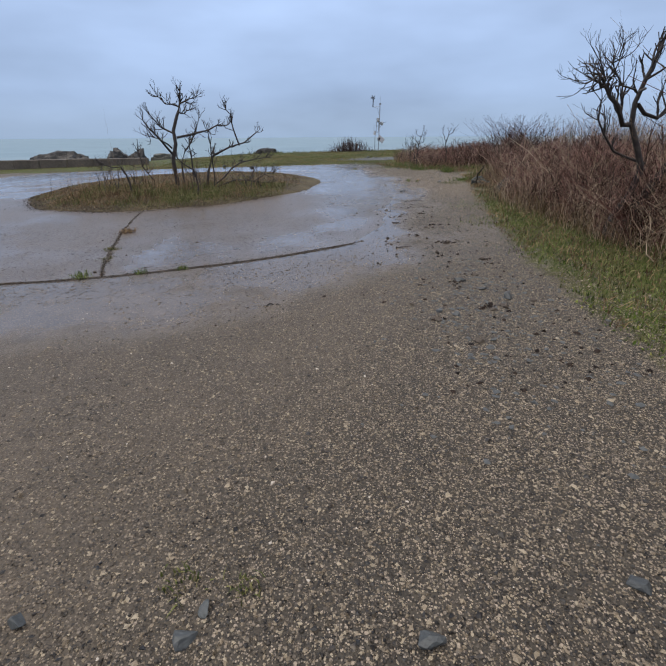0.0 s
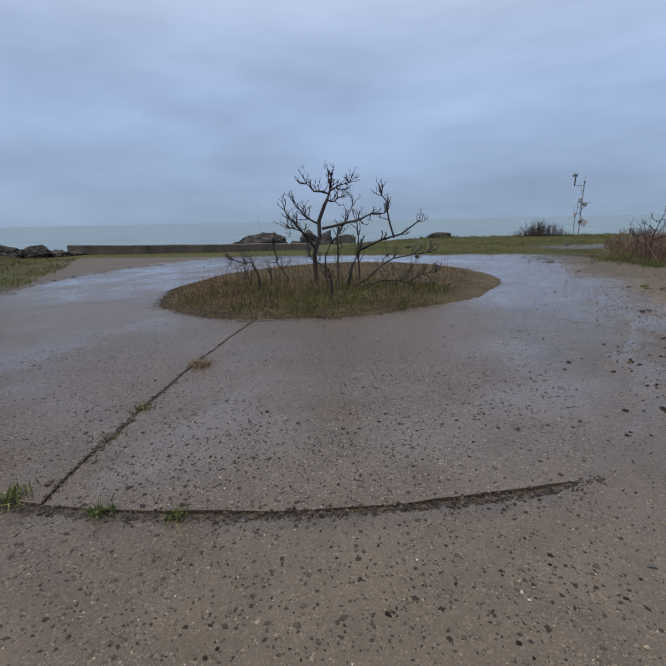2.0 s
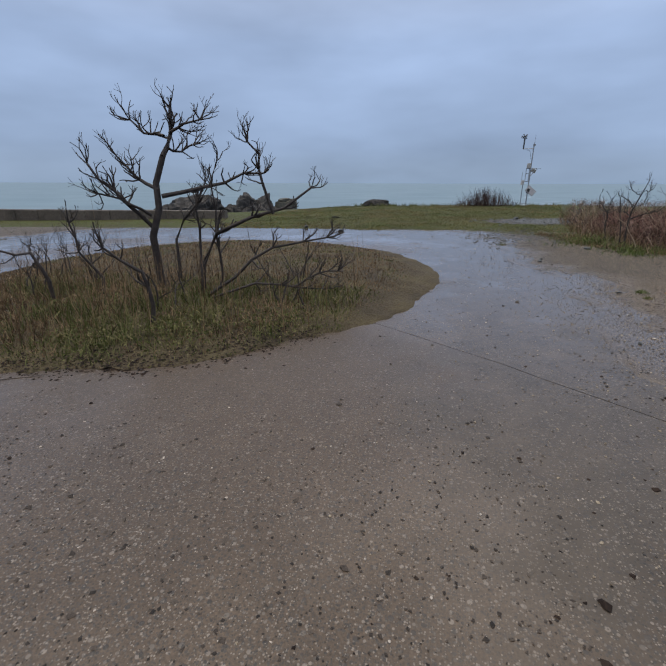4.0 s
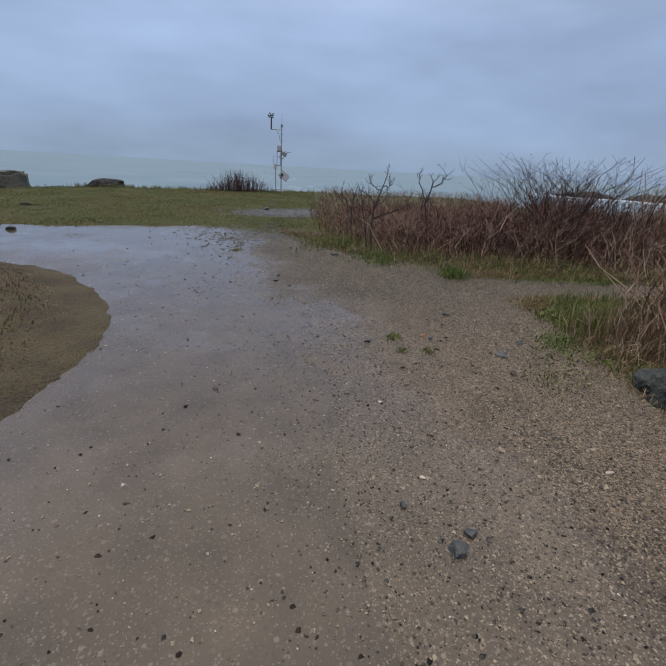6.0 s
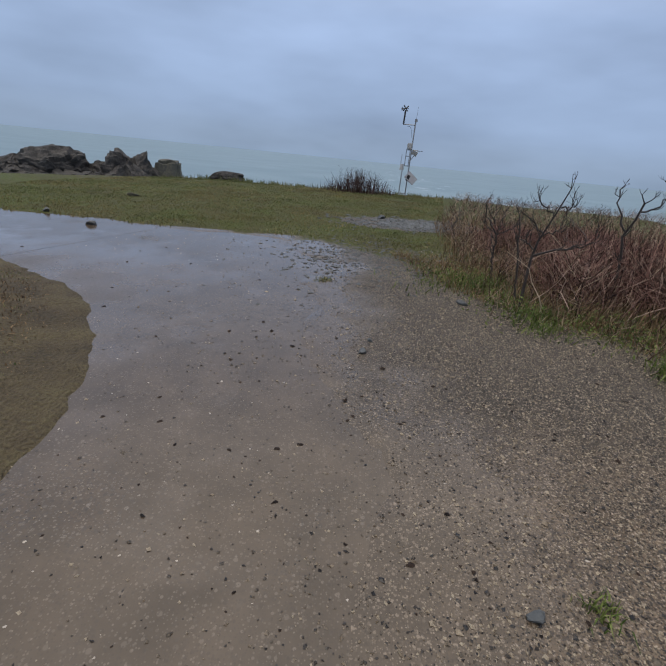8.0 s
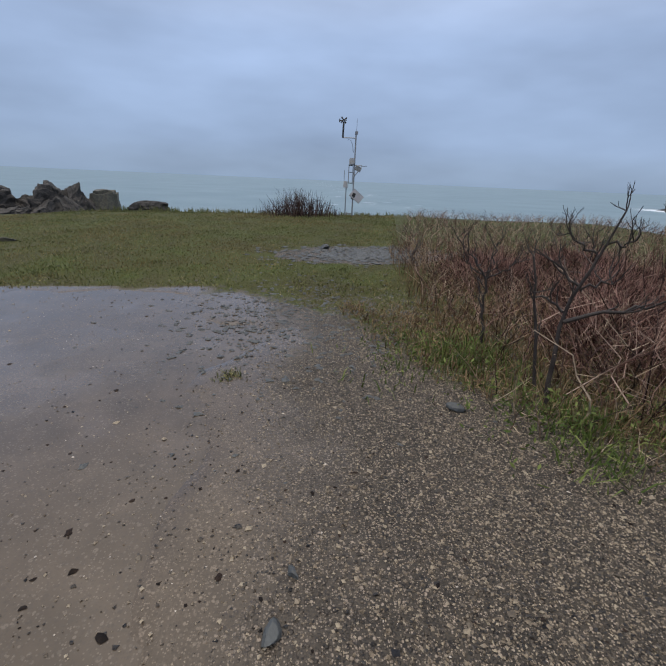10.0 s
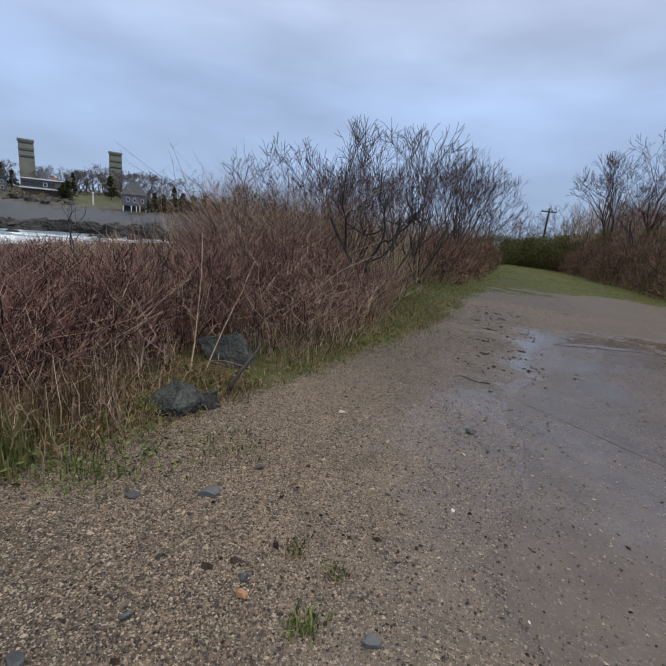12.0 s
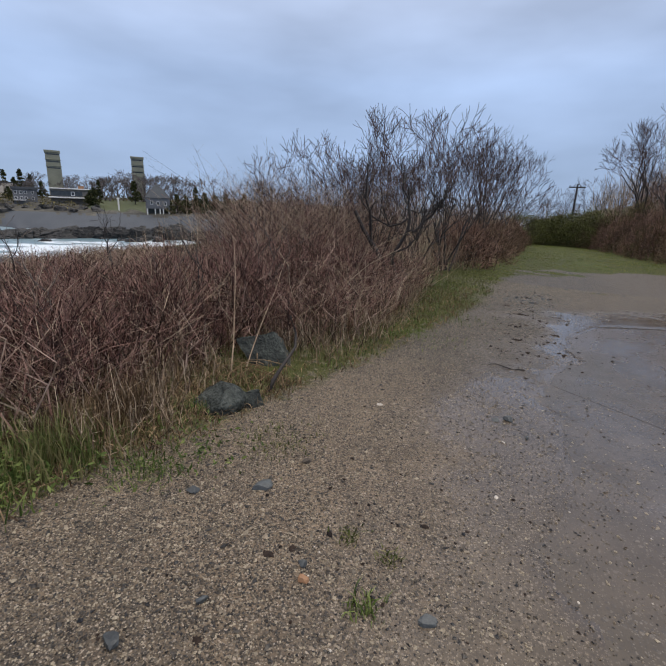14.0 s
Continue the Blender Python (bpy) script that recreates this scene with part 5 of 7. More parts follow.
for n_, (x, y, r, h) in enumerate([(-14.7, 8.0, 1.3, 1.7), (-15.8, 9.2, 1.4, 2.1), (-17.2, 10.6, 1.3, 1.9), (-13.4, 5.6, 1.5, 2.0), (-19.4, 11.6, 1.6, 1.6), (-16.6, 8.0, 1.8, 2.6)]):
    scrub_bush(x, y, r, h, 3600, M_SCRUB_RED if n_ % 3 else M_SCRUB, 220 + n_, "dense dark scrub bush at the foot of the bank")

# ---- grass ----
M_LANE = shader("lane_grass", [(0.065, 0.105, 0.02), (0.15, 0.2, 0.042), (0.32, 0.31, 0.1)], 0.7, 0.6, 6, 0, island=0.25, spec=0.15)
x_, y_ = scatter([(-8, 19.3), (0.6, 19.4), (3.2, 17.6), (3.4, 22), (5, 30.8), (-6, 31.5), (-8, 25)], 120000, RNG)
k_ = RNG.uniform(0, 1, len(x_)) < smooth(0.35, 0.7, green_at(x_, y_) * (0.25 + 1.3 * fbm(x_ * 1.1, y_ * 1.1, 90)))
f_ = fbm(x_ * 0.7, y_ * 0.9, 92) + RNG.normal(0, 0.1, len(x_))
for c_, mat_, lab in ((f_ > 0.44, M_FIELD, "short worn grass of the clifftop field"), (f_ <= 0.44, M_FIELD_DRY, "dead yellowed grass patches in the field")):
    c_ = c_ & k_
    grass("field_grass", x_[c_], y_[c_], RNG.uniform(0.01, 0.05, c_.sum()) * (0.4 + 1.0 * fbm(x_[c_] * 1.9, y_[c_] * 1.9, 94)), mat_, lab, 0.007, 0.8)
x_, y_ = RNG.uniform(-1.5, 6.2, 60000), RNG.uniform(-2, 19.5, 60000)
g__ = green_at(x_, y_) * (0.45 + 1.0 * fbm(x_ * 1.6, y_ * 1.6, 91))
k_ = (RNG.uniform(0, 1, len(x_)) < smooth(0.35, 0.8, g__) * (1 - 0.8 * smooth(13.6, 15.0, y_)) * (1 - 0.5 * smooth(9, 11, y_))) & (sand_edge(x_, y_) > 0.3)
grass("verge_grass", x_[k_], y_[k_], RNG.uniform(0.02, 0.07, k_.sum()) * (0.5 + g__[k_]), M_GRASS, "green grass along the gravel verge", 0.005, 0.9)
# dry tawny grass at the feet of the canes, kept short round the boulders
def by_boulders(x, y):
    return (np.hypot(x - 4.02, y - 11.0) < 0.6) | (np.hypot(x - 3.85, y - 11.85) < 0.4)


for poly, n_ in ((NORTH, 16000), (SOUTH, 13000)):
    p_ = np.array(poly)
    x_, y_ = scatter([tuple(q + (q - p_.mean(0)) / np.linalg.norm(q - p_.mean(0)) * 0.15) for q in p_], n_ * 2, RNG)
    k_ = (np.hypot(x_ - 2, y_ - 14) < 9) & (path_gap(x_, y_) > 0.5)
    grass("dry_grass", x_[k_], y_[k_], RNG.uniform(0.06, 1, k_.sum()) ** 1.5 * np.where(by_boulders(x_[k_], y_[k_]), 0.06, 0.38) + 0.04, M_STRAW, "tawny dead grass at the foot of the canes", 0.004, 0.6)
x_, y_ = RNG.uniform(2.2, 9.0, 26000), RNG.uniform(3, 18.5, 26000)
k_ = (green_at(x_, y_) > 0.45) & (fbm(x_ * 1.7, y_ * 1.7, 93) > 0.42) & (path_gap(x_, y_) > 0.5) & (gz(x_, y_) > -0.5)
grass("matted_grass", x_[k_], y_[k_], RNG.uniform(0.04, 0.13, k_.sum()), M_STRAW, "dead matted grass lying over the verge", 0.0045, 1.6)
for nm, mat_, n_, sd, lab in (("verge_grass", M_GRASS, 9000, 97, "low green grass between gravel and canes"), ("matted_grass", M_STRAW, 60000, 98, "tangled dead grass between gravel and canes")):
    x_, y_ = RNG.uniform(2.0, 7.6, n_), RNG.uniform(11, 18.8, n_)
    k_ = (green_at(x_, y_) * (0.5 + fbm(x_ * 2.1, y_ * 2.1, sd)) > RNG.uniform(0.35, 0.75, n_)) & (path_gap(x_, y_) > 0.42)
    grass(nm, x_[k_], y_[k_], RNG.uniform(0.04, 0.12, k_.sum()) * (0.55 if mat_ is M_GRASS else 1), mat_, lab, 0.004, 1.3)
# short dry stalks thinning out in front of the canes
x_, y_ = scatter([(2.7, 16.2), (3.4, 15.6), (4.6, 14.95), (7.5, 14.2), (10, 13.8), (10, 14.6), (5, 16.2), (3.2, 17.6)], 380, RNG)
V, Q = canes(x_, y_, RNG.uniform(0.1, 0.36, 380), RNG, 0.4, 0.15, 5, 0.0035, plain=True, k=4)
stuff("dry_stalks", np_mesh("dry_stalks", V, Q, None, [M_CANE_GREY]), "short dry brown stalks before the canes", "weeds")
x_, y_ = scatter([(4.0, 12.9), (3.85, 11.9), (4.3, 11.0), (3.5, 10.2), (3.3, 8), (3.6, 5), (4.0, 5), (4.2, 9), (4.8, 11.2), (5.2, 12.9)], 900, RNG)
V, Q = canes(x_, y_, RNG.uniform(0.15, 0.5, 900) * np.where(by_boulders(x_, y_), 0.3, 1), RNG, 0.4, 0.15, 5, 0.0035, plain=True, k=4)
stuff("dry_stalks", np_mesh("dry_stalks", V, Q, None, [M_CANE_GREY]), "short dry brown stalks behind the boulders", "weeds")
# taller tufts along the lip of the field
x_ = RNG.uniform(-7, 6.5, 260)
y_ = 30.6 + RNG.normal(0, 0.35, 260)
x_, y_ = np.repeat(x_, 14) + RNG.normal(0, 0.06, 260 * 14), np.repeat(y_, 14) + RNG.normal(0, 0.06, 260 * 14)
grass("field_tufts", x_, y_, RNG.uniform(0.06, 0.24, len(x_)), M_FIELD, "ragged grass tufts along the cliff edge", 0.008, 0.4)
# brighter green strip along the eastern verge
x_, y_ = RNG.uniform(2.0, 3.7, 10000), RNG.uniform(2.0, 10.5, 10000)
g__ = green_at(x_, y_) * (0.5 + 1.0 * fbm(x_ * 1.2, y_ * 1.2, 103))
k_ = RNG.uniform(0, 1, len(x_)) < smooth(0.4, 0.8, g__)
grass("verge_grass", x_[k_], y_[k_], RNG.uniform(0.015, 0.055, k_.sum()), M_LUSH, "fresh green grass in front of the canes", 0.006, 1.0)
# leafy green clumps before the northern canes
for x, y, r, n_, hh in ((3.1, 16.3, 0.25, 500, 0.16), (3.9, 15.9, 0.3, 600, 0.14), (4.9, 15.5, 0.3, 600, 0.14), (5.8, 15.3, 0.25, 500, 0.16), (2.6, 17.4, 0.3, 500, 0.15), (4.4, 13.1, 0.2, 400, 0.16), (3.7, 12.4, 0.2, 300, 0.08)):
    bx, by = x + RNG.normal(0, r, n_), y + RNG.normal(0, r, n_)
    V, Q = leaves(bx, by, ground_z(bx, by) + RNG.uniform(0, hh, n_), RNG, 0.02)
    stuff("leafy_weeds", np_mesh("leafy_weeds", V, Q, None, [M_LUSH]), "low leafy green weeds under the canes", "weeds")
# lush grass beside the footpath
for x, y, r, n_, h in ((4.8, 13.3, 0.24, 700, 0.24), (4.4, 13.2, 0.15, 500, 0.14), (5.6, 13.3, 0.3, 700, 0.16), (6.4, 14.85, 0.35, 900, 0.1), (7.4, 14.5, 0.4, 1100, 0.1), (8.6, 14.1, 0.4, 1100, 0.1), (5.4, 15.3, 0.4, 600, 0.1), (3.98, 15.0, 0.09, 260, 0.16), (3.2, 15.9, 0.14, 160, 0.15), (4.5, 15.9, 0.35, 350, 0.12), (3.6, 16.4, 0.35, 300, 0.12), (2.7, 17.3, 0.35, 350, 0.12), (7, 13.1, 0.3, 600, 0.2), (5.9, 14.65, 0.3, 900, 0.09), (6.9, 14.45, 0.3, 900, 0.09), (7.9, 14.2, 0.3, 900, 0.09), (9.2, 13.75, 0.3, 900, 0.1), (5.2, 14.85, 0.25, 500, 0.08)):
    bx, by = x + RNG.normal(0, r, n_), y + RNG.normal(0, r, n_)
    k_ = path_gap(bx, by) > 0.24
    grass("lush_grass", bx[k_], by[k_], h * RNG.uniform(0.3, 1.0, k_.sum()), M_LUSH, "tuft of fresh green grass by the footpath", 0.005, 1.1)
for x, y in ((4.35, 12.9), (4.5, 12.6), (4.55, 12.2)):
    bx, by = x + RNG.normal(0, 0.13, 500), y + RNG.normal(0, 0.13, 500)
    grass("dry_tuft", bx, by, RNG.uniform(0.08, 0.36, 500), M_GRASS if x < 4.4 else M_STRAW, "tuft of straw-coloured grass by the gravel", 0.004, 0.35)
# leafy green weeds at the front of the island
for x, y, r, n_, hh in ((-2.7, 10.35, 0.5, 1500, 0.22), (-3.4, 9.95, 0.4, 900, 0.15), (-1.8, 10.9, 0.4, 900, 0.18), (-4.6, 9.75, 0.4, 500, 0.12)):
    bx, by = x + RNG.normal(0, r * 0.6, n_), y + RNG.normal(0, r * 0.45, n_)
    k_ = np.hypot(bx - CX, by - CY) < 3.8
    V, Q = leaves(bx[k_], by[k_], isl_h(bx[k_], by[k_]) + RNG.uniform(0, hh * 0.6, k_.sum()), RNG, 0.016)
    stuff("leafy_weeds", np_mesh("leafy_weeds", V, Q, None, [M_GRASS]), "low leafy green weeds on the planted island", "weeds")
# island turf
n_ = 62000
a_, r_ = RNG.uniform(0, 2 * np.pi, n_), np.sqrt(RNG.uniform(0, 1, n_)) * 3.9
x_, y_ = CX + r_ * np.cos(a_), CY + r_ * np.sin(a_)
d_ = fbm(x_ * 2.3, y_ * 2.3, 95) + RNG.normal(0, 0.1, n_)
south = smooth(13.2, 10.8, y_)
k_ = RNG.uniform(0, 1, n_) < 0.45 + 0.55 * south
x_, y_, d_, south = x_[k_], y_[k_], d_[k_], south[k_]
rim = np.clip((3.95 - np.hypot(x_ - CX, y_ - CY)) / 0.6, 0.25, 1)
h_ = (0.045 + 0.26 * south * RNG.uniform(0.1, 1, len(x_)) ** 2 * np.clip(d_ * 2.2 - 0.5, 0.12, 1) * (np.abs(x_ + 3.7) < 2.6)) * rim
green = d_ > 0.6 - 0.2 * smooth(-4.4, -3.0, x_) * south
grass("island_grass", x_[green], y_[green], h_[green], M_GRASS, "green grass on the planted island", 0.0045, 0.8, isl_h(x_[green], y_[green]))
grass("island_dry_grass", x_[~green], y_[~green], h_[~green] * 1.1, M_STRAW, "dry matted grass on the planted island", 0.0045, 1.1, isl_h(x_[~green], y_[~green]))
n_ = 420
x_, y_ = CX + 0.3 + RNG.normal(0, 1.5, n_), 11.2 + RNG.normal(0, 0.7, n_)
k_ = np.hypot(x_ - CX, y_ - CY) < 3.7
V, Q = canes(x_[k_], y_[k_], RNG.uniform(0.25, 0.75, k_.sum()), RNG, 0.15, 0.05, 2, 0.003, 0, 0.25, isl_h(x_[k_], y_[k_]))
stuff("dry_weeds", np_mesh("dry_weeds", V, Q, None, [M_STRAW]), "thin dry weed stalks on the planted island", "weeds")
for x, y, h in ((-6.0, 13.2, 1.9), (-4.9, 12.8, 1.0), (-2.0, 13.0, 0.9)):
    V, Q = canes(np.array([x]), np.array([y]), np.array([h]), RNG, 0.03, 0.02, 2, 0.004, 0, 0.2, isl_h(np.array([x]), np.array([y])))
    tagged(new("tall_weed", np_mesh("tall_weed", V, Q, None, [M_STRAW])), "single tall dry weed stalk on the island", "weed")
x_, y_ = scatter([(-9, -44), (1.4, -44), (2.4, -10), (3.2, -2), (3.6, 4), (2.0, 3.5), (-1, -2), (-9, -2)], 42000, RNG)
g__ = green_at(x_, y_) * (0.6 + 0.8 * fbm(x_ * 0.8, y_ * 0.8, 99))
k_ = RNG.uniform(0, 1, len(x_)) < smooth(0.2, 0.6, g__)
grass("lane_grass", x_[k_], y_[k_], RNG.uniform(0.015, 0.05, k_.sum()), M_LANE, "short green grass of the lane", 0.011, 1.0)
x_ = RNG.uniform(-29, -6, 90000)
y_ = RNG.uniform(-4, 20, 90000)
w_ = np.interp(y_, *np.array(WEST, float).T) - x_
f_ = fbm(x_ * 0.9, y_ * 0.9, 96)
k_ = (w_ > -2.3) & (w_ < 8) & (RNG.uniform(0.25, 0.75, len(x_)) < f_ + 0.15 * (w_ > 0))
for c_, mat_, lab in ((k_ & (f_ > 0.55), M_FIELD, "rough green grass at the foot of the bank"), (k_ & (f_ <= 0.55), M_STRAW, "dead brown grass at the foot of the bank")):
    grass("bank_grass", x_[c_], y_[c_], RNG.uniform(0.03, 0.2, c_.sum()), mat_, lab, 0.008, 0.9)

# ---- stones, chips, twigs and weeds on the gravel ----


def pebbles(name, x, y, s, mat, label, flat=0.6, z=None):
    """Many small stones, each a lopsided faceted lump half sunk in the ground."""
    n = len(x)
    ring = 4 if n > 5000 else 7
    t_ = np.arange(ring) * 2 * np.pi / ring
    base = np.concatenate([np.stack([np.cos(t_), np.sin(t_), 0 * t_], -1), [[0, 0, 1], [0, 0, -1]]])
    V = base[None] * RNG.uniform(0.55, 1.25, (n, ring + 2, 1)) + RNG.normal(0, 0.16, (n, ring + 2, 3))
    V[..., 2] *= flat
    a = RNG.uniform(0, 2 * np.pi, n)
    c, t = np.cos(a)[:, None], np.sin(a)[:, None]
    el = RNG.uniform(0.7, 1.4, n)[:, None]
    X, Y = V[..., 0] * el, V[..., 1]
    zz = (np.maximum(ground_z(x, y), np.where(sand_edge(x, y) < 0.2, gz(x, y) + 0.004, -99)) if z is None else z) + s * 0.12
    P = np.stack([x[:, None] + s[:, None] * (X * c - Y * t), y[:, None] + s[:, None] * (X * t + Y * c), zz[:, None] + s[:, None] * V[..., 2]], -1)
    T = np.array([[i, (i + 1) % ring, ring] for i in range(ring)] + ([[(i + 1) % ring, i, ring + 1] for i in range(ring)] if n <= 5000 else []))
    return stuff(name, np_mesh(name, P, None, (np.arange(n)[:, None, None] * (ring + 2) + T).reshape(-1, 3), [mat]), label, "gravel")


n_ = 620000
x_, y_ = RNG.uniform(-2.2, 6.4, n_), RNG.uniform(0.4, 19.6, n_)
d_ = (0.8 * smooth(-1.2, 2.2, sand_edge(x_, y_)) + 0.2 * smooth(-4.0, -0.3, sand_edge(x_, y_))) * (0.2 + 0.8 * stony_at(x_, y_)) * (1 - 0.75 * smooth(0.35, 0.9, green_at(x_, y_))) * (1 - 0.4 * wet_at(x_, y_))
d_ = d_ * (0.52 + 0.48 * np.maximum(0.8 * smooth(5.5, 3.0, y_), smooth(5.5, 2.5, np.hypot(x_ - 2.4, y_ - 13.5))))
k_ = RNG.uniform(0, 1, n_) < d_
pebbles("gravel", x_[k_], y_[k_], 0.003 + RNG.gamma(1.5, 0.0017, k_.sum()), M_PEBBLE, "loose wet gravel of mixed brown and grey stones")
x_, y_ = RNG.uniform(-2.6, 3.0, 130000), RNG.uniform(0.5, 5.6, 130000)
k_ = (RNG.uniform(0, 1, 130000) < smooth(-2.1, 0.3, x_ + 0.4 * (2.6 - y_)) * smooth(5.6, 4.3, y_) * (1 - wet_at(x_, y_) * 0.5)) & (sand_edge(x_, y_) > 0)
pebbles("fine_gravel", x_[k_], y_[k_], 0.003 + RNG.gamma(1.4, 0.0011, k_.sum()), M_PEBBLE, "fine wet gravel packed between the larger stones")
x_, y_ = RNG.uniform(0.3, 4.2, 90000), RNG.uniform(5.5, 13.0, 90000)
k_ = (RNG.uniform(0, 1, 90000) < smooth(0.3, 2.4, x_) * smooth(-0.8, 1.5, sand_edge(x_, y_))) & (green_at(x_, y_) < 0.6)
pebbles("fine_gravel", x_[k_], y_[k_], 0.003 + RNG.gamma(1.4, 0.0013, k_.sum()), M_PEBBLE, "fine wet gravel along the sandy edge of the circle")
x_, y_ = RNG.uniform(-0.6, 4.6, 130000), RNG.uniform(12.8, 17.8, 130000)
k_ = (RNG.uniform(0, 1, 130000) < smooth(0.0, 2.0, sand_edge(x_, y_)) * (0.35 + 0.65 * smooth(0.8, 2.6, x_))) & (RNG.uniform(0.25, 0.8, 130000) > green_at(x_, y_))
pebbles("fine_gravel", x_[k_], y_[k_], 0.0032 + RNG.gamma(1.4, 0.0014, k_.sum()), M_PEBBLE, "fine wet gravel where the footpath leaves the circle")
x_, y_ = RNG.normal(1.5, 0.7, 1500), RNG.normal(18.4, 0.8, 1500)
pebbles("slate_chips", x_, y_, 0.007 + 0.026 * RNG.uniform(0, 1, 1500) ** 2, M_SLATE, "dark slate chips where gravel meets grass", 0.4)
x_, y_ = 2.7 + RNG.normal(0, 0.75, 900), 22.0 + RNG.normal(0, 0.4, 900)
pebbles("slate_chips", x_, y_, RNG.uniform(0.02, 0.07, 900), M_SLATE, "low heap of grey slate chips in the grass", 0.35)
x_, y_ = RNG.uniform(-14.5, -7.2, 5000), RNG.uniform(4.5, 17, 5000)
k_ = np.abs(sand_edge(x_, y_) - 0.35) < 0.35
pebbles("slate_chips", x_[k_], y_[k_], 0.01 + 0.06 * RNG.uniform(0, 1, k_.sum()) ** 3, M_SLATE, "broken slate along the edge of the concrete", 0.4)
x_, y_ = RNG.normal(1.5, 0.42, 420), RNG.uniform(2.2, 9.0, 420)
pebbles("dark_debris", x_, y_, 0.007 + 0.02 * RNG.uniform(0, 1, 420) ** 2, M_LEAF_DEAD, "dark wet scraps of leaf and bark on the gravel", 0.55)
for x, y, r in ((0.93, 3.3, 0.05), (1.85, 4.97, 0.06), (1.67, 6.96, 0.08), (1.56, 5.79, 0.08), (1.14, 7.2, 0.05), (1.71, 7.9, 0.07), (1.33, 4.2, 0.07), (1.4, 3.5, 0.1)):
    x_, y_ = x + RNG.normal(0, r * 0.55, 16), y + RNG.normal(0, r * 0.4, 16)
    pebbles("bark_scraps", x_, y_, RNG.uniform(0.009, 0.024, 16), M_LEAF_DEAD, "clump of black wet bark scraps on the gravel", 0.7)
x_, y_ = RNG.normal(1.4, 0.42, 1000), RNG.normal(3.6, 0.9, 1000)
pebbles("slate_chips", x_, y_, 0.006 + 0.021 * RNG.uniform(0, 1, 1000) ** 2, M_SLATE, "dark slate chips pressed into the gravel track", 0.35)
x_, y_ = RNG.uniform(-1.5, 4.2, 2600), RNG.uniform(3, 18.5, 2600)
k_ = (green_at(x_, y_) < 0.4) & (RNG.uniform(0, 1, 2600) < smooth(-2.5, 1.0, sand_edge(x_, y_)))
pebbles("dark_debris", x_[k_], y_[k_], 0.004 + RNG.gamma(1.4, 0.0026, k_.sum()), M_LEAF_DEAD, "scattered dark chips on the wet sand", 0.45)
x_, y_ = RNG.uniform(-2.5, 4.2, 1500), RNG.uniform(0.5, 18.5, 1500)
k_ = (green_at(x_, y_) < 0.4)
pebbles("pale_chips", x_[k_], y_[k_], 0.0025 + RNG.gamma(1.5, 0.0013, k_.sum()), M_STONE_PALE, "scattered pale grains of stone on the wet sand", 0.5)
a_, r_ = RNG.uniform(-2.6, 1.3, 420), RNG.uniform(4.1, 8.3, 420)
pebbles("dark_debris", CX + r_ * np.cos(a_), CY + r_ * np.sin(a_), 0.004 + 0.014 * RNG.uniform(0, 1, 420) ** 3, M_LEAF_DEAD, "dark specks of grit on the wet concrete", 0.5)
x_, y_ = RNG.uniform(-6, 2, 38000), RNG.uniform(3.8, 10, 38000)
k_ = (np.hypot(x_ - CX, y_ - CY) < 9.4) & (np.abs(np.hypot(x_ - CX, y_ - CY) - 8.58) > 0.05) & (np.hypot(x_ - CX, y_ - CY) > 4.1) & (RNG.uniform(0, 1, 38000) < smooth(10, 6.5, y_)) & (x_ < 0.5)
pebbles("aggregate", x_[k_], y_[k_], 0.003 + RNG.gamma(1.5, 0.0023, k_.sum()), M_CINDER, "dark stones showing in the worn concrete", 0.15, np.maximum(ground_z(x_[k_], y_[k_]), np.where(np.hypot(x_[k_] - CX, y_[k_] - CY) < 8.56, gz(x_[k_], y_[k_]) + 0.004, -99)))
a_ = np.radians(RNG.uniform(-165, -38, 4600))
r_ = isl_r(a_) + RNG.normal(-0.16, 0.13, 4600)
pebbles("island_litter", CX + r_ * np.cos(a_), CY + r_ * np.sin(a_), 0.005 + 0.013 * RNG.uniform(0, 1, 4600) ** 2, M_LEAF_DEAD, "dark leaf litter round the rim of the island", 0.35, np.maximum(isl_h(CX + r_ * np.cos(a_), CY + r_ * np.sin(a_)), gz(CX + r_ * np.cos(a_), CY + r_ * np.sin(a_)) + 0.004))
a_ = np.radians(RNG.uniform(-105, -56, 2600))
pebbles("joint_grit", CX + (8.6 + RNG.normal(0, 0.03, 2600)) * np.cos(a_), CY + (8.6 + RNG.normal(0, 0.03, 2600)) * np.sin(a_), 0.003 + 0.013 * RNG.uniform(0, 1, 2600) ** 2.5, M_CINDER, "dark grit filling the joint round the concrete", 0.5)
r_ = RNG.uniform(3.98, 8.5, 1300)
a_ = np.radians(-84.0 + 5.2 * (r_ - 3.9) / 4.6) + (vnoise(r_ * 2.2, 0 * r_, 3) - 0.5) * 0.004 + RNG.normal(0, 0.018, 1300) / r_
jx, jy = CX + r_ * np.cos(a_), CY + r_ * np.sin(a_)
pebbles("joint_grit", jx, jy, 0.003 + 0.011 * RNG.uniform(0, 1, 1300) ** 2.2 * (0.4 + 1.2 * vnoise(jy * 3.1, jy * 0, 12)), M_CINDER, "dark grit and moss in the joint between slabs", 0.5)

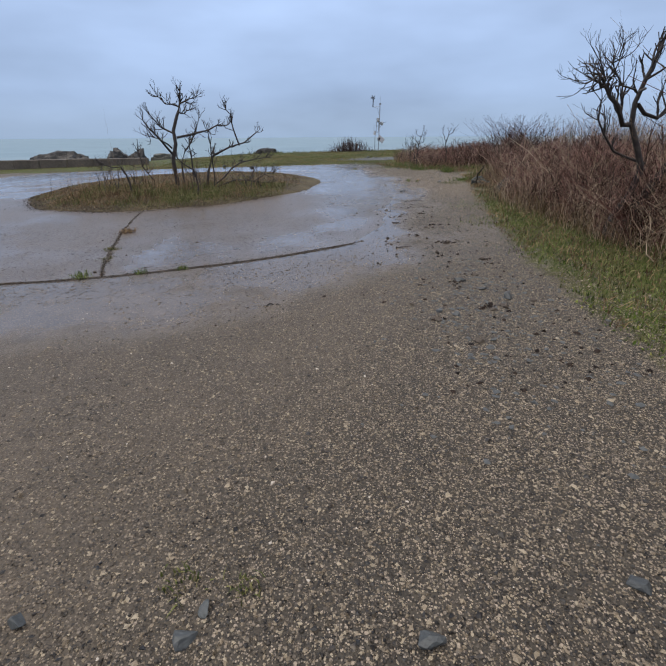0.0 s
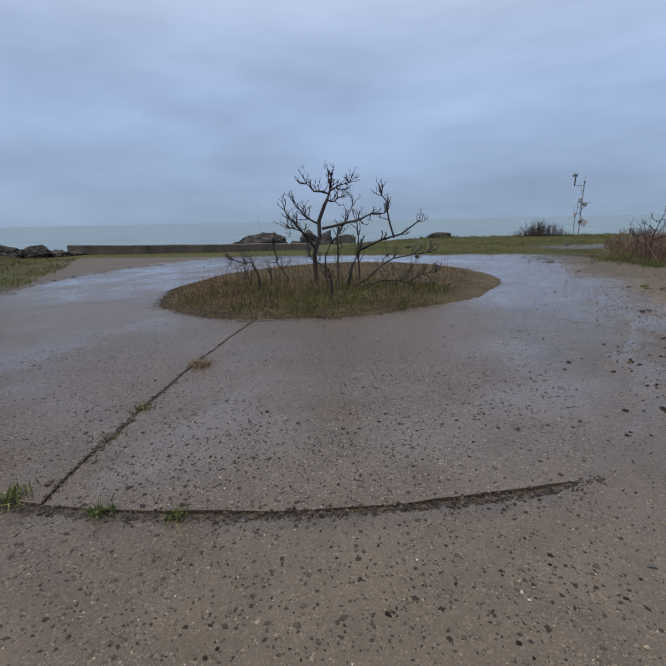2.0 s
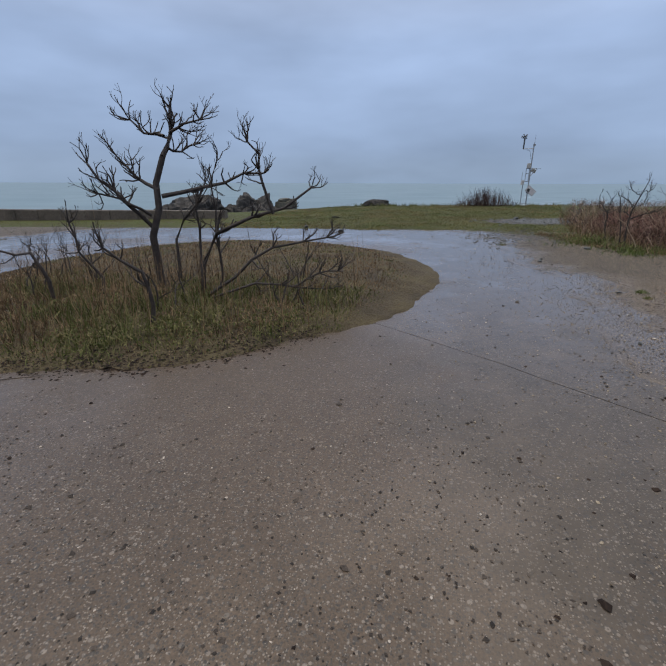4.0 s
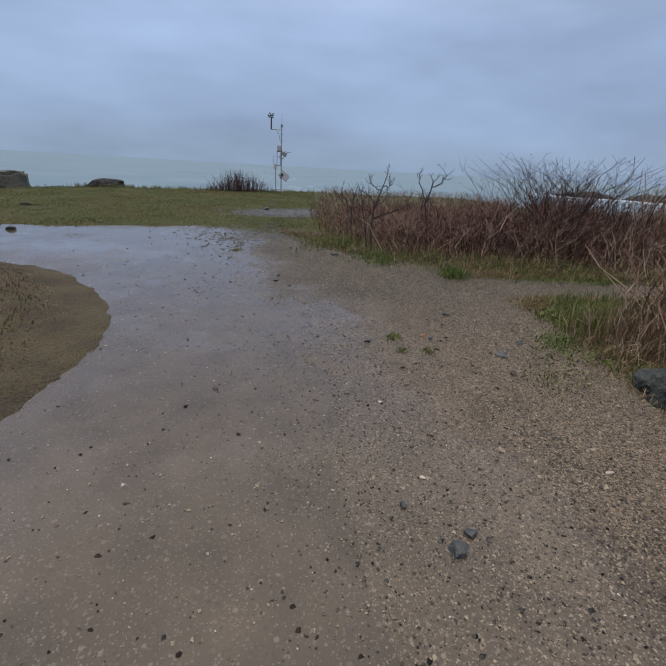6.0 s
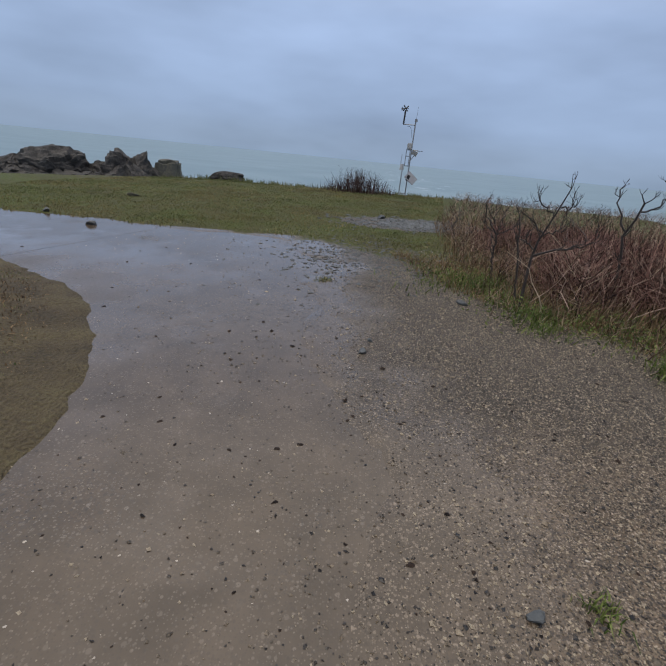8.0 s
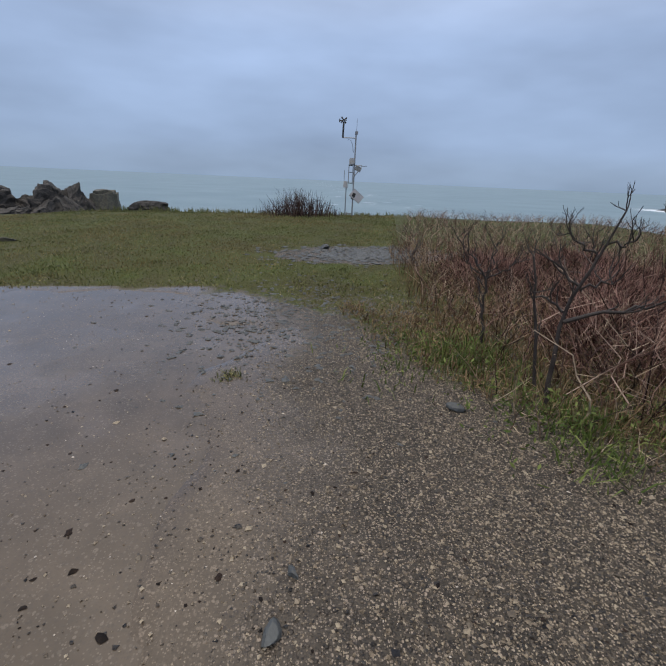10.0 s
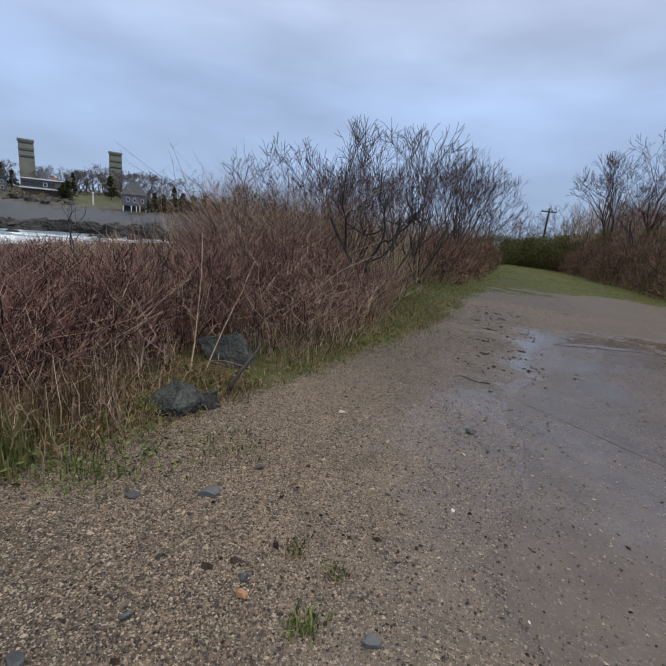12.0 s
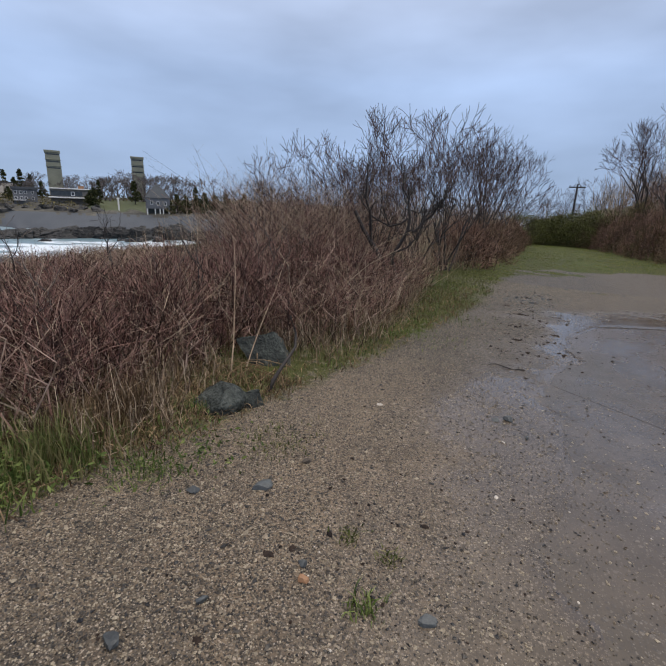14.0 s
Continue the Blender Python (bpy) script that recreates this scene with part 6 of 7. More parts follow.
LATE_STONES = [(1.79, 10.82, 0.06, 0.8, M_SLATE, "dark angular stone on the gravel"), (1.89, 10.88, 0.042, 0.9, M_SLATE, "small dark stone beside a bigger one"), (1.65, 11.1, 0.035, 0.5, M_SLATE, "thin dark stone on the gravel"),
                                           (1.82, 11.26, 0.024, 0.5, M_STONE_PALE, "pale sliver of stone on the gravel"), (2.83, 11.09, 0.03, 0.7, M_STONE_PALE, "pale pebble on the gravel"), (0.77, 12.38, 0.03, 0.9, M_CINDER, "dark brown lump on the wet sand"),
                                           (-3.16, 19.24, 0.13, 0.8, M_SLATE, "dark block of stone at the puddle's edge"), (-4.5, 20.06, 0.14, 0.5, M_SLATE, "flat dark stones by the grass"), (-4.31, 23.1, 0.17, 0.6, M_BLOCKROCK, "pale stone in the field grass"),
                                           (1.48, 15.07, 0.085, 0.4, M_SLATE, "long splinter of dark slate"), (1.54, 15.3, 0.04, 0.8, M_SLATE, "dark pebble on the gravel"), (2.59, 16.48, 0.075, 0.8, M_SLATE, "flat slate stone at the verge"),
                                           (3.0, 12.19, 0.05, 0.8, M_CINDER, "round dark brown stone on the gravel"), (3.13, 12.54, 0.07, 0.9, M_SLATE, "flat grey slate sunk in the gravel"), (2.66, 12.96, 0.04, 0.7, M_SLATE, "small dark stone on the gravel"),
                                           (2.63, 13.03, 0.04, 0.8, M_STONE_RUST, "rusty orange stone on the gravel"), (2.08, 13.0, 0.045, 0.8, M_SLATE, "flat grey stone on the gravel"), (3.14, 13.57, 0.055, 0.8, M_SLATE, "dark stone on the gravel"), (0.9, 3.27, 0.05, 0.8, M_CINDER, "dark lump on the gravel"),
                                           (3.45, 12.75, 0.06, 0.8, M_SLATE, "grey slate at the grass edge"), (2.95, 13.3, 0.035, 0.8, M_SLATE, "small dark stone on the gravel"), (1.85, 12.0, 0.02, 0.7, M_STONE_PALE, "white pebble on the gravel")]
EARLY_STONES = [(1.08, 0.98, 0.06, 0.7, M_SLATE, "flat slate on the gravel"), (0.31, 0.83, 0.06, 0.7, M_SLATE, "flat dark slate on the gravel"), (-0.48, 0.86, 0.05, 0.9, M_SLATE, "dark square stone on the gravel"), (-0.44, 0.95, 0.035, 0.9, M_SLATE, "dark stone on the gravel"), (-1.07, 0.92, 0.06, 0.5, M_SLATE, "dark splinter on the gravel"),
                                           (-0.27, 1.52, 0.014, 0.9, M_STONE_PALE, "pale pebble on the gravel"), (2.0, 22.6, 0.16, 0.7, M_SLATE, "dark stone on the slate heap"), (-2.78, 4.98, 0.035, 0.8, M_CINDER, "dark lump in the pavement joint"), (-2.72, 5.71, 0.022, 0.8, M_CINDER, "small dark lump on the concrete")]
TRACK_STONES = [(1.84, 4.97, 0.05, 0.8, M_CINDER, "black clod of wet bark on the gravel"), (1.88, 4.78, 0.035, 0.7, M_CINDER, "small black clod on the gravel"), (1.57, 4.37, 0.055, 0.6, M_CINDER, "flat black scrap on the gravel"),
                (1.36, 4.22, 0.07, 0.6, M_SLATE, "thin grey slate lying on the gravel"), (1.52, 3.95, 0.06, 0.7, M_SLATE, "pale grey slate lying on the gravel"), (1.66, 3.72, 0.085, 0.7, M_SLATE, "broad flat slate lying on the gravel"),
                (1.54, 3.49, 0.065, 0.5, M_CINDER, "dark splinter of slate on the gravel"), (1.42, 3.42, 0.045, 0.6, M_CINDER, "dark splinter of slate on the gravel"), (1.09, 3.38, 0.055, 0.9, M_SLATE, "square grey slate sunk in the gravel"),
                (0.97, 3.45, 0.04, 0.9, M_SLATE, "square grey slate sunk in the gravel"), (0.76, 3.64, 0.04, 0.6, M_CINDER, "dark flake on the gravel"), (0.93, 4.35, 0.045, 0.7, M_SLATE, "grey slate flake on the gravel"),
                (1.4, 6.03, 0.04, 0.8, M_CINDER, "black clod of wet bark on the gravel"), (1.53, 6.75, 0.05, 0.7, M_CINDER, "black clod of wet bark on the gravel"), (1.63, 6.72, 0.035, 0.7, M_CINDER, "small black clod on the gravel"),
                (2.08, 5.56, 0.035, 0.7, M_CINDER, "small black clod on the gravel"), (1.62, 5.75, 0.06, 0.35, M_CINDER, "dark strip of bark on the gravel"), (1.38, 5.3, 0.07, 0.3, M_CINDER, "dark strip of bark on the gravel"),
                (1.12, 2.86, 0.05, 0.8, M_CINDER, "dark lump on the gravel"), (1.24, 2.88, 0.04, 0.8, M_SLATE, "dark stone on the gravel"), (1.85, 3.6, 0.045, 0.7, M_CINDER, "dark flake on the gravel")]
for n_, (x, y, s, e, m, lab) in enumerate(LATE_STONES + EARLY_STONES + TRACK_STONES):
    bm = rock_bm(s, s * e, s * 0.5, 200 + n_, 2, 0.2, 8)
    ob = part("stone", bm, m, None, lab)
    zb = max(float(ground_z(x, y)), float(gz(x, y)) + 0.004 if float(sand_edge(x, y)) < 0.2 else -99)
    ob.matrix_world = pose(x, y, zb + s * 0.12, 0, 0, n_ * 47)
    tagged(ob, lab, "stone", "loose stones")


def stick(name, pts, r, mat, label):
    P, R = limb(pts, r, r * 0.5, 7)
    g = np.random.default_rng(int(abs(pts[0][0] * 1000)))
    P = P + g.normal(0, r * 0.9, P.shape)
    V, Q = tubes(P[None], R[None], 6)
    return tagged(new(name, np_mesh(name, V, Q, None, [mat], True)), label, "stick")


def on(x, y, h=0.0):
    return (x, y, float(max(ground_z(x, y), gz(x, y) + 0.004 if float(sand_edge(x, y)) < 0.2 else -99)) + h)


stick("dead_stick", [on(3.78, 11.35, -0.02), on(3.74, 11.3, 0.15), on(3.7, 11.1, 0.3), on(3.72, 10.95, 0.42), on(3.8, 10.9, 0.6)], 0.021, M_BARK, "crooked dark stick standing beside the boulders")
stick("twig", [on(1.62, 9.32, 0.01), on(1.8, 9.36, 0.012), on(2.02, 9.3, 0.01)], 0.009, M_BARK, "fallen dark twig on the gravel")
stick("twig", [on(0.9, 5.6, 0.008), on(1.02, 5.64, 0.01), on(1.12, 5.62, 0.008)], 0.008, M_BARK, "short fallen twig on the gravel")
stick("twig", [on(-0.6, 3.72, 0.008), on(-0.52, 3.75, 0.01), on(-0.45, 3.74, 0.008)], 0.008, M_BARK, "short dark twig on the sand")
stick("twig", [on(-4.1, 9.05, 0.01), on(-3.75, 9.2, 0.012), on(-3.3, 9.42, 0.01)], 0.006, M_BARK_PALE, "bent thin twig lying by the island")
stick("dry_stalk", [on(4.35, 11.1, 0.02), on(4.7, 10.5, 0.6), on(5.1, 9.9, 1.25)], 0.008, M_CANE_GREY, "long pale dry stalk leaning over the boulders")
stick("dry_stalk", [on(4.25, 11.0, 0.02), on(4.35, 10.4, 0.5), on(4.5, 9.7, 1.0)], 0.007, M_CANE_GREY, "long pale dry stalk leaning over the boulders")
for n_ in range(14):
    x, y = 4.0 + RNG.normal(0, 0.16), 11.2 + RNG.normal(0, 0.14)
    a = RNG.uniform(0, 3.14)
    stick("dry_stalk", [on(x - 0.25 * math.cos(a), y - 0.25 * math.sin(a), 0.04 + 0.06 * RNG.uniform()), on(x, y, 0.14 + 0.05 * RNG.uniform()), on(x + 0.3 * math.cos(a), y + 0.3 * math.sin(a), 0.05 + 0.1 * RNG.uniform())], 0.005, M_STRAW, "dry straw fallen between the boulders")

for n_, (x, y, r, h, k, m, lab) in enumerate([(-2.85, 4.8, 0.05, 0.09, 90, M_LUSH, "green weed in the pavement joint"), (-2.2, 4.88, 0.035, 0.08, 60, M_LUSH, "small green weed in the joint"), (-1.75, 5.0, 0.03, 0.07, 60, M_LUSH, "small green weed in the joint"),
                                              (-3.3, 7.17, 0.06, 0.1, 150, M_STRAW, "straw-coloured grass tuft in the joint"), (-3.08, 6.05, 0.05, 0.045, 110, M_GRASS, "mossy tuft in the joint"), (-2.92, 5.56, 0.06, 0.03, 120, M_GRASS, "mossy patch in the joint"),
                                              (2.34, 13.06, 0.035, 0.06, 90, M_LUSH, "tiny green tuft on the gravel"), (2.52, 12.69, 0.035, 0.05, 70, M_GRASS, "tiny green tuft on the gravel"), (2.3, 12.75, 0.03, 0.05, 60, M_GRASS, "tiny green tuft on the gravel"), (3.3, 12.05, 0.16, 0.05, 260, M_GRASS, "flat patch of grass on the gravel"),
                                              (1.03, 17.0, 0.05, 0.05, 120, M_GRASS, "small grass tuft on the gravel"), (3.85, 12.7, 0.12, 0.1, 200, M_LUSH, "green weeds at the verge"), (4.05, 11.95, 0.06, 0.12, 90, M_LUSH, "bright green weed before the boulder"), (-0.55, 1.05, 0.04, 0.04, 60, M_GRASS, "tiny weed on the gravel"), (-0.31, 1.02, 0.03, 0.04, 50, M_GRASS, "tiny weed on the gravel"),
                                              (4.0, 15.05, 0.09, 0.2, 220, M_LUSH, "bright green leafy clump by the path"), (3.0, 17.2, 0.2, 0.25, 260, M_LUSH, "leafy green clump under the canes"), (3.3, 16.2, 0.12, 0.16, 180, M_LUSH, "leafy green clump at the verge"), (2.75, 7.0, 0.3, 0.07, 300, M_LUSH, "fresh grass on the verge"), (2.9, 5.3, 0.35, 0.06, 360, M_LUSH, "fresh grass on the verge"), (2.9, 8.6, 0.25, 0.06, 220, M_LUSH, "fresh grass on the verge")]):
    x_, y_ = x + RNG.normal(0, r, k), y + RNG.normal(0, r, k)
    grass("weed_tuft", x_, y_, h * RNG.uniform(0.4, 1.1, k), m, lab, 0.004, 1.0, np.maximum(ground_z(x_, y_), np.where(sand_edge(x_, y_) < 0.2, gz(x_, y_) + 0.004, -99)), category="weed")

# ---- weather mast ----
mast = new("weather_mast")


def mpart(name, build, mat, label=""):
    bm = bmesh.new()
    build(bm)
    return part(name, bm, mat, mast, label)


mpart("pole", lambda b: rod(b, (0, 0, -0.1), (0, 0, 3.02), 0.026), M_METAL)
mpart("side_pole", lambda b: rod(b, (-0.27, 0, -0.1), (-0.27, 0, 1.15), 0.02), M_METAL)
mpart("rung", lambda b: rod(b, (-0.27, 0, 0.12), (0, 0, 0.12), 0.018), M_METAL)
mpart("antenna", lambda b: rod(b, (0.01, 0, 3.0), (0.02, 0, 3.45), 0.008, 0.004), M_METAL)
mpart("clamp", lambda b: box(b, -0.04, 0.07, -0.04, 0.04, 2.9, 3.0), M_METAL)
mpart("arm", lambda b: rod(b, (-0.5, 0, 2.78), (0.02, 0, 2.78), 0.016), M_METAL)
mpart("sensor_post", lambda b: rod(b, (-0.48, 0, 2.78), (-0.47, 0, 3.3), 0.034), M_BLACK)
vane = mpart("wind_vane", lambda b: (rod(b, (-0.62, 0, 3.34), (-0.36, 0, 3.36), 0.02, 0.012), box(b, -0.64, -0.6, -0.008, 0.008, 3.28, 3.4)), M_BLACK, "dark wind vane with a small tail fin")
mpart("anemometer", lambda b: [rod(b, (-0.47, 0, 3.36), (-0.47 + 0.13 * math.cos(a), 0.03, 3.36 + 0.13 * math.sin(a)), 0.014, 0.03) for a in (0.7, 2.27, 3.84, 5.41)], M_BLACK, "small dark propeller of the wind sensor")
mpart("cable", lambda b: [rod(b, (-0.3 + 0.06 * i, 0.02, 2.72 - 0.012 * (i - 1) ** 2 * i), (-0.24 + 0.06 * i, 0.02, 2.72 - 0.012 * i ** 2 * (i + 1)), 0.006) for i in range(4)], M_BLACK)
mpart("radiation_shield", lambda b: bmesh.ops.bevel(b, geom=[e for e in (box(b, -0.2, 0.0, -0.1, 0.1, 1.86, 2.1) and b.edges[:])], offset=0.03, segments=2, affect="EDGES"), M_BOX, "pale grey instrument box")
for n_, x in enumerate((-0.2, -0.05)):
    mpart("frame_rail", lambda b: rod(b, (x, 0, 1.2), (x, 0, 1.88), 0.014), M_METAL)
for z in (1.22, 1.6, 1.84):
    mpart("frame_rung", lambda b: rod(b, (-0.2, 0, z), (-0.05, 0, z), 0.013), M_BLACK)
mpart("bracket", lambda b: (rod(b, (0.0, 0, 1.45), (0.27, 0, 1.82), 0.016), rod(b, (0.02, 0, 1.85), (0.28, 0, 1.85), 0.014)), M_METAL)
mpart("small_panel", lambda b: box(b, -0.12, 0.12, -0.012, 0.012, -0.09, 0.09, pose(0.14, -0.03, 1.74, 20, 25, 0)), M_BOX, "small grey panel on a bracket")
mpart("solar_panel", lambda b: box(b, -0.24, 0.24, -0.015, 0.015, -0.17, 0.17, pose(0.14, -0.06, 0.76, -25, 38, 0)), M_METAL, "tilted solar panel seen from behind")
mpart("panel_mount", lambda b: box(b, -0.06, 0.06, -0.03, 0.02, -0.12, 0.12, pose(0.02, -0.1, 0.76, 0, 20, 0)), M_BLACK)
mpart("rain_gauge", lambda b: rod(b, (-0.3, 0, 1.05), (-0.3, 0, 1.28), 0.09, 0.07, 12), M_BOX, "pale rain gauge on the side pole")
mpart("gauge_rod", lambda b: rod(b, (-0.36, 0, 1.2), (-0.36, 0, 1.66), 0.01), M_METAL)
mpart("side_sensor", lambda b: rod(b, (0.27, 0, 1.82), (0.47, 0, 1.84), 0.008), M_BLACK)
mast.matrix_world = pose(3.22, 29.05, float(gz(3.22, 29.05)), 0, 0, -6) @ Matrix.Diagonal((0.88, 0.88, 0.88, 1))
tagged(mast, "slender steel weather mast with wind vane and solar panel", "mast")

# ---- utility pole at the end of the lane ----
up = new("utility_pole")
for nm, f in (("pole", lambda b: rod(b, (0, 0, -0.5), (0, 0, 7.4), 0.14, 0.1, 10)), ("crossarm", lambda b: box(b, -0.95, 0.95, -0.06, 0.06, 6.95, 7.1))):
    bm = bmesh.new()
    f(bm)
    part(nm, bm, M_BARK, up)
for x in (-0.85, -0.4, 0.4, 0.85):
    bm = bmesh.new()
    rod(bm, (x, 0, 7.1), (x, 0, 7.25), 0.04)
    part("insulator", bm, M_BLACK, up)
up.matrix_world = pose(-4.8, -48, float(gz(-4.8, -48)), 0, 0, 12)
tagged(up, "dark wooden utility pole with a crossarm", "pole")

# ---- far shore ----
HX, HY = 2.0, 14.4


def polar(az, d):
    return HX + d * np.sin(np.radians(az)), HY + d * np.cos(np.radians(az))


D0 = [(78, 215), (84, 225), (90, 232), (97, 262), (103, 285), (107, 295), (111, 255), (118, 205), (125, 176), (130, 168), (135, 163), (141, 155), (165, 150)]
RD = [(78, 250), (90, 268), (97, 295), (103, 305), (107, 312), (111, 300), (118, 285), (125, 290), (135, 300), (165, 300)]
RZ = [(78, -7), (82, -4.5), (86, -2.0), (90, 1.0), (93, 0.0), (97, -1.0), (103, -3.7), (107, -4.7), (109, 2.0), (111, 7.5), (118, 5.2), (125, 5.0), (130, 6.0), (135, 6.0), (150, 7), (165, 7)]


def shore_z(az, f):
    """Height of the far shore: f is 0 at the water, 1 at the ridge."""
    ridge = interp(az, RZ)
    land = smooth(118, 123, az)
    z1 = -7.6 + (ridge + 7.6) * interp(f, [(-0.1, -0.1), (0, 0), (0.15, 0.32), (0.5, 0.72), (0.8, 0.95), (1, 1), (1.5, 0.7)])
    z2 = interp(f, [(-0.1, -8.4), (0, -7.6), (0.1, -4.3), (0.2, -1.0), (0.35, 0.5), (0.6, 3.2), (1, 0), (1.5, 0)]) + (f > 0.6) * ((ridge - 3.2) * (f - 0.6) / 0.4 + 3.2 * 1) * np.where(f <= 1, 1, 1) * smooth(0.6, 0.65, f)
    z2 = np.where(f > 0.6, 3.2 + (ridge - 3.2) * np.clip((f - 0.6) / 0.4, 0, 1), z2)
    z = z1 * (1 - land) + z2 * land
    rough = (fbm(az * 0.8, f * 7, 51) - 0.5) * 3.0 * np.clip(f * 6, 0, 1) * (1 - 0.95 * smooth(118, 122, az) * smooth(0.3, 0.19, f)) * np.where(f > 0.6, 0.4, 1)
    return z + rough


az_, f_ = np.arange(78, 160, 0.35), np.concatenate([np.linspace(-0.1, 0.4, 22), np.linspace(0.44, 1.5, 18)])
AZ, FF = np.meshgrid(az_, f_, indexing="ij")
DD = interp(AZ, D0) + FF * (interp(AZ, RD) - interp(AZ, D0)) + (fbm(AZ * 0.9, FF * 0, 52) - 0.5) * 12 * smooth(0.12, 0.0, FF)
SX, SY = polar(AZ, DD)
i_ = np.arange(AZ.size).reshape(AZ.shape)
shore_me = np_mesh("far_headland", np.stack([SX, SY, shore_z(AZ, FF)], -1), np.stack([i_[:-1, :-1], i_[:-1, 1:], i_[1:, 1:], i_[1:, :-1]], -1), None, [M_SHORE, M_BEACH, M_LAWN], True)
am, fm = AZ[:-1, :-1].ravel(), FF[:-1, :-1].ravel()
shore_me.polygons.foreach_set("material_index", np.where((am > 120.5 + fm * 6) & (fm < 0.17 + 0.1 * (fbm(am * 0.9, fm * 3, 53) - 0.5)), 1, np.where((am > 129) & (am < 135) & (fm > 0.26) & (fm < 0.7), 2, 0)).astype(np.int32))
tagged(new("far_headland", shore_me), "rocky headland and beach across the cove", "headland", kind="structure")


def far_spot(az, f):
    d = float(interp(az, D0) + f * (interp(az, RD) - interp(az, D0)))
    x, y = polar(az, d)
    return float(x), float(y), float(shore_z(np.array(float(az)), np.array(float(f))))


for n_, (az, d, sx, sy, sz) in enumerate([(119, 140, 5, 3, 2.2), (121.5, 137, 6, 3, 2.6), (124, 139, 6, 3, 3.2), (126.5, 137, 7, 3.5, 3.6), (129, 138, 6, 3, 3.3), (131.5, 136, 5, 3, 2.8), (134, 138, 6, 3, 3.2), (136.5, 135, 5, 3, 3.3), (139, 132, 6, 3, 4.0), (141.5, 130, 6, 4, 4.5), (117, 150, 3, 2, 1.2)]):
    x, y = polar(az, d)
    ob = part("reef_rock", crag_bm(sx * 1.1, sy * 1.2, sz * 1.1, 300 + n_), M_REEF, None)
    ob.matrix_world = pose(float(x), float(y), SEA - 0.2, 0, 0, -az + n_ * 7 - 20)
    tagged(ob, "dark wave-worn rocks off the beach", "rock", "reef rocks")
for az0, az1, d, h in ((39.6, 46.5, 318, 4.2), (46.9, 53.3, 322, 5.0)):
    n_ = 40
    a, v = np.linspace(az0, az1, n_), np.linspace(-1, 1, 9)
    A2, V2 = np.meshgrid(a, v, indexing="ij")
    s = np.sin(np.pi * (A2 - az0) / (az1 - az0)) ** 0.6
    X2, Y2 = polar(A2, d + V2 * 9 * s)
    Z2 = SEA - 0.6 + h * s * (1 - V2 ** 2) * (0.7 + 0.6 * fbm(A2 * 2, V2 * 2, 77)) * (1.15 - 0.5 * np.abs(A2 - 46.7) / 7)
    i2 = np.arange(A2.size).reshape(A2.shape)
    tagged(new("skerry", np_mesh("skerry", np.stack([X2, Y2, Z2], -1), np.stack([i2[:-1, :-1], i2[1:, :-1], i2[1:, 1:], i2[:-1, 1:]], -1), None, [M_REEF])), "low dark skerry ringed by surf", "rock", "skerries")


def building(name, az, f, label, blocks, windows=(), lift=0.0):
    """A far building that faces the cove. blocks: part, material, x0, x1, depth, z0, z1; windows: x, z, width, height."""
    x, y, z = far_spot(az, f)
    root = new(name)
    for nm, mat, x0, x1, y0, y1, z0, z1 in blocks:
        bm = bmesh.new()
        box(bm, x0, x1, y0, y1, z0, z1)
        bmesh.ops.bevel(bm, geom=bm.edges[:], offset=0.06, segments=1, affect="EDGES")
        part(nm, bm, mat, root)
    for wx, wy, wz, ww, wh in windows:
        bm = bmesh.new()
        box(bm, wx - ww / 2, wx + ww / 2, wy - 0.08, wy + 0.1, wz - wh / 2, wz + wh / 2)
        w = part("window", bm, M_TRIM, root)
        bm = bmesh.new()
        box(bm, wx - ww * 0.38, wx + ww * 0.38, wy - 0.12, wy - 0.07, wz - wh * 0.4, wz + wh * 0.4)
        part("pane", bm, M_PANE, w)
    root.matrix_world = pose(x, y, z + lift, 0, 0, -az)
    return tagged(root, label, "building")


g_ = np.random.default_rng(311)
for n_ in range(34):
    if n_ < 16:
        az, d, k = g_.uniform(117, 142), g_.uniform(122, 142), g_.uniform(0.5, 1.3)
        x, y = polar(az, d)
        z = SEA - 0.3
    else:
        az, k = g_.uniform(118.5, 131), g_.uniform(0.9, 1.8)
        x, y, z = far_spot(az, g_.uniform(0.19, 0.3))
        z = z - 0.4
    ob = part("reef_rock" if n_ < 16 else "bank_rock", rock_bm(2.6 * k, 1.7 * k, 1.5 * k, 340 + n_, 3, 0.8, 12), M_REEF, None)
    ob.matrix_world = pose(float(x), float(y), float(z), 0, 0, -az + n_ * 37)
    tagged(ob, "dark jagged rock in the surf" if n_ < 16 else "dark rock in the bank above the beach", "rock", "reef rocks" if n_ < 16 else "bank rocks")


# shingled boathouse on stilts
x, y, z = far_spot(136.45, 0.2)
# below the floor a dark solid block stands in for the shade between stilts
barn = building("boathouse", 136.45, 0.2, "grey shingled boathouse with a hipped roof on stilts", [("wall", M_SHINGLE, -4.4, 4.4, 0, 8, 2.0, 6.0), ("eave", M_ROOF, -4.8, 4.8, -0.4, 8.4, 6.0, 6.2)] + [("stilt", M_TRIM, sx - 0.2, sx + 0.2, 0.1, 0.5, -1.5, 2.0) for sx in (-4, -1.2, 0.6, 1.8, 3.9)] + [("undercroft", M_PANE, -4.2, 4.2, 2, 7.6, -1.5, 2.0)],
                [(-2.3, 0, 4.2, 1.0, 1.5), (0.0, 0, 4.0, 1.0, 1.5), (2.7, 0, 4.0, 1.0, 1.5)])
bm = bmesh.new()
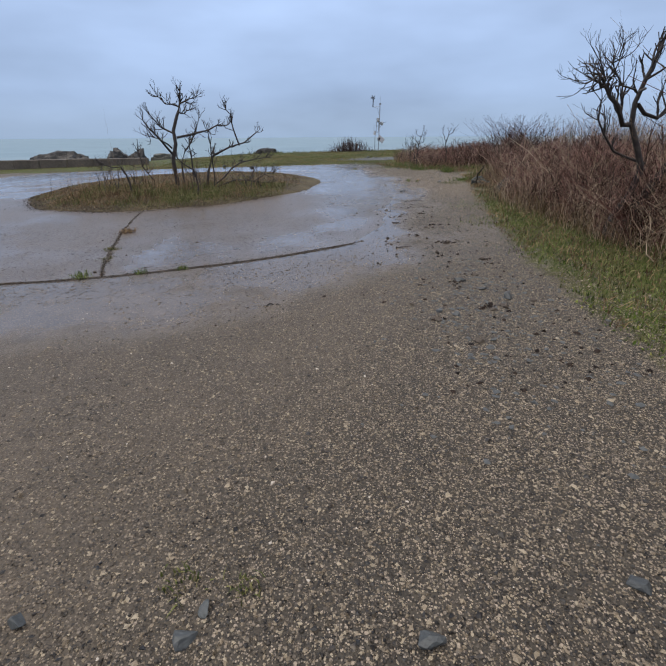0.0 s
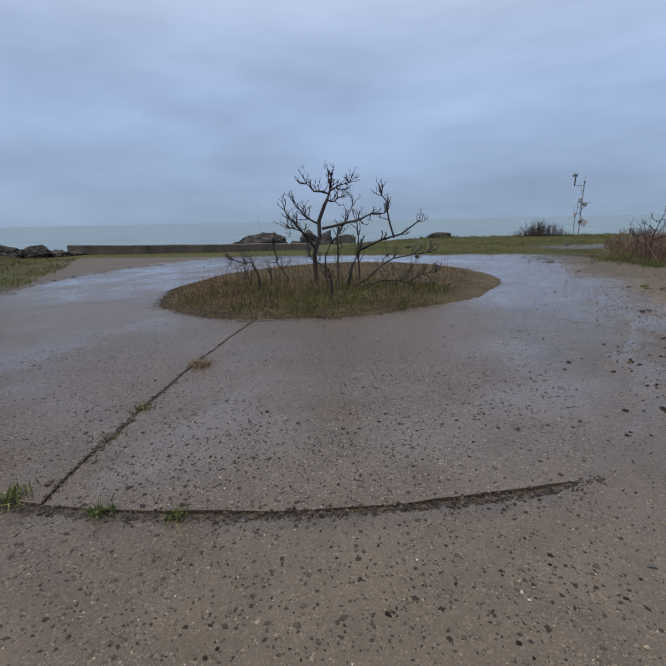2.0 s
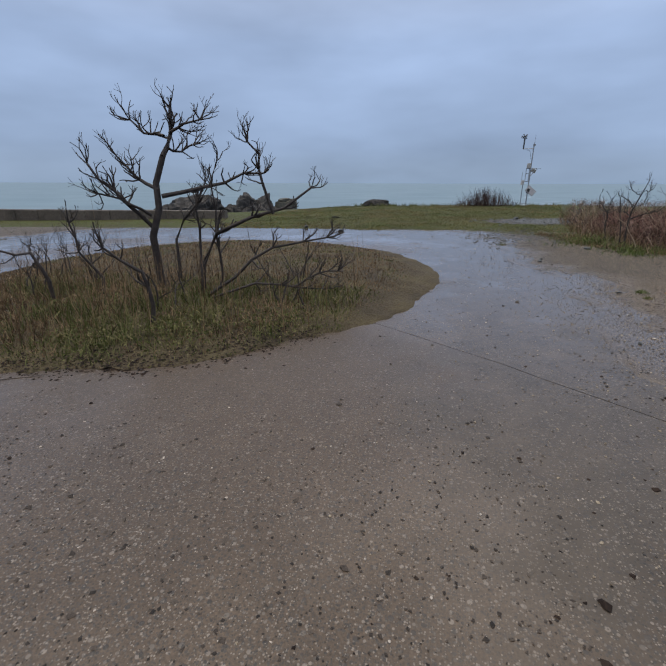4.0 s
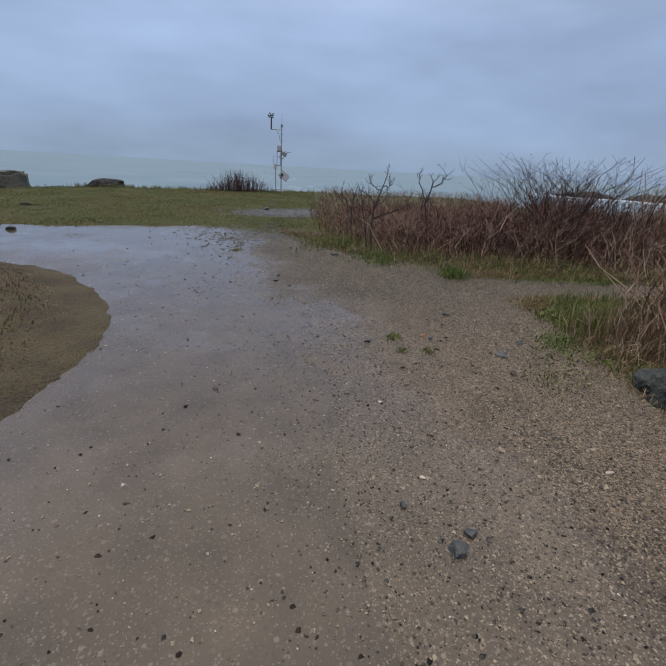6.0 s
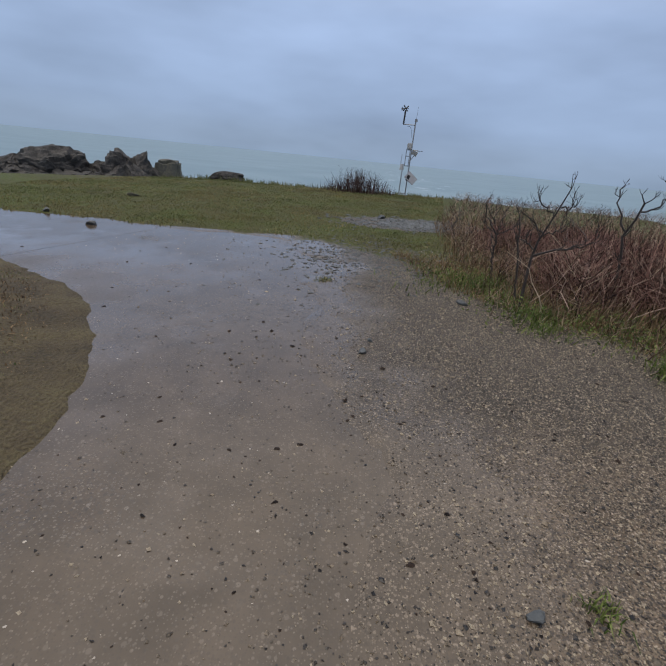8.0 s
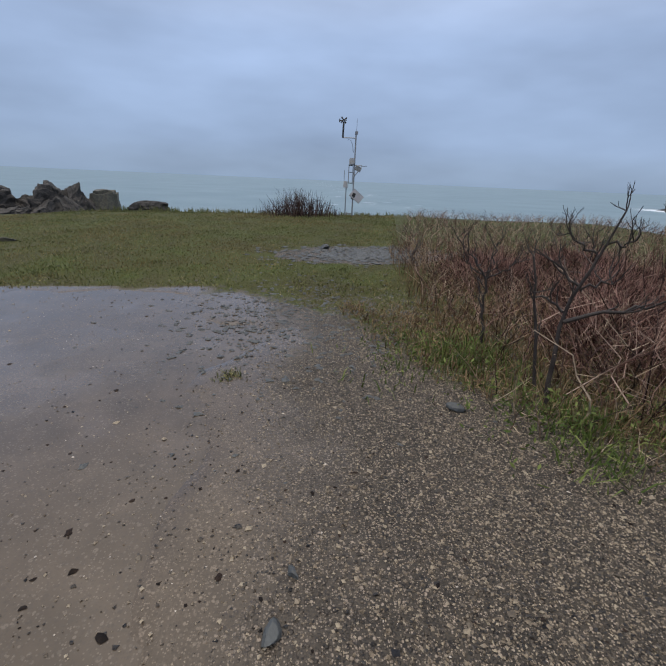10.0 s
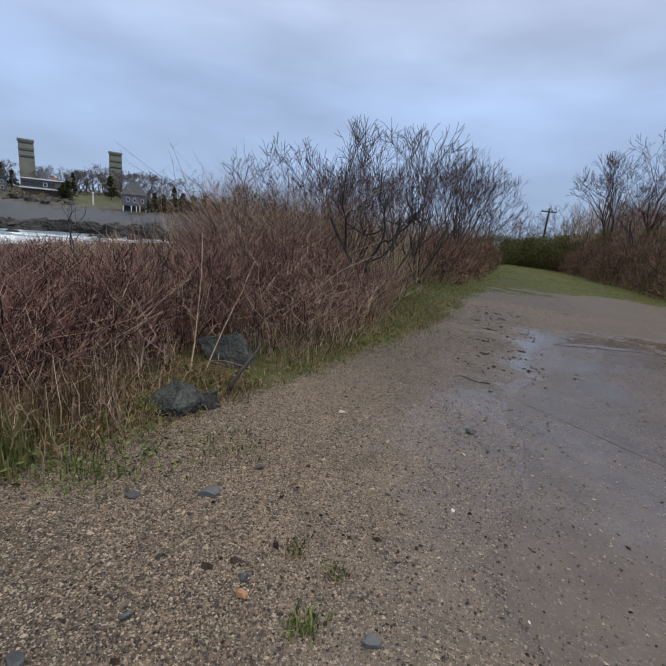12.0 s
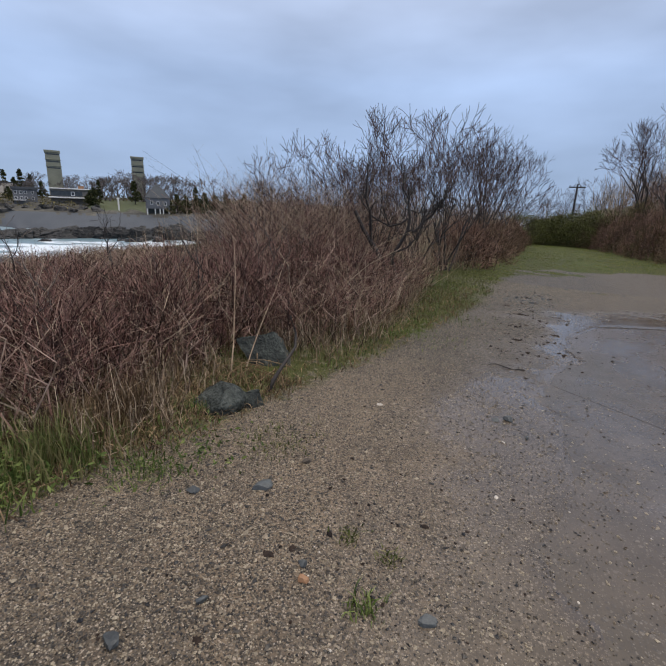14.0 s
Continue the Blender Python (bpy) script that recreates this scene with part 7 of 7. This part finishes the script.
bmesh.ops.create_cone(bm, cap_ends=True, segments=4, radius1=6.75, radius2=1.0, depth=5.0, matrix=pose(0, 4, 8.7) @ Matrix.Diagonal((1, 0.9, 1, 1)) @ pose(0, 0, 0, 0, 0, 45))
part("roof", bm, M_ROOF, barn)
# two concrete lookout towers
for az, f, h in ((126.3, 0.95, 23.5), (134.55, 0.98, 24.0)):
    tw = building("lookout_tower", az, f, "tall square concrete lookout tower", [("cap", M_CONC, -3.6, 3.6, -3.6, 3.6, h - 1.0, h)] + [("slot", M_PANE, -3.0, 3.0, -3.4, -3.1, h - zz - 0.6, h - zz) for zz in (1.6, 5.2, 8.4)] + [("ledge", M_CONC, -3.55, 3.55, -3.6, 0, h - zz, h - zz + 0.25) for zz in (4.6, 7.9)])
    bm = bmesh.new()
    bmesh.ops.create_cone(bm, cap_ends=True, segments=4, radius1=4.95, radius2=4.6, depth=h + 2, matrix=pose(0, 0, h / 2 - 1.5, 0, 0, 45))
    part("shaft", bm, M_CONC, tw)
# dark house and long white-edged house
building("dark_house", 123.4, 0.42, "dark shingled house with white windows", [("wall", M_SHINGLE, -4.2, 4.2, 0, 8, -2, 5.4), ("roof", M_ROOF, -4.7, 4.7, -0.5, 8.5, 5.4, 6.4), ("deck", M_TRIM, -4.2, 0, -1.6, 0, 0.9, 1.1)], [(wx, 0, wz, 1.0, 1.2) for wz in (1.9, 4.2) for wx in (-3.2, -1.4, 0.2, 2.6)])
building("long_house", 127.5, 0.42, "long low house with white eaves and a brick chimney", [("wall", M_CLAD, -7.2, 6.8, 0, 8, -2, 5.6), ("eave", M_TRIM, -7.6, 7.2, -0.8, 8, 5.4, 5.8), ("balcony", M_TRIM, -8.0, 6.0, -2.0, 0, 1.7, 2.2), ("glazing", M_PANE, -7, 4.5, -0.1, 0.2, 2.6, 4.6), ("chimney", M_STONE_RUST, 3.2, 5.4, 1.5, 3.5, 5.6, 7.0)], [(1.0, -0.12, 3.6, 1.4, 1.6)])
# stone villa
building("stone_villa", 119.9, 0.75, "rambling pale stone villa on the headland", [("wall", M_STUCCO, -11, -4, 0, 9, -3, 7.0), ("wing", M_STUCCO, -4, 12, 1, 9, -3, 6.0), ("turret", M_STUCCO, -10, -6, -0.6, 4, 6.5, 9.2), ("gatehouse", M_STUCCO, 4, 8, -1.5, 4, -3, 4.5), ("low_wing", M_STUCCO, -22, -11, 2, 9, -2, 3.5), ("parapet", M_TRIM, -11.3, -3.8, -0.2, 9.1, 7.0, 7.3), ("roof", M_ROOF, -4, 12.3, 0.8, 9.1, 6.0, 6.5)],
         [(wx, 0, wz, 1.1, 1.7) for wz in (1.5, 4.6) for wx in (-9.5, -7.5, -5.5)] + [(wx, 1, 3.6, 1.2, 1.8) for wx in (-2, 0.5, 2.6, 9.6)] + [(6, -1.5, 2.4, 1.3, 2.2)])
building("white_post", 132.2, 0.3, "slim white post on the lawn", [("shaft", M_TRIM, -0.3, 0.3, -0.3, 0.3, -1, 4.5), ("head", M_TRIM, -0.5, 0.5, -0.5, 0.5, 4.5, 5.0)])

# far scrub, bare trees and evergreens along the skyline
g_ = np.random.default_rng(405)


def far_height(az):
    """Share of the wood's full height, by bearing."""
    return interp(az, [(108, 0.25), (114, 0.4), (121, 0.7), (124, 0.85), (128, 0.75), (133, 1.0), (137, 0.95), (150, 1.0)])


def far_wood_tree(seed, h, spread, up):
    g = np.random.default_rng(seed)
    l = []
    for c in range(2):
        grow(l, (g.normal(0, 0.2), g.normal(0, 0.2), 0), g.normal(0, 0.2, 3) * [1, 1, 0] + [0, 0, 1], h * 0.3, h * 0.022, 5, g, up, spread, (2, 3), 0.16, 0.75, 3)
    return woody("distant_tree", [(p, np.maximum(r, 0.035)) for p, r in l], M_WOOD_FAR, "bare grey-brown tree on the far shore, paled as by haze", "tree", pose(0, 0, 0), thick=0.07)


def far_place(ob, spots):
    for n, (az, f, s, w) in enumerate(spots):
        x, y, z = far_spot(az, f)
        m = pose(x, y, z - 0.4, 0, 0, n * 77)
        o = ob if n == 0 else copy_thing(ob, m)
        o.matrix_world = m @ Matrix.Diagonal((s * w * 1.25, s * w * 1.25, s * 1.25, 1))


for sd, h, spread, up, az0, az1, k in ((401, 9, 0.5, 0.15, 121.5, 137, 16), (402, 10, 0.42, 0.25, 121, 137.5, 14), (403, 9, 0.6, 0.1, 128, 150, 22)):
    far_place(far_wood_tree(sd, h, spread, up), [(a, g_.uniform(0.3, 0.6) if a > 137 else g_.uniform(0.62, 0.95), float(far_height(a)) * g_.uniform(0.95, 1.6), g_.uniform(0.9, 1.3)) for a in g_.uniform(az0, az1, k)])


def evergreen(seed, h, slim, bare, ragged):
    """A conifer: whorls of drooping boughs with gaps, on a bare lower trunk."""
    g = np.random.default_rng(seed)
    root = new("evergreen")
    bm = bmesh.new()
    rod(bm, (0, 0, -1), (0, 0, h * 0.95), 0.18, 0.05, 7)
    part("trunk", bm, M_BARK, root)
    k = 58
    lay = bare + (1 - bare) * g.uniform(0, 1, k)
    arm, length = g.uniform(0, 2 * np.pi, k), 1.25 * slim * h * (1.03 - lay) ** 0.7 * g.uniform(1 - ragged, 1.1, k)
    w = g.integers(0, k, 1300)
    t = np.sqrt(g.uniform(0, 1, 1300))
    rr = t * length[w]
    V, Q = leaves(np.cos(arm[w]) * rr + g.normal(0, 0.16, 1300), np.sin(arm[w]) * rr + g.normal(0, 0.16, 1300), lay[w] * h - rr * 0.18 + g.normal(0, 0.12, 1300), g, 0.42)
    tagged(mesh_part("foliage", np_mesh("foliage", V, Q, None, [M_LEAF_DARK]), root), kind="stuff")
    return tagged(root, "dark ragged evergreen on the far shore", "tree")


far_place(evergreen(5, 9.0, 0.2, 0.1, 0.5), [(121.8, 0.9, 1.1, 1), (123.2, 0.8, 1.15, 1.1), (124.0, 0.78, 0.95, 1), (130.3, 0.62, 0.9, 1), (113.7, 0.95, 0.8, 1.1), (140.8, 0.3, 0.9, 1.2)])
far_place(evergreen(6, 8.0, 0.32, 0.25, 0.8), [(122.6, 0.85, 0.9, 1.1), (124.9, 0.72, 0.8, 1.2), (114.5, 0.95, 0.7, 1.2), (129.8, 0.38, 0.75, 1.3), (134.0, 0.55, 1.1, 1), (138.6, 0.25, 0.75, 1.3), (143, 0.32, 0.8, 1.3)])
far_place(evergreen(8, 6.5, 0.45, 0.05, 0.7), [(129.4, 0.4, 0.8, 1.2), (139.6, 0.28, 0.9, 1.2), (141.8, 0.3, 1.0, 1.2), (144.5, 0.33, 1.0, 1.2), (115.6, 0.9, 0.45, 1.2), (137.7, 0.22, 0.7, 1.2), (146.5, 0.35, 1.0, 1.2), (122, 0.6, 0.7, 1.3)])

# low scrub over the far bank
n_ = 15000
a_, r_ = g_.uniform(110, 151, n_), g_.uniform(0.2, 1.0, n_)
k_ = (fbm(a_ * 1.6, r_ * 9, 88) > 0.42) & ~((a_ > 128.8) & (a_ < 135.4) & (r_ < 0.66)) & ~((a_ > 121) & (r_ < 0.25))
a_, r_ = a_[k_], r_[k_]
d_ = interp(a_, D0) + r_ * (interp(a_, RD) - interp(a_, D0))
x_, y_ = polar(a_, d_)
V, Q = leaves(x_, y_, shore_z(a_, r_) + g_.uniform(0, 1, len(a_)) ** 1.5 * np.where(a_ > 137, 4.5, 2.2) * np.where(a_ < 120, 0.4, 1), g_, 0.5)
stuff("far_scrub", np_mesh("far_scrub", V, Q, None, [M_SCRUB]), "olive-brown scrub over the bank across the cove", "scrub")
